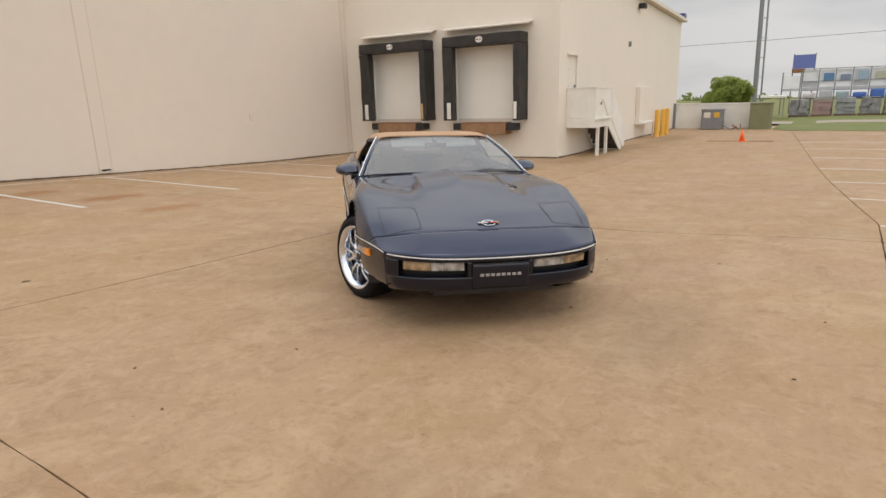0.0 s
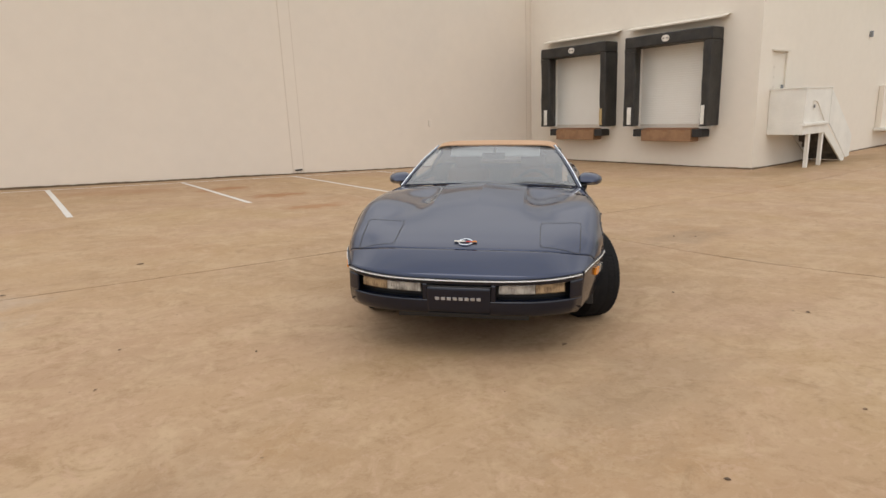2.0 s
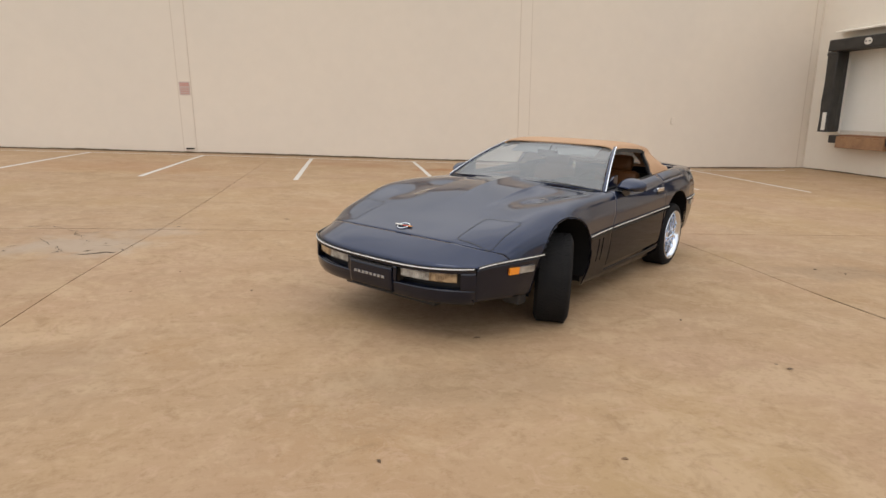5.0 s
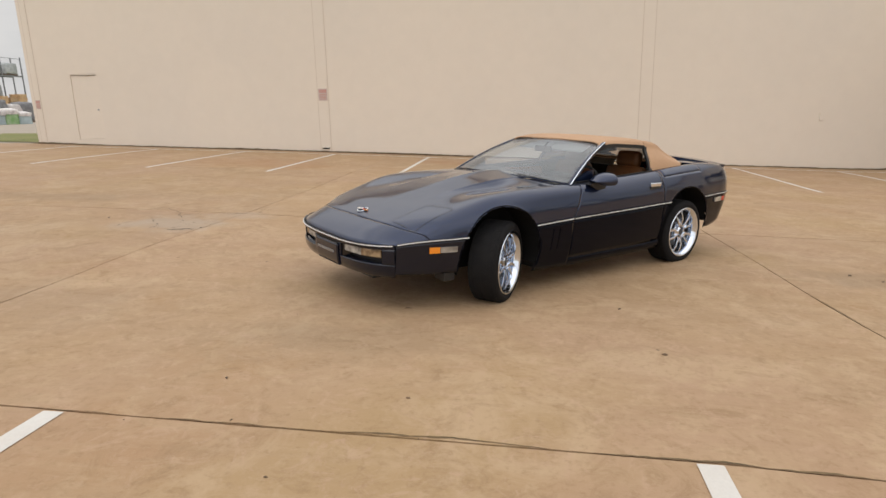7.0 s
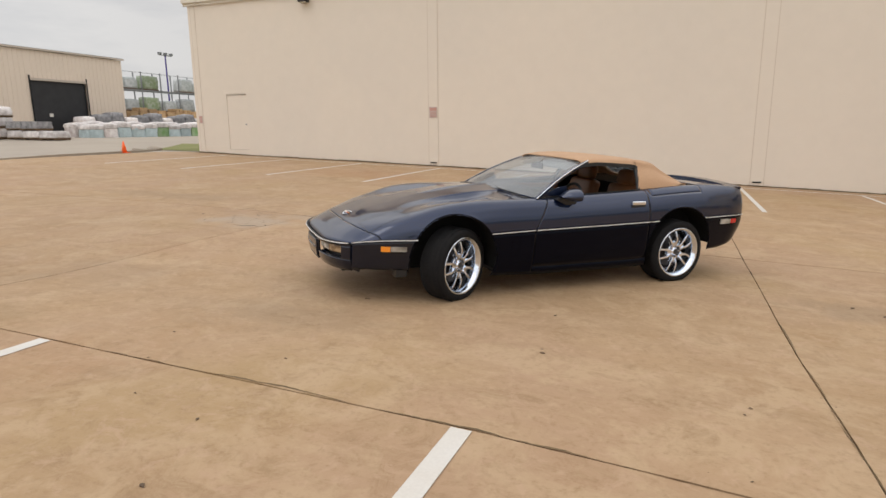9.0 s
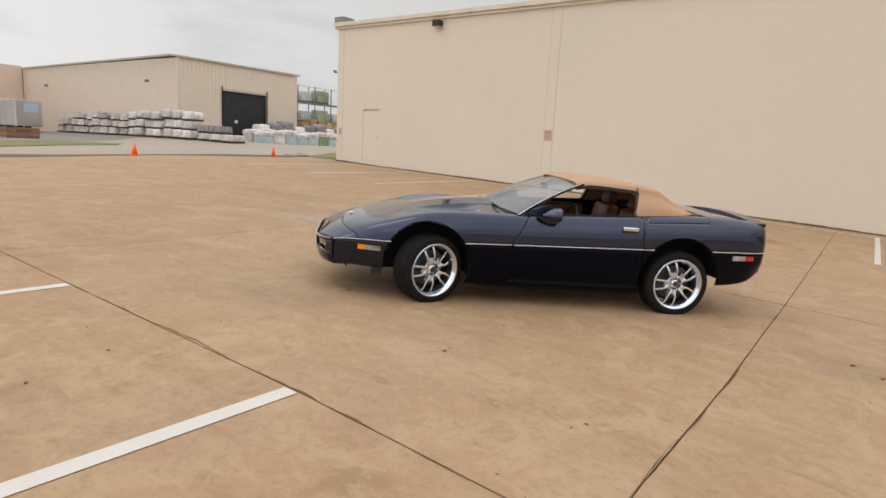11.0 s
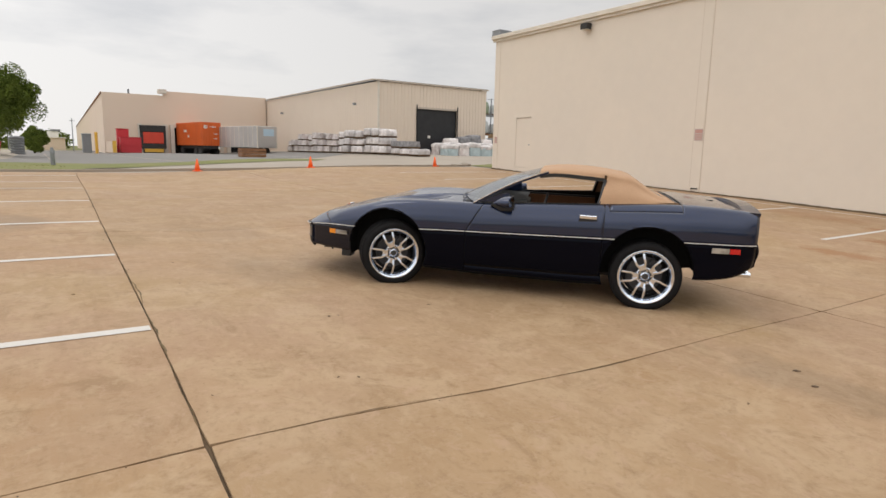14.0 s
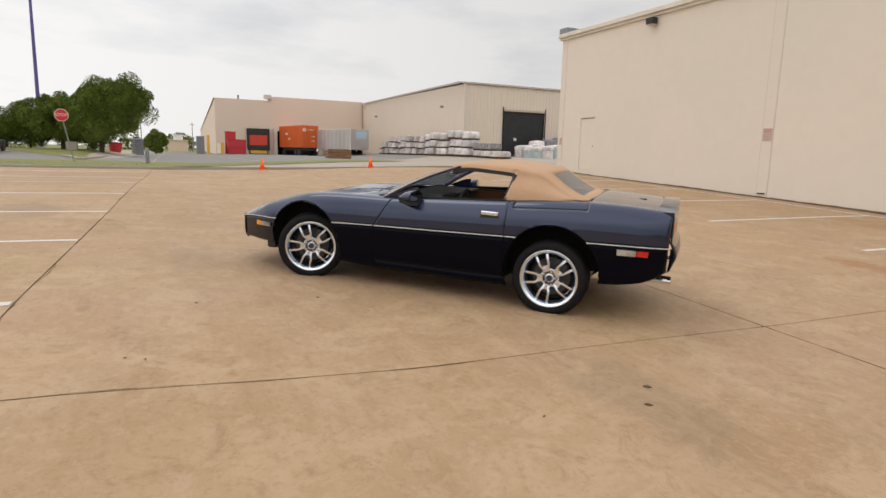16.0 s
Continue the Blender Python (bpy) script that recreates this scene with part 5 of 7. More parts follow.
for y in (-0.66, 0.66):
    part("leg", box(-0.05, 0.05, y - 0.04, y + 0.04, 0, 4.24), M_GREY, bill)
t = thing("white_canopy", pose(EX - 0.6, 4.0, EZ), "small white canopy on posts by the racks", "canopy")
part("roof", box(-0.8, 0.8, -0.80, 0.75, 1.24, 1.42, bevel=0.05), M_WHITE, t)
for y in (-0.7, 0.6):
    part("leg", box(-0.5, -0.44, y - 0.03, y + 0.03, 0, 1.239), M_GREY, t)
for k in range(10):
    y = 2.4 - 1.34 * k
    tt = thing("goods_stack", pose(EX, y, ground_z(EX, y)), "grey wrapped stack of goods in the garden yard", "goods stack", "garden yard stacks")
    part("pallet", box(-0.6, 0.6, -0.60, 0.60, 0.0, 0.12), M_WOOD, tt)
    part("load", goods_mesh(1.15, 1.06, 1.04 - 0.08 * (k % 2), 300 + k), M_WRAP_PINK if k == 1 else (M_WRAP_DARK, M_STACK)[k % 3 > 0], tt, m=pose(0, 0, 0.122))
    part("cover", box(-0.55, 0.55, -0.50, 0.50, 1.165, 1.19, bevel=0.01), M_STACK, tt, "grey top sheet")


# ---- the car: local x forward from the rear axle, y to its left, z up from the ground ----
def paint_material(name, dark, light, coat, flake, rough=(0.035, 0.08), coat_index=1.5):
    m = bpy.data.materials.new(name)
    m.use_nodes = True
    nt = m.node_tree
    b = nt.nodes["Principled BSDF"]
    tc = nt.nodes.new("ShaderNodeTexCoord")
    n = nt.nodes.new("ShaderNodeTexNoise")
    n.inputs["Scale"].default_value, n.inputs["Detail"].default_value = 900, 2
    dust = nt.nodes.new("ShaderNodeTexNoise")
    dust.inputs["Scale"].default_value, dust.inputs["Detail"].default_value = 5, 8
    nt.links.new(tc.outputs["Object"], n.inputs["Vector"])
    nt.links.new(tc.outputs["Object"], dust.inputs["Vector"])
    mix = nt.nodes.new("ShaderNodeMix")
    mix.data_type = "RGBA"
    mix.inputs[6].default_value, mix.inputs[7].default_value = dark, light
    nt.links.new(n.outputs["Fac"], mix.inputs["Factor"])
    nt.links.new(mix.outputs[2], b.inputs["Base Color"])
    r = nt.nodes.new("ShaderNodeMapRange")
    r.inputs["To Min"].default_value, r.inputs["To Max"].default_value = rough
    nt.links.new(dust.outputs["Fac"], r.inputs["Value"])
    nt.links.new(r.outputs["Result"], b.inputs["Roughness"])
    b.inputs["Metallic"].default_value = flake
    b.inputs["Coat Weight"].default_value, b.inputs["Coat Roughness"].default_value = coat, 0.03
    b.inputs["Coat IOR"].default_value = coat_index
    b.inputs["Specular Tint"].default_value = (0.45, 0.45, 0.5, 1)
    b.inputs["Specular IOR Level"].default_value = 0.15
    return m


M_PAINT = paint_material("navy_metallic_paint", (0.0076, 0.0140, 0.038, 1), (0.0142, 0.0262, 0.070, 1), 1.0, 0.75, (0.28, 0.36), 1.55)
# darker copy of the navy: the lower body's shade put into its colour
M_PAINT_SHADED = paint_material("shaded_navy_paint", (0.0016, 0.0022, 0.005, 1), (0.0024, 0.0034, 0.0085, 1), 0.03, 0.1)
# glossier dark copy, with the shade of the front bumper in its colour
M_PAINT_SHADED_GLOSS = paint_material("shaded_navy_gloss_paint", (0.002, 0.0035, 0.010, 1), (0.004, 0.007, 0.019, 1), 0.8, 0.15, (0.2, 0.3), 1.5)
M_CHROME = material("chrome", (0.80, 0.84, 0.90), 0.12, metal=1.0)
M_BRIGHT = material("bright_moulding", (0.86, 0.87, 0.88), 0.30, metal=0.1)
M_RIM = material("polished_alloy", (0.80, 0.86, 0.95), 0.16, metal=1.0, vary=0.3, scale=30, tint=(0.56, 0.60, 0.68))
M_TYRE = material("tyre_rubber", (0.011, 0.011, 0.012), 0.8, vary=0.4, scale=12, tint=(0.022, 0.020, 0.018), spec=0.15)
M_TRIMBLACK = material("black_trim", (0.012, 0.012, 0.013), 0.45)
M_CANVAS = material("tan_canvas", (0.468, 0.293, 0.174), 0.85, vary=0.4, scale=4, tint=(0.374, 0.221, 0.123), fine=0.08, bump=0.15)
M_LEATHER = material("saddle_leather", (0.19, 0.074, 0.022), 0.5, vary=0.4, scale=8, tint=(0.13, 0.05, 0.016), bump=0.1)
M_AMBER = material("amber_lens", (0.85, 0.28, 0.02), 0.15, coat=0.6)
M_REDLENS = material("red_lens", (0.55, 0.01, 0.01), 0.15, coat=0.6)
M_CLEARLENS = material("frosted_lens", (0.46, 0.43, 0.38), 0.12, coat=0.8, vary=0.9, scale=9, tint=(0.06, 0.055, 0.05))
M_FOG = material("fog_lamp_lens", (0.56, 0.54, 0.50), 0.10, coat=1.0, vary=1.0, scale=18, tint=(0.08, 0.07, 0.06))
M_CABIN = material("dark_interior", (0.02, 0.019, 0.018), 0.7, vary=0.4, scale=10)


def glass_material(name, tint, rough=0.0, haze=0.10, index=2.0):
    """Clear sheet with a mirror gloss and a thin pale diffuse film."""
    m = bpy.data.materials.new(name)
    m.use_nodes = True
    nt = m.node_tree
    nt.nodes.remove(nt.nodes["Principled BSDF"])
    tr, gl, mx = nt.nodes.new("ShaderNodeBsdfTransparent"), nt.nodes.new("ShaderNodeBsdfGlossy"), nt.nodes.new("ShaderNodeMixShader")
    fr = nt.nodes.new("ShaderNodeFresnel")
    fr.inputs["IOR"].default_value = index
    tr.inputs["Color"].default_value = (*tint, 1)
    gl.inputs["Roughness"].default_value = rough
    nt.links.new(fr.outputs["Fac"], mx.inputs["Fac"])
    nt.links.new(tr.outputs["BSDF"], mx.inputs[1])
    nt.links.new(gl.outputs["BSDF"], mx.inputs[2])
    df, film = nt.nodes.new("ShaderNodeMixShader"), nt.nodes.new("ShaderNodeMixShader")
    front, through_ = nt.nodes.new("ShaderNodeBsdfDiffuse"), nt.nodes.new("ShaderNodeBsdfTranslucent")
    front.inputs["Color"].default_value = through_.inputs["Color"].default_value = (0.72, 0.76, 0.80, 1)
    df.inputs["Fac"].default_value = 0.35
    nt.links.new(front.outputs["BSDF"], df.inputs[1])
    nt.links.new(through_.outputs["BSDF"], df.inputs[2])
    film.inputs["Fac"].default_value = haze
    nt.links.new(mx.outputs["Shader"], film.inputs[1])
    nt.links.new(df.outputs["Shader"], film.inputs[2])
    nt.links.new(film.outputs["Shader"], nt.nodes["Material Output"].inputs["Surface"])
    return m


# windscreen film and raised index stand in for the bright reflected sky
M_GLASS = glass_material("windscreen_glass", (0.50, 0.55, 0.56), 0.0, 0.20, 1.95)
M_VINYL = glass_material("clear_vinyl", (0.85, 0.86, 0.86), 0.06, 0.16, 1.6)

# section table: station, bottom (l, h), belt strip (l, h), crown (l, h), valley (l, h), bulge (l, h), centre h
CAR_AT, CAR_HEADING, NOSE = (6.258, 4.452), -136.4, 3.565
SECTIONS = np.array([
    (-0.985, 0.74, 0.475, 0.79, 0.682, 0.70, 0.955, 0.55, 0.965, 0.30, 0.970, 0.972),
    (-0.87, 0.79, 0.405, 0.83, 0.682, 0.73, 0.968, 0.58, 0.978, 0.35, 0.985, 0.987),
    (-0.60, 0.84, 0.34, 0.87, 0.680, 0.76, 0.985, 0.60, 0.996, 0.35, 1.002, 1.004),
    (-0.30, 0.86, 0.32, 0.90, 0.676, 0.78, 0.990, 0.60, 1.006, 0.35, 1.014, 1.016),
    (0.00, 0.86, 0.24, 0.905, 0.666, 0.79, 0.978, 0.60, 1.002, 0.35, 1.012, 1.015),
    (0.50, 0.85, 0.20, 0.902, 0.650, 0.79, 0.942, 0.60, 0.965, 0.35, 0.98, 0.985),
    (1.20, 0.84, 0.19, 0.900, 0.628, 0.79, 0.905, 0.60, 0.918, 0.36, 0.95, 0.96),
    (1.70, 0.84, 0.19, 0.896, 0.613, 0.79, 0.885, 0.47, 0.872, 0.33, 0.912, 0.936),
    (2.00, 0.84, 0.20, 0.895, 0.604, 0.785, 0.880, 0.45, 0.854, 0.33, 0.902, 0.926),
    (2.30, 0.84, 0.22, 0.895, 0.594, 0.775, 0.872, 0.44, 0.836, 0.32, 0.876, 0.896),
    (2.60, 0.84, 0.28, 0.89, 0.577, 0.77, 0.838, 0.45, 0.816, 0.32, 0.834, 0.842),
    (2.88, 0.83, 0.30, 0.865, 0.567, 0.76, 0.765, 0.53, 0.768, 0.30, 0.772, 0.776),
    (3.17, 0.78, 0.30, 0.82, 0.562, 0.74, 0.680, 0.52, 0.694, 0.30, 0.698, 0.700),
    (3.365, 0.74, 0.305, 0.775, 0.553, 0.71, 0.598, 0.50, 0.630, 0.30, 0.636, 0.638),
    (3.485, 0.71, 0.312, 0.735, 0.545, 0.67, 0.560, 0.50, 0.572, 0.30, 0.574, 0.575),
    (3.565, 0.69, 0.315, 0.70, 0.535, 0.64, 0.5365, 0.50, 0.527, 0.30, 0.515, 0.510),
])
SECTIONS[:, [1, 3, 5, 7, 9]] *= 1.013
for row in SECTIONS[SECTIONS[:, 0] > 1.6]:
    # the dip between wing crown and hood bulge is shallow
    row[8] += 0.62 * (row[6] + (row[10] - row[6]) * (row[5] - row[7]) / (row[5] - row[9]) - row[8])
BOW = [(-0.985, -0.07), (-0.6, -0.02), (-0.3, 0.0), (2.5, 0.0), (2.88, 0.06), (3.17, 0.13), (3.365, 0.23), (3.565, 0.335)]
ARCHES = [(2.52, 0.37, 0.405), (0.0, 0.37, 0.42)]
SEAM_NOSE, COWL, DOOR_F, DOOR_R, LID_F = 3.34, 1.74, 1.72, 0.42, -0.27


def smooth_interp(x, xs, ys):
    """Cubic interpolation with finite-difference slopes."""
    i = int(np.clip(np.searchsorted(xs, x) - 1, 0, len(xs) - 2))
    d = np.gradient(ys, xs)
    h = xs[i + 1] - xs[i]
    t = min(1.0, max(0.0, (x - xs[i]) / h))
    return ((1 + 2 * t) * (1 - t) ** 2 * ys[i] + t * (1 - t) ** 2 * h * d[i] + t * t * (3 - 2 * t) * ys[i + 1] + t * t * (t - 1) * h * d[i + 1])


def bow(s):
    return float(np.interp(s, [b[0] for b in BOW], [b[1] for b in BOW]))


def setback(s, l):
    """How far the skin at half width l lies behind its station: blunt across the nose, round at the corners."""
    return bow(s) * (l * l if s < 2.6 else 0.49 * (abs(l) / 0.7) ** 4.2)


def catmull(points, n):
    p = [np.array(q, float) for q in points]
    p = [2 * p[0] - p[1], *p, 2 * p[-1] - p[-2]]
    out = []
    for i in range(1, len(p) - 2):
        for k in range(n):
            t = k / n
            a, b, c, d = p[i - 1 : i + 3]
            out.append(0.5 * (2 * b + (c - a) * t + (2 * a - 5 * b + 4 * c - d) * t * t + (3 * b - a - 3 * c + d) * t**3))
    out.append(p[-2])
    return out


LOW, HIGH = 5, 7
STRIP_ROW, NROW = 2 * LOW, 2 * LOW + 5 * HIGH + 1
CROWN_ROW = STRIP_ROW + 2 * HIGH
BULGE_ROW = STRIP_ROW + 4 * HIGH


def section(s):
    v = [smooth_interp(s, SECTIONS[:, 0], SECTIONS[:, k]) for k in range(1, 12)]
    lb, hb, ls, hs, lc, hc, lv, hv, lg, hg, h0 = v
    low = catmull([(lb, hb), (ls - 0.012, hb + 0.45 * (hs - hb)), (ls, hs)], LOW)
    sh = min(1.0, max(0.0, (hc - hs) / 0.15))
    side = (ls - 0.018 * sh - 0.3 * (ls - lc) * (1 - sh), hs + 0.55 * (hc - hs))
    top = catmull([(ls, hs), side, (lc, hc), (lv, hv), (lg, hg)], HIGH)[:-1] + catmull([(lg, hg), (0, h0)], HIGH)
    pts = low + top[1:]
    rise = 0.011 * smoothstep(2.75, 2.1, s) * smoothstep(1.70, 1.76, s)
    for row in range(BULGE_ROW, NROW):
        # the raised middle panel of the hood, with a low ridge along its centre
        pts[row] = (pts[row][0], pts[row][1] + rise + (0.35 * rise if row == NROW - 1 else 0.0))
    for row in range(CROWN_ROW - 2, NROW):
        # towards the cowl the hood rises to the foot of the windscreen
        l, h = pts[row]
        foot = 0.916 - 0.035 * (l / 0.762) ** 2
        pts[row] = (l, h + smoothstep(2.25, 1.85, s) * (1 - smoothstep(0.66, 0.80, l)) * smoothstep(1.4, 1.7, s) * max(0.0, foot - h))
    door = math.exp(-(((s - 1.72) / 0.35) ** 2))
    return [(s - setback(s, l) - door * 0.55 * max(0.0, min(h, 0.9) - 0.61) * (1 if l > 0.7 else 0), l, h) for l, h in pts]


STATIONS = sorted({round(v, 4) for v in np.arange(-0.985, 3.5651, 0.035)} | {3.565, SEAM_NOSE, COWL, DOOR_F, DOOR_R, LID_F})
SKIN = np.array([section(s) for s in STATIONS])


def top_h(f, l):
    """Height of the bodywork's upper side at a place."""
    l = abs(l)
    s = f
    for _ in range(6):
        s = f + setback(s, l)
    row = section(max(-0.985, min(3.565, s)))[CROWN_ROW - 4 :]
    return float(np.interp(l, [p[1] for p in row][::-1], [p[2] for p in row][::-1]))


def side_at(f, h):
    """Half width of the bodywork at a place on its side."""
    s = f
    for _ in range(6):
        row = section(max(-0.985, min(3.565, s)))
        lo = row[: CROWN_ROW + 1]
        hs_ = [p[2] for p in lo]
        l = float(np.interp(h, hs_, [p[1] for p in lo]))
        ff = float(np.interp(h, hs_, [p[0] for p in lo]))
        s += f - ff
    return l


snap = np.full(SKIN.shape[:2], 0)
for cx, ch, R in ARCHES:
    d = np.hypot(SKIN[:, :, 0] - cx, SKIN[:, :, 2] - ch)
    inside = (d < R) & (np.arange(NROW)[None, :] <= CROWN_ROW)
    near = np.zeros_like(inside)
    for di in (-1, 0, 1):
        for dj in (-1, 0, 1):
            near |= ~np.roll(np.roll(inside, di, 0), dj, 1)
    edge = inside & near
    scale = np.where(edge, R / np.maximum(d, 1e-6), 1)
    SKIN[:, :, 0] = cx + (SKIN[:, :, 0] - cx) * scale
    SKIN[:, :, 2] = ch + (SKIN[:, :, 2] - ch) * scale
    snap[inside] = 1
    snap[edge] = 1


def region_of(i, j):
    """Which panel the skin cell (station i, row j) belongs to."""
    s = (STATIONS[i] + STATIONS[i + 1]) / 2
    if snap[i, j] and snap[i + 1, j] and snap[i, j + 1] and snap[i + 1, j + 1]:
        return None
    up = j >= STRIP_ROW
    if up:
        if s > SEAM_NOSE:
            return "nose_panel"
        if s > COWL:
            return "hood"
        if s > DOOR_F:
            return "hood" if j < CROWN_ROW + 2 else "cowl"
        if j >= CROWN_ROW + 2 and s > LID_F:
            return None
        if s > DOOR_R:
            return "door"
        if s > LID_F:
            return "top_lid" if j >= CROWN_ROW - 3 and s < 0.37 else "quarter_panel"
        return "deck_lid" if j >= CROWN_ROW + 3 else "quarter_panel"
    if s > 2.5:
        return "front_bumper"
    if s > DOOR_F:
        return "lower_fender"
    if j < 2 and s > 0:
        return "rocker_panel"
    if s > DOOR_R:
        return "door_lower"
    return "lower_quarter" if s > -0.05 else "rear_bumper"


def skin_panels(side):
    """Faces of the skin by panel, mirrored for side = -1."""
    panels = {}
    for i in range(len(STATIONS) - 1):
        for j in range(NROW - 1):
            r = region_of(i, j)
            if r:
                panels.setdefault(r, []).append((i, j))
    return panels


CENTRE = {"hood", "nose_panel", "deck_lid", "cowl"}


def panel_mesh(cells, sides, gap=0.0022, lift=0.0):
    bm = bmesh.new()
    made = {}
    for side in sides:
        for i, j in cells:
            quad = []
            for a, b in ((i, j), (i + 1, j), (i + 1, j + 1), (i, j + 1)):
                key = (a, b, 0 if b == NROW - 1 else side)
                if key not in made:
                    f, l, h = SKIN[a, b]
                    made[key] = bm.verts.new((f, l * side, h))
                quad.append(made[key])
            if len({v.index for v in quad} | set(map(id, quad))) >= 3:
                try:
                    bm.faces.new(quad)
                except ValueError:
                    pass
    bmesh.ops.recalc_face_normals(bm, faces=bm.faces)
    for (a, b, side), v in made.items():
        if b in (BULGE_ROW - 1, BULGE_ROW, NROW - 1) and 1.7 < STATIONS[a] < 2.62:
            other = made.get((a + 1, b, side))
            e = other and bm.edges.get((v, other))
            if e:
                e.smooth = False
    if gap:
        shift = {}
        for v in bm.verts:
            if v.is_boundary and v.link_faces:
                c = sum((f.calc_center_median() for f in v.link_faces), Vector()) / len(v.link_faces)
                dvec = c - v.co
                shift[v] = dvec.normalized() * gap
        for v, dv in shift.items():
            v.co += dv
    return bm


def solid(ob, t):
    mod = ob.modifiers.new("thickness", "SOLIDIFY")
    mod.thickness, mod.offset = t, -1.0
    return ob


car_f = Vector((math.cos(radians(CAR_HEADING)), math.sin(radians(CAR_HEADING)), 0))
car_n = Vector((-GX, -GY, 1)).normalized()
car_f = (car_f - car_n * car_f.dot(car_n)).normalized()
car_l = car_n.cross(car_f)
CAR_ROT = Matrix((car_f, car_l, car_n)).transposed().to_4x4()
def wheel_ground(f, l):
    p = Vector((*CAR_AT, 0)) + car_f * f + car_l * l
    return ground_z(p.x, p.y) - p.z


CAR_Z = sum(wheel_ground(f, l) for f in (0.0, 2.49) for l in (0.775, -0.775)) / 4
car = thing("sports_car", Matrix.Translation((*CAR_AT, CAR_Z)) @ CAR_ROT, "navy 1980s sports convertible with tan soft top on concrete", "car")

# panels below the strip, drawn in the navy that is darkened for shade
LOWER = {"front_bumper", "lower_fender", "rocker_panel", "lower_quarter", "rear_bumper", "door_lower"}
PANELS = skin_panels(1)
for name, cells in PANELS.items():
    if name in CENTRE:
        ob = part(name, panel_mesh(cells, (1, -1)), M_PAINT, car, smooth=True)
        solid(ob, 0.006)
    else:
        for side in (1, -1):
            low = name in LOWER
            ob = part("door_skirt" if name == "door_lower" else name, panel_mesh(cells, (side,), 0.0 if name in ("door_lower", "rocker_panel") else 0.0010 if name in ("top_lid", "quarter_panel") else 0.0022), M_PAINT_SHADED_GLOSS if name == "front_bumper" else M_PAINT_SHADED if low else M_PAINT, car, "navy lower panel with its shade in the colour" if low else "", smooth=True)
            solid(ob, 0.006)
bm = panel_mesh([(i, j) for i in range(len(STATIONS) - 1) for j in range(NROW - 1) if region_of(i, j)], (1, -1), 0)
for v in bm.verts:
    v.normal_update()
shrunk = [(v, v.co - v.normal * 0.0085) for v in bm.verts]
for v, co in shrunk:
    v.co = co
part("inner_shell", bm, M_TRIMBLACK, car)

# front face with lamp recesses, plate panel and lip
FACE_L = 0.70


def face_f(l, h):
    return NOSE - setback(NOSE, l) - 0.10 * max(0.0, 0.40 - h) - 0.35 * max(0.0, 0.33 - h) - 0.012 * max(0, 0.5 - h)


def strip_h(l):
    return 0.510 + 0.052 * l * l


def front_grid(l0, l1, h0, h1, back=0.0, nl=24, nh=8):
    """A patch of the front face; heights run from 0 (bottom) to 1 (strip)."""
    bm = bmesh.new()
    rows = []
    for a in span(l0, l1, nl):
        col = []
        for b in span(h0, h1, nh):
            h = 0.295 + (strip_h(a) - 0.012 - 0.295) * b
            tuck = 1 - 0.03 * (max(0.0, 0.33 - b) / 0.33) ** 2
            col.append(bm.verts.new((face_f(a, h) - back, a * tuck, h)))
        rows.append(col)
    for i in range(nl):
        for j in range(nh):
            bm.faces.new((rows[i][j], rows[i + 1][j], rows[i + 1][j + 1], rows[i][j + 1]))
    return bm


def bumper_piece(l0, l1, h0, h1, mat, depth, name, back=0.0, label="", parent=None, smooth=True):
    ob = part(name, front_grid(l0, l1, h0, h1, back), mat, parent or car, label, smooth=smooth)
    mod = ob.modifiers.new("thickness", "SOLIDIFY")
    mod.thickness, mod.offset = depth, 0.0
    return ob


# bumper pieces carry their shade in the darkened navy
bumper_piece(-FACE_L, FACE_L, 0.0, 0.425, M_PAINT_SHADED_GLOSS, 0.02, "bumper_lower")
bumper_piece(-FACE_L, FACE_L, 0.915, 1.0, M_PAINT_SHADED_GLOSS, 0.02, "bumper_upper")
M_TURN = material("warm_turn_lens", (0.50, 0.36, 0.21), 0.10, coat=1.0, vary=1.0, scale=18, tint=(0.10, 0.06, 0.035))
for s in (-1, 1):
    bumper_piece(*sorted((s * 0.632, s * FACE_L)), 0.427, 0.913, M_PAINT_SHADED_GLOSS, 0.02, "bumper_end")
    bumper_piece(*sorted((s * 0.188, s * 0.212)), 0.427, 0.913, M_PAINT_SHADED_GLOSS, 0.02, "bumper_post")
    bumper_piece(*sorted((s * 0.19, s * 0.69)), 0.30, 0.95, M_TRIMBLACK, 0.01, "lamp_recess", back=0.08)
    bumper_piece(*sorted((s * 0.214, s * 0.630)), 0.412, 0.43, M_PAINT_SHADED_GLOSS, 0.07, "recess_floor", back=0.04)
    for name, a0, a1, lens in (("fog_lamp", 0.228, 0.435, M_FOG), ("turn_lamp", 0.437, 0.600, M_TURN)):
        lampo = bumper_piece(*sorted((s * a0, s * a1)), 0.615, 0.895, lens, 0.02, name, back=0.030, label="ribbed clear lamp lens in the bumper")
        for k in range(int((a1 - a0) / 0.016)):
            a = s * (a0 + 0.006 + 0.016 * k)
            bumper_piece(*sorted((a, a + s * 0.008)), 0.63, 0.885, lens, 0.008, "lens_rib", back=0.018, parent=lampo)
plate = bumper_piece(-0.183, 0.183, 0.045, 0.85, M_PAINT_SHADED_GLOSS, 0.022, "plate_panel", back=-0.012, label="glossy dark front plate panel")
for h0, h1 in ((0.02, 0.043), (0.852, 0.875)):
    bumper_piece(-0.187, 0.187, h0, h1, M_TRIMBLACK, 0.024, "plate_frame", back=-0.012, parent=plate)
M_SILVER = material("silver_lettering", (0.40, 0.41, 0.43), 0.35, metal=0.6)
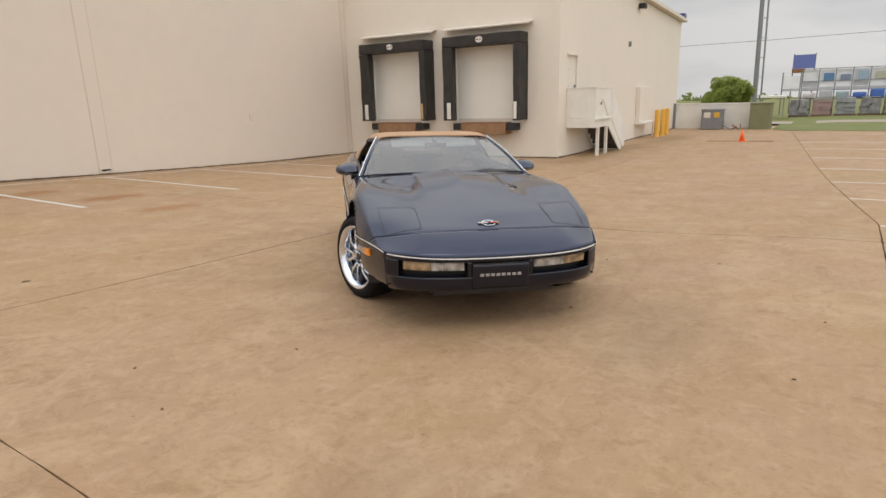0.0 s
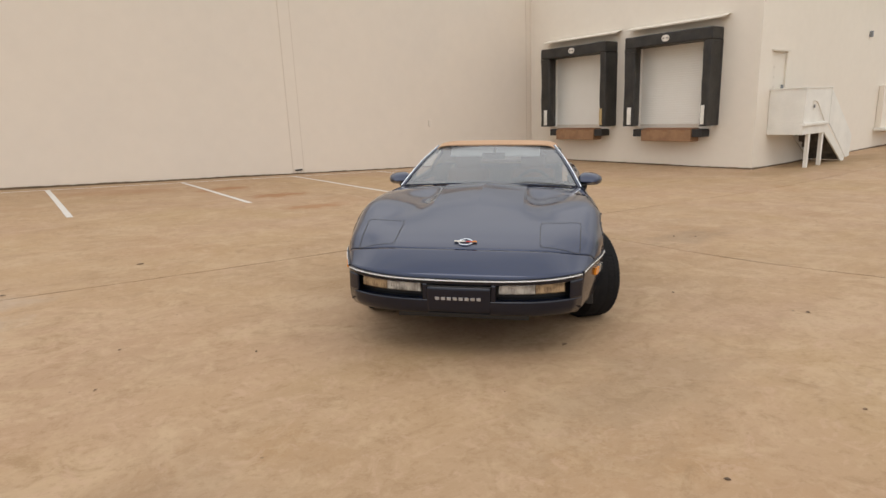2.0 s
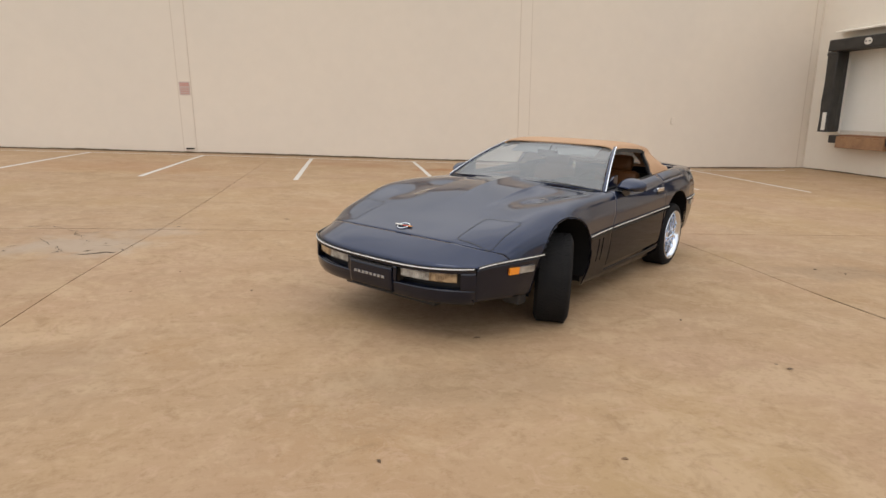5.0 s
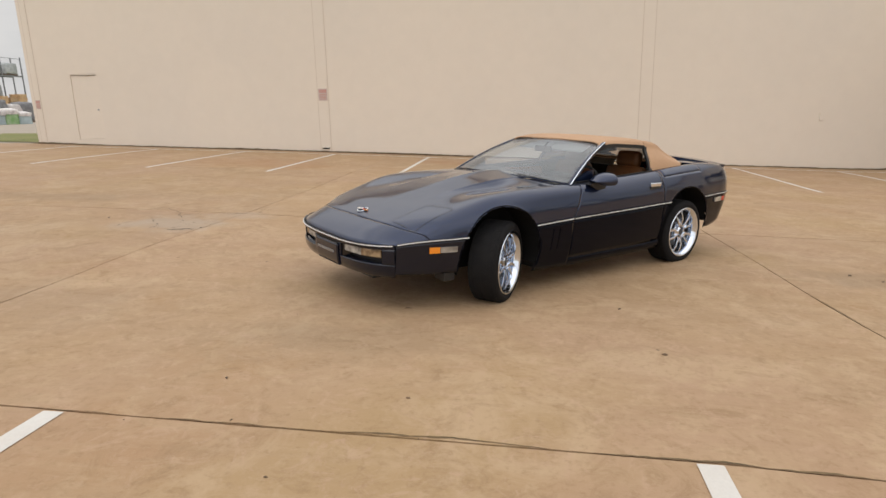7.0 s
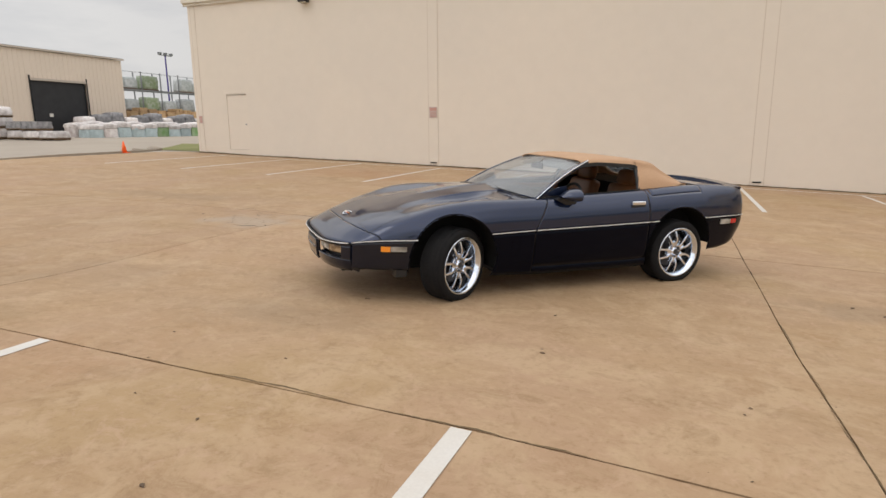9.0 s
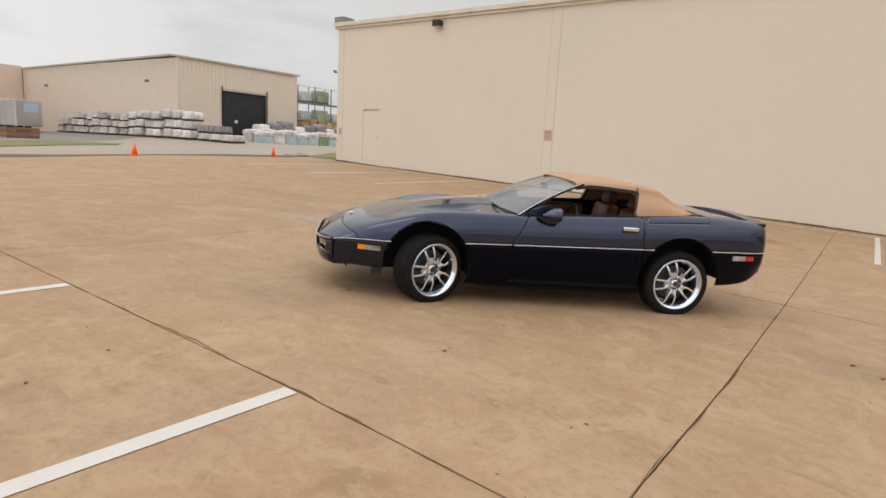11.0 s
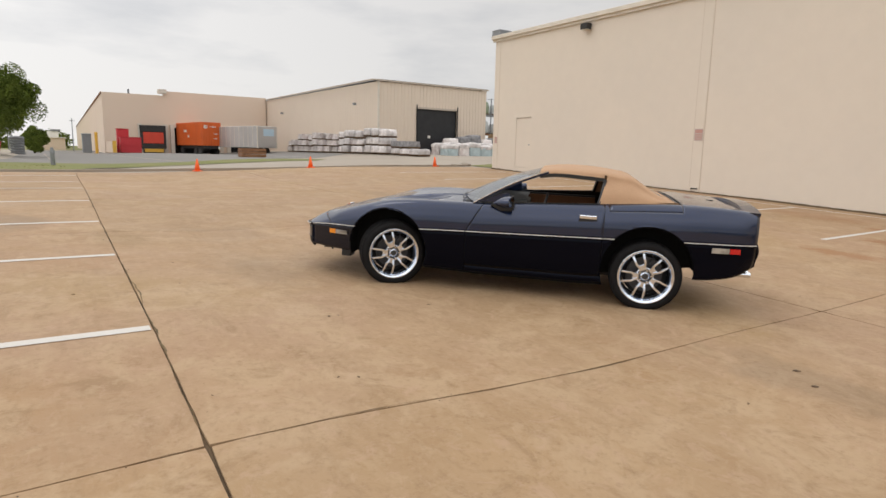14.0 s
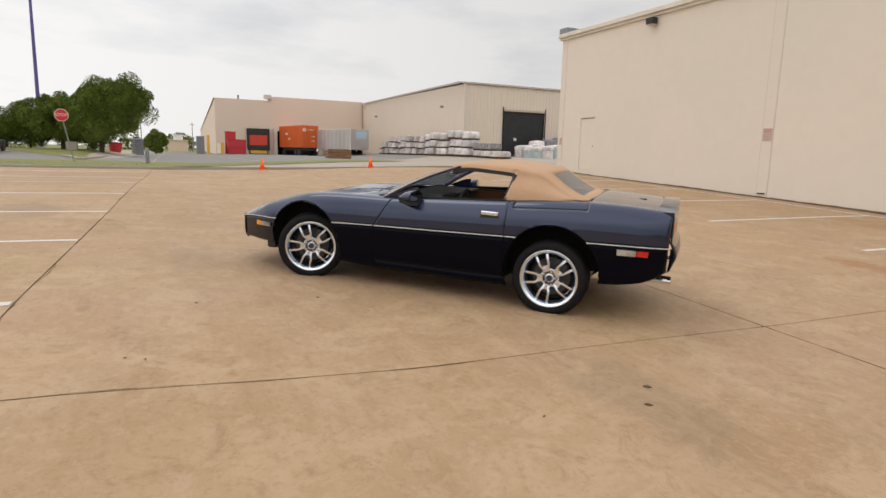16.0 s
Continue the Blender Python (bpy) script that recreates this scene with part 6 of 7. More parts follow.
for k in range(8):
    a = -0.136 + 0.0345 * k
    bumper_piece(a, a + 0.024, 0.455, 0.545, M_SILVER, 0.004, "letter_bar", back=-0.026, smooth=False)
bm = front_grid(-0.55, 0.55, -0.35, 0.02, back=0.18)
ob = part("air_dam", bm, M_TRIMBLACK, car)
solid(ob, 0.01)
for s in (-1, 1):
    part("air_deflector", box(2.93, 3.03, s * 0.74 - 0.06, s * 0.74 + 0.06, 0.235, 0.32, bevel=0.006), M_TRIMBLACK, car)

# belt strip: dark backing with a bright line, round the nose and along the sides
nose_line = [(NOSE + 0.012 - setback(NOSE, l), l, strip_h(l)) for l in span(-0.70, 0.70, 40)]
part("nose_strip", sweep([(x, y, z - 0.006) for x, y, z in nose_line], 0.006, 0.008), M_TRIMBLACK, car)
part("nose_strip", sweep([(x + 0.006, y, z - 0.004) for x, y, z in nose_line], 0.004, 0.0030), M_BRIGHT, car, "bright chrome line")


def strip_side(f0, f1, side):
    fs = span(f0, f1, max(4, int(abs(f1 - f0) / 0.06)))
    hs_ = [float(smooth_interp(min(3.565, f + setback(f, 0.78)), SECTIONS[:, 0], SECTIONS[:, 4])) for f in fs]
    line = [(f, side * (side_at(f, h) + 0.003), h) for f, h in zip(fs, hs_)]
    part("side_strip", sweep(line, 0.006, 0.008), M_TRIMBLACK, car)
    part("side_strip", sweep([(f, l + side * 0.005, h + 0.002) for f, l, h in line], 0.004, 0.0030), M_BRIGHT, car, "bright chrome line")


for side in (1, -1):
    for f0, f1 in ((3.39, 2.865), (2.18, 1.735), (1.715, 0.425), (0.415, 0.315), (-0.295, -0.935)):
        strip_side(f0, f1, side)


def lamp_patch(f0, f1, h0, h1, side, mat, name, label):
    bm = bmesh.new()
    fs = span(f0, f1, 5)
    a = [bm.verts.new((f, side * (side_at(f, h0) + 0.008), h0)) for f in fs]
    b = [bm.verts.new((f, side * (side_at(f, h1) + 0.008), h1)) for f in fs]
    for k in range(5):
        bm.faces.new((a[k], a[k + 1], b[k + 1], b[k]))
    ob = part(name, bm, mat, car, label)
    mod = ob.modifiers.new("thickness", "SOLIDIFY")
    mod.thickness, mod.offset = 0.014, 0.0


for side in (1, -1):
    lamp_patch(3.165, 3.09, 0.468, 0.512, side, M_AMBER, "side_marker", "amber side marker lens")
    lamp_patch(3.087, 2.955, 0.470, 0.512, side, M_CLEARLENS, "cornering_lamp", "clear cornering lamp")
    lamp_patch(-0.70, -0.79, 0.602, 0.648, side, M_REDLENS, "side_marker", "red rear side marker lens")
    lamp_patch(-0.545, -0.695, 0.600, 0.648, side, M_CLEARLENS, "cornering_lamp", "clear rear side lamp")
    for f in (1.98, 1.90):
        part("fender_gill", sweep([(f - 0.02 * t, side * (side_at(f, 0.37 + 0.18 * t) + 0.002), 0.37 + 0.18 * t) for t in (1, 0.5, 0)], 0.0025, 0.002, up=(1, 0, 0)), M_PAINT_SHADED, car)


# hidden headlamp covers: a dark gap line and the cover itself, on the hood
def cover_outline(corners, radius, n=6):
    """A closed line round four (f, l) corners with rounded turns."""
    pts = [Vector(q) for q in corners]
    out = []
    for k in range(4):
        a, b, d = pts[k - 1], pts[k], pts[(k + 1) % 4]
        p, q = b + (a - b).normalized() * radius, b + (d - b).normalized() * radius
        out += [p.lerp(b, t).lerp(b.lerp(q, t), t) for t in span(0, 1, n)]
        nxt = d + (b - d).normalized() * radius
        out += [q.lerp(nxt, t) for t in span(0, 1, 10)[1:-1]]
    return out


for s in (1, -1):
    corners = [(2.93, s * 0.455), (2.89, s * 0.715), (3.245, s * 0.695), (3.275, s * 0.455)]
    ring = cover_outline(corners, 0.035)
    bm = bmesh.new()
    centre = sum(ring, Vector((0, 0))) / len(ring)
    loops = [[bm.verts.new((p[0], p[1], top_h(p[0], p[1]) + 0.0022)) for p in (q + (centre - q).normalized() * o for q in ring)] for o in (-0.0022, 0.0022)]
    for k in range(len(ring)):
        m = (k + 1) % len(ring)
        bm.faces.new((loops[0][k], loops[0][m], loops[1][m], loops[1][k]))
    part("headlamp_gap", bm, M_TRIMBLACK, car, "thin dark gap round the hidden headlamp")

# badge on the hood
bf = 3.255
bm = lathe([(0.040, 0.0), (0.046, 0.0), (0.048, 0.004), (0.044, 0.006), (0.040, 0.004)], 28)
badge = part("badge", bm, M_CHROME, car, "round chrome hood badge", m=Matrix.Translation((bf, 0, top_h(bf, 0) + 0.002)) @ Matrix.Rotation(radians(14), 4, "Y") @ Matrix.Rotation(radians(90), 4, "X"))
for l0, l1, mat in ((-0.07, -0.005, M_SIGN), (0.002, 0.042, M_REDLENS), (0.044, 0.07, M_AMBER)):
    part("badge_wing", box(bf - 0.010, bf + 0.010, l0, l1, top_h(bf, 0) + 0.006, top_h(bf, 0) + 0.011), mat, car, "small coloured wing of the badge")

# rear face, lamps, spoiler, exhaust
def tail_grid(l0, l1, h0, h1, back=0.0, nl=20, nh=8):
    bm = bmesh.new()
    rows = []
    for a in span(l0, l1, nl):
        col = []
        for b in span(h0, h1, nh):
            bulge = 0.045 * math.exp(-(((b - 0.60) / 0.10) ** 2)) if b < 0.70 else -0.02 * (b - 0.70)
            bulge *= 1 - smoothstep(0.66, 0.79, abs(a))
            col.append(bm.verts.new((-0.992 + 0.07 * a * a - bulge + back, a, b)))
        rows.append(col)
    for i in range(nl):
        for j in range(nh):
            bm.faces.new((rows[i][j], rows[i + 1][j], rows[i + 1][j + 1], rows[i][j + 1]))
    return bm


ob = part("rear_fascia", tail_grid(-0.745, 0.745, 0.475, 0.675), M_PAINT_SHADED, car, smooth=True)
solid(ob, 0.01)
ob = part("tail_panel", tail_grid(-0.71, 0.71, 0.678, 0.955), M_PAINT, car, smooth=True)
solid(ob, 0.01)
for l in (-0.58, -0.36, 0.36, 0.58):
    f = -0.992 + 0.07 * l * l + 0.014
    part("tail_lamp", lathe([(0.0, -0.012), (0.07, -0.010), (0.078, 0.0), (0.08, 0.02)], 28), M_REDLENS, car, "round red tail lamp", m=Matrix.Translation((f, l, 0.815)) @ Matrix.Rotation(radians(-90), 4, "Z"))
line = [(-0.915 + 0.06 * l * l, l, 1.004 - 0.09 * l * l) for l in span(-0.725, 0.725, 24)]
part("spoiler", sweep(line, 0.07, 0.016), M_PAINT, car)
for l in (-0.56, -0.48, 0.48, 0.56):
    part("exhaust_tip", cyl((-0.70, l, 0.368), (-0.985, l, 0.362), 0.027, n=18), M_CHROME, car, "polished exhaust tip")
    part("exhaust_bore", cyl((-0.98, l, 0.362), (-0.987, l, 0.362), 0.023, n=18), M_DARK, car)
part("fuel_lid_emblem", cyl((-0.66, 0, top_h(-0.66, 0)), (-0.66, 0, top_h(-0.66, 0) + 0.004), 0.035, n=24), M_TRIMBLACK, car, "dark round fuel lid emblem")

# wheel wells and underside
M_WELL = material("dusty_black_liner", (0.010, 0.010, 0.010), 1.0, spec=0.1)
for cx, ch, R in ARCHES:
    for side in (1, -1):
        bm = bmesh.new()
        n = 28
        a, b = [], []
        for k in range(n + 1):
            t = radians(-14 + (190 if cx < 1 else 208) * k / n)
            p = (cx + (R + 0.004) * math.cos(t), ch + (R + 0.004) * math.sin(t))
            h = max(0.2, p[1])
            a.append(bm.verts.new((p[0], side * (side_at(p[0], min(h, 0.85)) - 0.012), p[1])))
            b.append(bm.verts.new((p[0], side * 0.64, p[1])))
        for k in range(n):
            bm.faces.new((a[k], a[k + 1], b[k + 1], b[k]))
        bm.faces.new(b)
        part("wheel_well", bm, M_WELL, car, smooth=False)
        lip = []
        for k in range(37):
            t = radians(4 + 172 * k / 36)
            f, h = cx + (R + 0.003) * math.cos(t), ch + (R + 0.003) * math.sin(t)
            lip.append((f, side * (side_at(f, h) - 0.004), h))
        part("arch_lip", tube(lip, 0.007, 8), M_PAINT_SHADED, car, "rolled arch edge in the darkened navy", smooth=True)
part("underbody", box(-0.25, 2.0, -0.42, 0.42, 0.20, 0.30), M_TRIMBLACK, car)
part("underbody", box(0.5, 2.05, -0.80, 0.80, 0.20, 0.28), M_TRIMBLACK, car)
part("front_crossmember", box(2.0, 3.4, -0.40, 0.40, 0.22, 0.45), M_TRIMBLACK, car)

# wheels
TYRE_R, RIM_R = 0.325, 0.250


M_DISC = material("dark_brake_steel", (0.07, 0.07, 0.075), 0.45, metal=0.6, vary=0.4, scale=20)


def wheel(name, m, width, turn):
    w = width / 2
    t = part(name, lathe([(RIM_R - 0.015, -w + 0.01), (RIM_R + 0.02, -w), (TYRE_R - 0.045, -w - 0.004), (TYRE_R - 0.012, -w + 0.012), (TYRE_R, -w + 0.035), (TYRE_R, w - 0.035), (TYRE_R - 0.012, w - 0.012), (TYRE_R - 0.045, w + 0.004), (RIM_R + 0.02, w), (RIM_R - 0.004, w - 0.012)], 72), M_TYRE, car, "black low-profile tyre", smooth=True, m=m)
    bm = bmesh.new()
    for k in range(72):
        ang = 2 * math.pi * k / 72
        for row, y in enumerate((-0.65, -0.25, 0.25, 0.65)):
            mm = Matrix.Rotation(ang + row * 0.03, 4, "Y") @ Matrix.Translation((TYRE_R + 0.001, y * w, 0)) @ Matrix.Rotation(radians(25 if row % 2 else -25), 4, "X")
            bmesh.ops.create_cube(bm, size=1, matrix=mm @ Matrix.Diagonal((0.004, w * 0.36, 0.021, 1)))
    tread = part("tread", bm, M_TYRE, t)
    part("rim", lathe([(RIM_R - 0.034, w - 0.060), (RIM_R - 0.033, w - 0.030), (RIM_R - 0.025, w - 0.024), (RIM_R - 0.022, w - 0.008), (RIM_R - 0.004, w + 0.002), (RIM_R + 0.003, w + 0.004), (RIM_R + 0.006, w - 0.001), (RIM_R + 0.006, w - 0.012)], 72), M_RIM, t, "polished rim lip", smooth=True)
    part("barrel", lathe([(RIM_R - 0.034, w - 0.060), (RIM_R - 0.042, w - 0.09), (RIM_R - 0.045, -w + 0.02)], 48), M_RIM, t, "alloy rim barrel", smooth=True)
    part("brake_disc", lathe([(0.04, w - 0.13), (0.165, w - 0.13), (0.165, w - 0.15), (0.04, w - 0.15)], 40), M_DISC, t, "dark steel brake disc")
    part("caliper", box(-0.055, 0.055, w - 0.155, w - 0.095, 0.095, 0.175, bevel=0.012), M_DISC, t, "dark brake caliper", m=Matrix.Rotation(radians(-40), 4, "Y"))
    part("wheel_back", lathe([(0.0, w - 0.17), (RIM_R - 0.05, w - 0.17)], 40), M_DARK, t)
    part("hub", lathe([(0.0, w - 0.040), (0.03, w - 0.038), (0.036, w - 0.044), (0.044, w - 0.060), (0.070, w - 0.060), (0.078, w - 0.052), (0.084, w - 0.060), (0.08, w - 0.10)], 40), M_RIM, t, smooth=True)
    part("centre_cap", lathe([(0.0, w - 0.033), (0.026, w - 0.034), (0.031, w - 0.042)], 24), M_DISC, t, "dark centre cap")
    part("lug_pocket", lathe([(0.044, w - 0.058), (0.070, w - 0.058)], 40), M_DISC, t, "dark recess round the wheel nuts")
    for k in range(5):
        ang = 2 * math.pi * k / 5 + turn
        for s in (-1, 1):
            # each tine of the fork leaves the web close to its twin, bends apart and runs out to the rim
            line = [(0.070, 0.020, 0.026), (0.096, 0.025, 0.033), (0.114, 0.034, 0.038), (0.130, 0.040, 0.040), (0.160, 0.042, 0.039), (0.192, 0.046, 0.033), (RIM_R - 0.026, 0.050, 0.022)]
            pts = [(r * math.cos(ang) - s * o * math.sin(ang), w - 0.068 + d, r * math.sin(ang) + s * o * math.cos(ang)) for r, o, d in line]
            bm = sweep(pts, 0.0098, 0.013, up=(0, 1, 0))
            bmesh.ops.bevel(bm, geom=list(bm.edges), offset=0.0034, segments=2, affect="EDGES")
            part("spoke", bm, M_RIM, t, "polished forked spoke")
        web = prism([(0.058, -0.036), (0.078, -0.030), (0.100, -0.032), (0.116, -0.040), (0.112, -0.016), (0.106, 0.0), (0.112, 0.016), (0.116, 0.040), (0.100, 0.032), (0.078, 0.030), (0.058, 0.036)], w - 0.062, w - 0.036)
        bmesh.ops.transform(web, matrix=Matrix(((1, 0, 0, 0), (0, 0, 1, 0), (0, -1, 0, 0), (0, 0, 0, 1))), verts=web.verts)
        bmesh.ops.bevel(web, geom=list(web.edges), offset=0.003, segments=2, affect="EDGES")
        part("spoke_web", web, M_RIM, t, m=Matrix.Rotation(-ang, 4, "Y"))
        a2 = ang + math.pi / 5
        part("lug_nut", cyl((0.057 * math.cos(a2), w - 0.060, 0.057 * math.sin(a2)), (0.057 * math.cos(a2), w - 0.038, 0.057 * math.sin(a2)), 0.0115, 0.009, n=6), M_CHROME, t)
    part("valve_stem", cyl(((RIM_R - 0.045) * math.cos(turn + 0.63), w - 0.06, (RIM_R - 0.045) * math.sin(turn + 0.63)), ((RIM_R - 0.05) * math.cos(turn + 0.63), w - 0.025, (RIM_R - 0.05) * math.sin(turn + 0.63)), 0.005, n=8), M_TRIMBLACK, t)
    return t


STEER = 27
for side in (1, -1):
    flip = Matrix.Rotation(math.pi, 4, "Z") if side < 0 else Matrix()
    wheel("rear_wheel", Matrix.Translation((0.0, side * 0.775, TYRE_R - 0.004)) @ flip, 0.25, radians(68))
    wheel("front_wheel", Matrix.Translation((2.49, side * 0.77, TYRE_R - 0.004)) @ Matrix.Rotation(radians(STEER), 4, "Z") @ flip, 0.24, radians(71))

# windscreen, pillars, header
WS_N = 20


def screen_point(u, v):
    """u from -1 to 1 across, v from 0 (base) to 1 (header)."""
    base = Vector((1.835 - 0.165 * abs(u) ** 2.2, 0.762 * u, 0.930 - 0.035 * u * u))
    top = Vector((1.045 - 0.06 * u * u, 0.548 * u, 1.232 - 0.008 * u * u))
    p = base.lerp(top, v)
    p.z += 0.022 * math.sin(math.pi * v)
    p.x += 0.01 * math.sin(math.pi * v)
    return p


bm = bmesh.new()
rows = [[bm.verts.new(screen_point(u, v)) for v in span(0, 1, WS_N)] for u in span(-1, 1, WS_N)]
for i in range(WS_N):
    for j in range(WS_N):
        bm.faces.new((rows[i][j], rows[i + 1][j], rows[i + 1][j + 1], rows[i][j + 1]))
ws = part("windscreen", bm, M_GLASS, car, "clear slightly tinted windscreen", smooth=True)
ws.visible_shadow = False
for s in (1, -1):
    line = [screen_point(s * 1.02, v) for v in span(-0.02, 1.0, 14)]
    part("screen_pillar", sweep([(p.x, p.y + s * 0.008, p.z - 0.008) for p in line], 0.015, 0.013), M_PAINT, car)
    part("pillar_trim", sweep([(p.x - 0.002, p.y + s * 0.020, p.z + 0.003) for p in line], 0.0042, 0.0036), M_CHROME, car, "bright pillar trim")
part("header_rail", sweep([screen_point(u, 1.0) + Vector((-0.01, 0, -0.004)) for u in span(-1.0, 1.0, 24)], 0.012, 0.011), M_TRIMBLACK, car)
part("screen_base_seal", sweep([screen_point(u, 0.0) + Vector((0.008, 0, -0.003)) for u in span(-1, 1, 24)], 0.006, 0.005), M_PAINT, car)
part("wiper_arm", sweep([(1.80, 0.66, 0.918), (1.825, 0.48, 0.930), (1.825, 0.28, 0.938)], 0.006, 0.004), M_TRIMBLACK, car)

# soft top
TOP_T = np.array([(1.06, 1.240), (0.90, 1.264), (0.68, 1.273), (0.45, 1.262), (0.30, 1.243), (0.18, 1.225), (0.08, 1.165), (0.0, 1.112), (-0.10, 1.052), (-0.20, 1.010), (-0.26, 0.995)])[::-1]


def top_line(f):
    return float(smooth_interp(f, TOP_T[:, 0], TOP_T[:, 1]))


def top_section(f, full):
    t = top_line(f)
    w = 0.565 + 0.05 * smoothstep(1.0, 0.4, f)
    e = t - (0.052 - 0.024 * smoothstep(0.6, 1.0, f)) * smoothstep(-0.25, 0.1, f) - 0.004
    pts = []
    if full:
        base_l, base_h = 0.765 - 0.15 * smoothstep(0.0, -0.26, f), 0.950 + 0.045 * smoothstep(0.42, -0.1, f)
        base_h = min(base_h, t - 0.004)
        e = max(e, base_h)
        w2 = w + (base_l - w) * smoothstep(0.15, -0.26, f) * 0.9
        pts = [(base_l, base_h), (base_l - 0.35 * (base_l - w2) + 0.01, base_h + 0.45 * (e - base_h)), (w2 + 0.012, base_h + 0.86 * (e - base_h))]
    else:
        w2 = w
        pts = [(w + 0.016, e - 0.020), (w + 0.014, e - 0.012), (w + 0.008, e - 0.004)]
    pts += [(w2 - 0.025, e + 0.50 * (t - e)), (w2 * 0.78, e + 0.86 * (t - e)), (w2 * 0.40, t - 0.002), (0, t)]
    return catmull(pts, 5)


def loft(fs, keep, slant=0.0, split=0.43):
    """The canvas from front to back; ahead of the split it is a roof strip, behind it reaches down the sides."""
    bm = bmesh.new()
    secs = []
    for f in fs:
        full = f < split
        sec = top_section(f, full)
        row = [(f + (slant * min(0.0, q[1] - 1.19) * -1 if full and f > 0.36 else 0), q[0], q[1]) for q in sec]
        secs.append(row + [(a, -b, c) for a, b, c in row[-2::-1]])
    m = len(secs[0])
    grid = [[bm.verts.new(p) for p in row] for row in secs]
    for i in range(len(fs) - 1):
        step = fs[i] > split > fs[i + 1]
        for j in range(m - 1):
            if step and (j < 14 or j >= m - 15):
                continue
            quad = (grid[i][j], grid[i + 1][j], grid[i + 1][j + 1], grid[i][j + 1])
            if keep(sum((v.co for v in quad), Vector()) / 4):
                bm.faces.new(quad)
    bmesh.ops.delete(bm, geom=[v for v in bm.verts if not v.link_faces], context="VERTS")
    return bm


def in_rear_window(c):
    return -0.155 < c.x < 0.10 and abs(c.y) < 0.43 - 0.25 * max(0, c.x)


fs = [1.06, 1.045, 1.0, 0.95, 0.9, 0.8, 0.7, 0.6, 0.5, 0.44, 0.42, 0.40, 0.36, 0.32, 0.27, 0.22, 0.17, 0.12, 0.08, 0.04, 0.0, -0.04, -0.08, -0.12, -0.16, -0.20, -0.24, -0.26]
soft_top = part("soft_top", loft(fs, lambda c: not in_rear_window(c), 0.26), M_CANVAS, car, "tan canvas soft top, raised", smooth=True)
solid(soft_top, 0.012)
part("rear_window", loft(fs, in_rear_window), M_VINYL, soft_top, "clear plastic rear window", smooth=True)
part("rear_hem", sweep([(-0.262 + 0.02 * abs(u), 0.605 * u, 0.997) for u in span(-1, 1, 20)], 0.01, 0.008), M_TRIMBLACK, soft_top)
for s in (1, -1):
    rail = [(f, s * (0.578 + 0.05 * smoothstep(1.0, 0.4, f)), top_line(f) - 0.085 + 0.016 * smoothstep(0.6, 1.0, f)) for f in span(1.06, 0.44, 10)]
    part("window_rail", sweep([Vector(p) for p in rail], 0.009, 0.017), M_TRIMBLACK, soft_top, "black side window rail")
    post = [(0.435, s * 0.632, 1.180), (0.438, s * 0.640, 1.14), (0.455, s * 0.70, 1.05), (0.478, s * 0.755, 0.945)]
    part("window_seal", sweep([Vector(p) for p in post], 0.014, 0.014), M_TRIMBLACK, soft_top)
    part("hem", sweep([(0.47 - 0.06 * k, s * (0.772 - 0.0012 * k * k), 0.948 + 0.0042 * k) for k in range(12)], 0.008, 0.006), M_TRIMBLACK, soft_top)
    part("belt_seal", sweep([(f, s * 0.762, top_h(f, 0.775) + 0.002) for f in span(1.55, 0.48, 14)], 0.012, 0.006), M_TRIMBLACK, car)

# mirrors and handles
M_MIRROR = material("mirror_glass", (0.30, 0.32, 0.34), 0.05, metal=1.0)
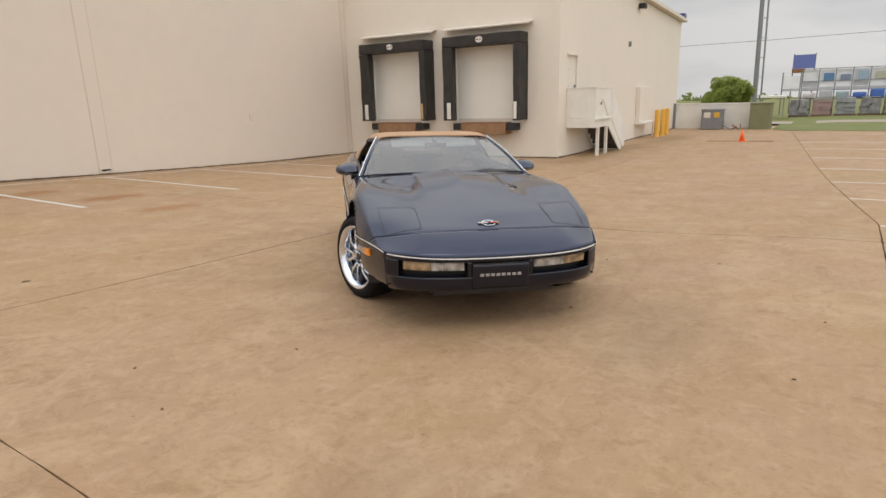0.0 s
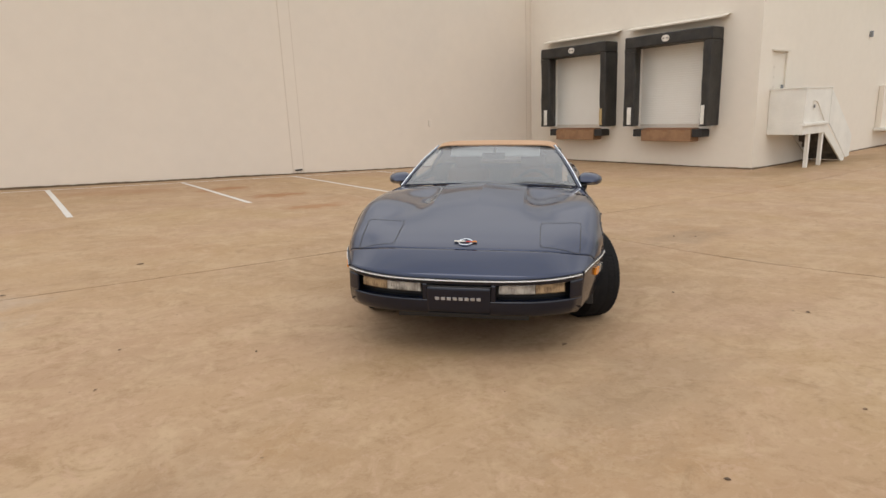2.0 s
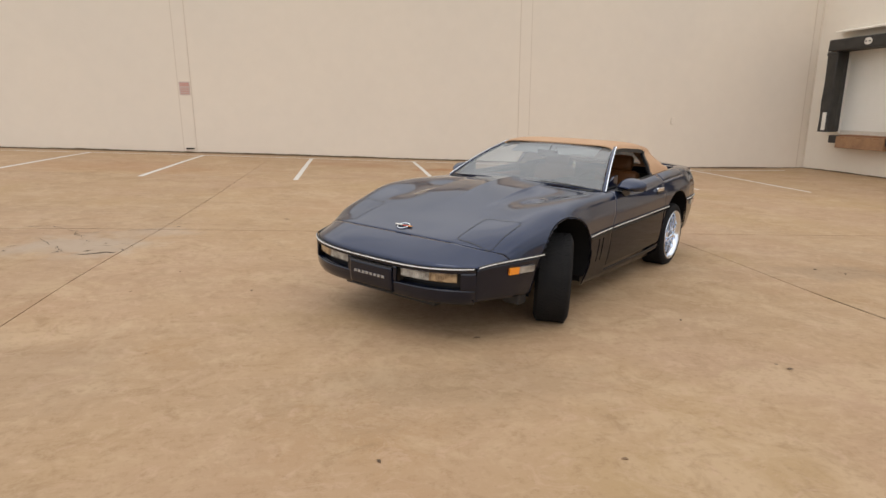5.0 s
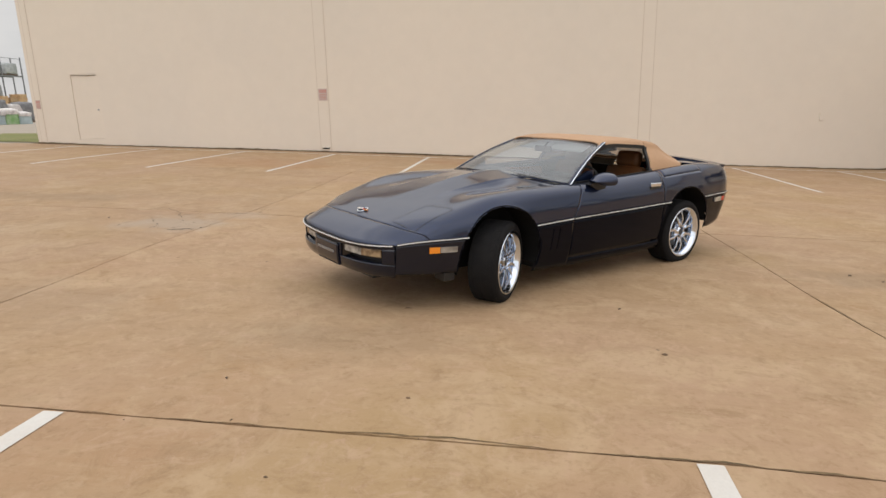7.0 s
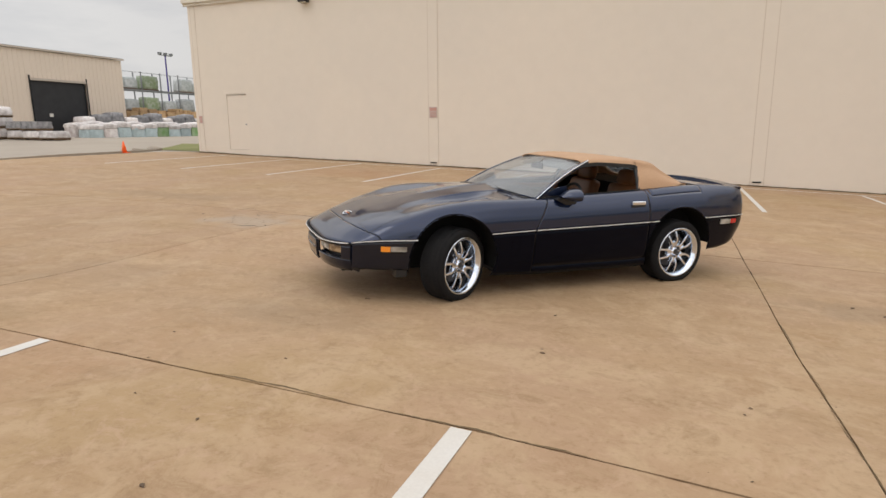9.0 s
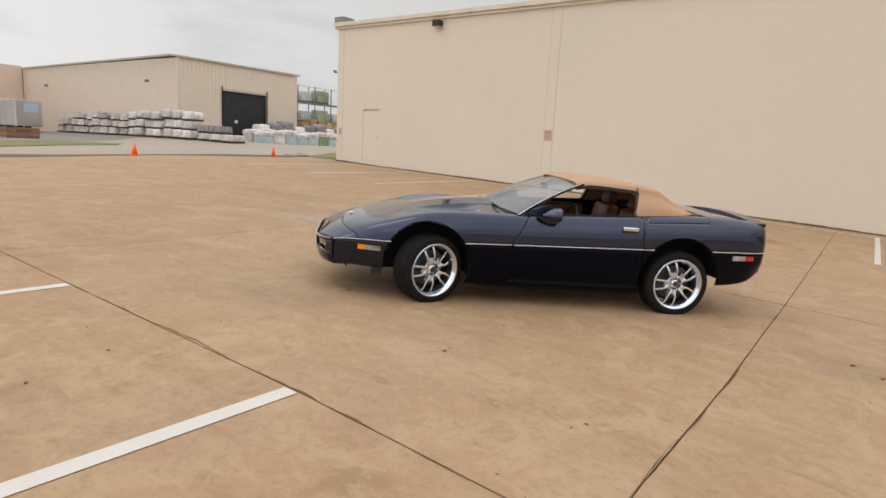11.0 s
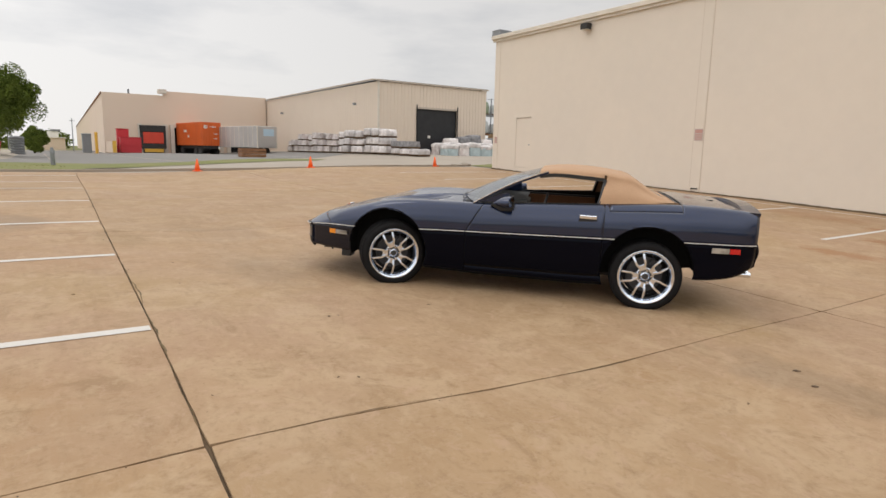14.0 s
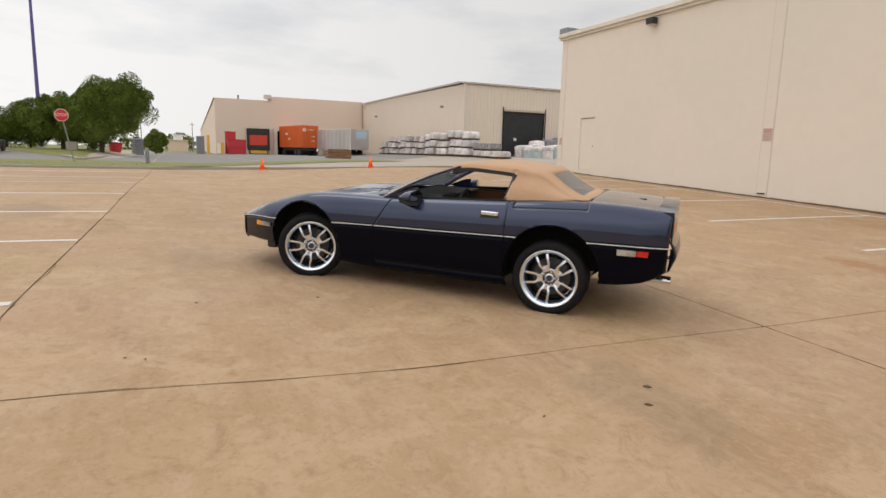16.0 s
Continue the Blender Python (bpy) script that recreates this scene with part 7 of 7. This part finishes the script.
for s in (1, -1):
    bm = bmesh.new()
    rings = []
    for k in range(9):
        # rings from the flat glass side to the rounded front; flat below, domed above, lower towards the outer end
        a = k / 8
        size = math.cos(0.5 * math.pi * a ** 1.5) if k < 8 else 0.12
        ring = []
        for q in range(24):
            c, d = math.cos(2 * math.pi * q / 24), math.sin(2 * math.pi * q / 24)
            y = 0.104 * math.copysign(abs(c) ** 0.75, c) * (0.45 + 0.55 * size)
            up = 0.078 - 0.024 * (y / 0.104 + 1) * 0.5
            z = (up if d > 0 else 0.046) * math.copysign(abs(d) ** 0.8, d) * size
            ring.append(bm.verts.new((-0.075 + 0.175 * a, s * (y - 0.02 * a), z - 0.010 * a)))
        rings.append(ring)
    for a, b in zip(rings, rings[1:]):
        for q in range(24):
            bm.faces.new((a[q], a[(q + 1) % 24], b[(q + 1) % 24], b[q]))
    bm.faces.new(rings[0]), bm.faces.new(rings[-1])
    mirror = part("door_mirror", bm, M_PAINT, car, "navy rounded door mirror on black foot", smooth=True, m=Matrix.Translation((1.365, s * 0.895, 0.920)) @ Matrix.Rotation(radians(-10 * s), 4, "Z"))
    mod = mirror.modifiers.new("edge", "BEVEL")
    mod.width, mod.segments, mod.limit_method = 0.006, 2, "ANGLE"
    bm = bmesh.new()
    bm.faces.new([bm.verts.new((-0.0765, v[0], v[1])) for v in ((-0.080 * s, -0.030), (0.080 * s, -0.030), (0.092 * s, 0.0), (0.070 * s, 0.030), (-0.070 * s, 0.044), (-0.092 * s, 0.010))])
    solid(part("mirror_glass", bm, M_MIRROR, mirror, "dark mirror glass"), 0.003)
    part("mirror_foot", upright_plate([(1.50, 0.885), (1.27, 0.925), (1.27, 0.865), (1.33, 0.800)], *sorted((s * 0.79, s * 0.865))), M_TRIMBLACK, car)
    part("mirror_sail", upright_plate([(1.62, 0.905), (1.33, 0.905), (1.33, 1.000), (1.40, 0.990)], *sorted((s * 0.735, s * 0.757))), M_PAINT, car)
    l = side_at(0.57, 0.83)
    handle = part("door_handle", box(0.49, 0.65, -0.012, 0.012, 0.822, 0.858, bevel=0.008), M_CHROME, car, "chrome door handle", m=Matrix.Translation((0, s * (l + 0.008), 0)))
    part("handle_recess", box(0.485, 0.655, -0.004, 0.004, 0.792, 0.821), M_TRIMBLACK, handle)

# cabin
part("cabin_floor", box(0.46, 1.7, -0.76, 0.76, 0.28, 0.32), M_CABIN, car)
part("cabin_back", box(-0.02, 0.02, -0.60, 0.60, 0.30, 0.93), M_CABIN, car)
for s in (1, -1):
    part("door_trim", box(0.45, 1.62, s * 0.745 - 0.02, s * 0.745 + 0.02, 0.32, 0.875), M_LEATHER, car, "tan leather door trim")
    part("door_cap", box(0.45, 1.60, s * 0.75 - 0.03, s * 0.75 + 0.02, 0.877, 0.895, bevel=0.004), M_CABIN, car)
bm = box(1.25, 1.75, -0.72, 0.72, 0.62, 0.87, bevel=0.05)
part("dashboard", bm, M_CABIN, car, "dark dashboard", smooth=True)
part("dash_top", box(1.22, 1.78, -0.71, 0.71, 0.872, 0.895, bevel=0.01), M_CABIN, car)
part("instrument_hood", box(1.15, 1.40, 0.18, 0.58, 0.80, 0.93, bevel=0.03), M_CABIN, car)
part("console", box(0.25, 1.4, -0.13, 0.13, 0.30, 0.60, bevel=0.03), M_LEATHER, car)
ring = [(1.02 + 0.10 * math.sin(2 * math.pi * k / 36) * -0.45, 0.38 + 0.18 * math.cos(2 * math.pi * k / 36), 0.80 + 0.18 * math.sin(2 * math.pi * k / 36)) for k in range(36)]
steer = part("steering_wheel", tube(ring, 0.014, 8, True), M_CABIN, car, smooth=True)
part("steering_hub", box(1.0, 1.06, 0.33, 0.43, 0.76, 0.85, bevel=0.02), M_CABIN, steer)
for a in (0, 180, 270):
    part("steering_spoke", sweep([(1.03, 0.38, 0.80), (1.02 - 0.045 * math.sin(radians(a)), 0.38 + 0.17 * math.cos(radians(a)), 0.80 + 0.17 * math.sin(radians(a)))], 0.012, 0.012), M_CABIN, steer)
part("steering_column", cyl((1.05, 0.38, 0.80), (1.35, 0.38, 0.72), 0.03), M_CABIN, car)
for y in (0.36, -0.36):
    seat = part("seat", box(0.40, 0.92, y - 0.24, y + 0.24, 0.34, 0.50, bevel=0.05), M_LEATHER, car, "saddle tan leather bucket seat", smooth=True)
    for s in (1, -1):
        part("seat_bolster", box(0.42, 0.90, y + s * 0.22 - 0.04, y + s * 0.23 + 0.04, 0.40, 0.57, bevel=0.03), M_LEATHER, seat, smooth=True)
    m = Matrix.Translation((0.42, y, 0.48)) @ Matrix.Rotation(radians(-14), 4, "Y")
    back = part("backrest", box(-0.07, 0.07, -0.23, 0.23, 0.0, 0.50, bevel=0.05), M_LEATHER, seat, smooth=True, m=m)
    part("headrest", box(-0.05, 0.06, -0.14, 0.14, 0.49, 0.66, bevel=0.045), M_LEATHER, back, smooth=True)
M_VISOR = material("visor_cloth", (0.86, 0.85, 0.82), 0.8)
part("inner_mirror", box(1.195, 1.215, -0.11, 0.11, 1.105, 1.165, bevel=0.01), M_TRIMBLACK, car)
part("mirror_stem", cyl((1.195, 0, 1.15), (1.135, 0, 1.197), 0.008), M_CABIN, car)
for s in (1, -1):
    part("sun_visor", box(-0.09, 0.09, -0.215, 0.215, -0.006, 0.006, bevel=0.004), M_VISOR, car, "pale sun visor", m=Matrix.Translation((1.06, s * 0.222, 1.167)) @ Matrix.Rotation(radians(24), 4, "Y"))


# the body swells by a few hundredths from the doors to the nose
def swell(x):
    return 1 + 0.035 * smoothstep(1.7, 2.6, x)


warped = set()
for ob in car.children_recursive:
    if ob.type != "MESH" or (ob.parent is not car and ob.parent.parent is not car):
        continue
    plain = ob.matrix_basis == Matrix()
    if ob.parent is car and not plain:
        ob.location.y *= swell(ob.location.x)
    elif plain and ob.parent.matrix_basis == car.matrix_basis or plain and ob.parent.matrix_basis == Matrix():
        if ob.data.name not in warped:
            warped.add(ob.data.name)
            for v in ob.data.vertices:
                v.co.y *= swell(v.co.x)


# ---- parking lines ----
def parking_line(x, y0, y1, w=0.10, lean=0.0):
    bm = bmesh.new()
    ys = span(y0, y1, 10)
    rows = [[bm.verts.new((xx + lean * (y - y1), y, ground_z(xx + lean * (y - y1), y) + 0.004)) for y in ys] for xx in (x - w / 2, x + w / 2)]
    for j in range(10):
        bm.faces.new((rows[0][j], rows[1][j], rows[1][j + 1], rows[0][j + 1]))
    return tagged(part("parking_line", bm, M_LINE), "worn white painted parking line on tan concrete", "parking line", "parking lines", "structure")


for x in (-9.75, -6.7, -3.67, -0.65, 2.4, 5.42, 8.58, 11.55, 14.5):
    parking_line(x, 10.85, 16.2)
for k in range(-4, 11):
    x = 5.95 + 2.9 * (k - 3)
    y = joint_y(x, -0.25)
    parking_line(x, y - 5.4, y, 0.105, 0.0265)
bm = bmesh.new()
xs = span(-10.5, 18.0, 40)
rows = [[bm.verts.new((x, y, ground_z(x, y) + 0.004)) for x in xs] for y in (16.20, 16.30)]
for j in range(40):
    bm.faces.new((rows[0][j], rows[0][j + 1], rows[1][j + 1], rows[1][j]))
tagged(part("parking_line", bm, M_LINE), "worn white painted line along the wall", "parking line", "parking lines", "structure")

# ---- lot slabs ----
ragged = random.Random(11)


def slab_vert(bm, x, y0, y1, t):
    y = joint_y(x, y0) * (1 - t) + joint_y(x, y1) * t
    return bm.verts.new((x, y, ground_z(x, y)))


pavement = thing("pavement", pose(0, 0, 0), "tan weathered concrete parking lot in large slabs", "pavement", kind="structure")
sheet("joint_bed", span(-13.4, 38.4, 259), span(-23.1, 17.05, 200), M_JOINT, -0.012, "structure", "dark filler in the pavement joints", "", pavement)
for i in range(len(X_JOINTS) - 1):
    for j in range(len(Y_JOINTS) - 1):
        x0, x1, y0, y1 = X_JOINTS[i] + 0.0035, X_JOINTS[i + 1] - 0.0035, Y_JOINTS[j] + 0.0035, Y_JOINTS[j + 1] - 0.0035
        if X_JOINTS[i] >= 20 and y0 > 11 or (X_JOINTS[i] > 26 and y1 < -6):
            continue
        y0, y1 = y0 + (0.004 if Y_JOINTS[j] == 5.57 else 0), y1 - (0.004 if Y_JOINTS[j + 1] == 5.57 else 0)
        if Y_JOINTS[j] == -0.23:
            y0 += 0.0034
        if Y_JOINTS[j + 1] == -0.23:
            y1 -= 0.0034
        x0, x1 = x0 + (0.0015 if X_JOINTS[i] == 7.685 else 0), x1 - (0.0015 if X_JOINTS[i + 1] == 7.685 else 0)
        near = -5.5 < X_JOINTS[i] < 14 and -6 < Y_JOINTS[j] < 11
        n = 40 if near else 26
        xs, ys = span(x0, x1, n), span(y0, y1, n)
        bm = bmesh.new()
        grid = [[slab_vert(bm, x, y0, y1, b / n) for b in range(n + 1)] for x in xs]
        if near:
            for a in range(n + 1):
                for b in (0, n):
                    grid[a][b].co.y += ragged.uniform(-0.0025, 0.003) * (1 if b == 0 else -1)
                    grid[b][a].co.x += ragged.uniform(-0.002, 0.003) * (1 if b == 0 else -1)
            for a, b in ((0, 0), (0, n), (n, 0), (n, n)):
                grid[a][b].co.x += 0.006 * (1 if a == 0 else -1)
                grid[a][b].co.y += 0.006 * (1 if b == 0 else -1)
        for a in range(n):
            for b in range(n):
                bm.faces.new((grid[a][b], grid[a + 1][b], grid[a + 1][b + 1], grid[a][b + 1]))
        skirt = [e for e in bm.edges if e.is_boundary]
        down = bmesh.ops.extrude_edge_only(bm, edges=skirt)
        for v in down["geom"]:
            if isinstance(v, bmesh.types.BMVert):
                v.co.z -= 0.03
        part("slab", bm, M_CONCRETE, pavement)

# broken concrete at the corner of four slabs, cracks, fallen leaves and grit
M_CRACK = material("crack_dirt", (0.075, 0.055, 0.035), 0.95, vary=0.5, scale=9, tint=(0.14, 0.10, 0.06))


def crack(x0, y0, x1, y1, width, seed, wander=0.03, mat=None, name="crack", lift=0.003):
    """A wandering crack that opens and closes along its way."""
    rnd = random.Random(seed)
    n = max(6, int(math.hypot(x1 - x0, y1 - y0) / 0.03))
    d = Vector((x1 - x0, y1 - y0)).normalized()
    side = Vector((-d.y, d.x))
    bm = bmesh.new()
    last, off, w = None, 0.0, width * 0.5
    for k in range(n + 1):
        t = k / n
        off += rnd.uniform(-wander, wander)
        w = min(width, max(width * 0.12, w + rnd.uniform(-0.35, 0.35) * width))
        taper = math.sin(math.pi * min(1, max(0.02, t))) ** 0.5
        c = Vector((x0, y0)) + (Vector((x1, y1)) - Vector((x0, y0))) * t + side * off * math.sin(math.pi * t)
        p, q = c + side * w * taper * rnd.uniform(0.3, 0.7), c - side * w * taper * rnd.uniform(0.3, 0.7)
        pair = [bm.verts.new((v.x, v.y, ground_z(v.x, v.y) + lift)) for v in (p, q)]
        if last:
            bm.faces.new((last[0], last[1], pair[1], pair[0]))
        last = pair
    return part(name, bm, mat or M_CRACK, pavement)


# broken corner of a slab: a few long cracks that run together, short ones between them, and chipped pits
for k, c in enumerate(((-0.27, 5.68, 0.20, 5.60, 0.030), (0.20, 5.60, 0.62, 5.05, 0.016), (0.62, 5.05, 0.80, 4.62, 0.014), (0.36, 5.30, 0.78, 5.34, 0.012), (0.80, 4.62, 1.22, 4.74, 0.018), (0.86, 4.20, 1.26, 4.26, 0.042), (1.22, 4.74, 1.34, 4.28, 0.010), (0.10, 5.10, 0.52, 4.58, 0.008), (0.52, 4.58, 0.86, 4.20, 0.010), (1.20, 5.90, 1.52, 6.04, 0.036), (0.78, 5.34, 1.20, 5.46, 0.008))):
    crack(*c, 40 + k)
chip = random.Random(9)
for k in range(20):
    x, y = chip.uniform(-0.3, 1.3), chip.uniform(4.15, 5.75)
    a, size = chip.uniform(0, 3.14), chip.uniform(0.04, 0.13)
    crack(x, y, x + size * math.cos(a), y + size * math.sin(a), chip.uniform(0.012, 0.03), 90 + k, 0.012)

# dirt, crumbs and dry weeds caught in the joints, in patches of uneven width
M_WEED = material("joint_weeds", (0.19, 0.125, 0.06), 0.95, vary=1.0, scale=5, tint=(0.05, 0.038, 0.02), fine=0.4)
dirt = random.Random(31)
for x0, x1, fixed, most in ((-4.5, 13.5, -0.23, 0.022), (-1.0, 12.0, 5.57, 0.010)):
    x = x0
    while x < x1:
        length = dirt.uniform(0.25, 1.3)
        if dirt.random() < 0.72:
            crack(x, joint_y(x, fixed), x + length, joint_y(x + length, fixed), most * dirt.uniform(0.35, 1.0), dirt.randrange(9999), 0.006, M_WEED, "joint_dirt", 0.0022)
        x += length * dirt.uniform(0.8, 1.3)
for fixed, most in ((1.28, 0.011), (7.685, 0.012), (14.05, 0.010)):
    y = -3.5
    while y < 11:
        length = dirt.uniform(0.25, 1.3)
        if dirt.random() < 0.65:
            crack(fixed, y, fixed, y + length, most * dirt.uniform(0.35, 1.0), dirt.randrange(9999), 0.003, M_WEED, "joint_dirt", 0.0022)
        y += length * dirt.uniform(0.8, 1.4)

M_DEADLEAF = material("dead_leaf", (0.13, 0.08, 0.045), 0.8, vary=0.6, scale=30, tint=(0.16, 0.11, 0.06), per_object=0.4)


def dead_leaf(x, y, size, seed):
    """A small curled leaf lying on the concrete."""
    rnd = random.Random(seed)
    bm = bmesh.new()
    n = 7
    rows = []
    for k in range(n + 1):
        t = k / n
        w = size * 0.28 * math.sin(math.pi * min(0.98, max(0.02, t))) * rnd.uniform(0.8, 1.1)
        z = size * (0.04 + 0.08 * math.sin(math.pi * t) * rnd.uniform(0.6, 1.0))
        rows.append([bm.verts.new((size * (t - 0.5), s * w, z + abs(s) * size * 0.05)) for s in (-1, 0, 1)])
    for a, b in zip(rows, rows[1:]):
        for k in range(2):
            bm.faces.new((a[k], a[k + 1], b[k + 1], b[k]))
    low = min(v.co.z for v in bm.verts)
    for v in bm.verts:
        v.co.z -= low
    ob = part("dead_leaf", bm, M_DEADLEAF, m=pose(x, y, ground_z(x, y) + 0.0015, 0, 0, rnd.uniform(0, 360)), smooth=True)
    solid(ob, 0.0012)
    return tagged(ob, "small dry brown leaf on the concrete", "leaf", "fallen leaves on the lot")


LITTER = ((2.67, 6.38, 0.13), (1.44, 5.74, 0.10), (2.05, 3.51, 0.06), (1.84, 2.91, 0.05), (4.37, 1.76, 0.09), (4.66, 0.18, 0.05), (8.40, 3.54, 0.10), (5.97, 2.0, 0.06), (6.07, 1.0, 0.07), (4.95, -1.14, 0.07), (4.75, -0.64, 0.05), (7.26, 0.67, 0.05), (7.22, 0.56, 0.04), (3.66, 0.30, 0.05), (2.75, 2.93, 0.05), (4.24, -0.54, 0.035), (8.60, 3.36, 0.09), (8.52, 2.68, 0.05))
for k, (x, y, size) in enumerate(LITTER):
    dead_leaf(x, y, size * 0.55, 500 + k)
grit = random.Random(77)
bm = bmesh.new()
for k in range(90):
    x, y = grit.uniform(-4, 13), grit.uniform(-3.5, 13)
    if k % 3:
        x, y = (grit.gauss(7.7, 0.03), grit.uniform(-2, 10)) if k % 2 else (grit.uniform(-3, 12), grit.gauss(-0.2, 0.05))
    if 4.2 < x < 8 and 1.8 < y < 5.6:
        continue
    r = grit.uniform(0.002, 0.0042)
    bmesh.ops.create_icosphere(bm, subdivisions=1, radius=r, matrix=Matrix.Translation((x, y, ground_z(x, y) + r * 0.4)) @ Matrix.Rotation(grit.uniform(0, 3), 4, "Z") @ Matrix.Diagonal((grit.uniform(1, 2.4), 1, 0.6, 1)))
tagged(part("grit", bm, M_CRACK), "scattered dark grit and crumbs on the concrete", "grit", kind="stuff")
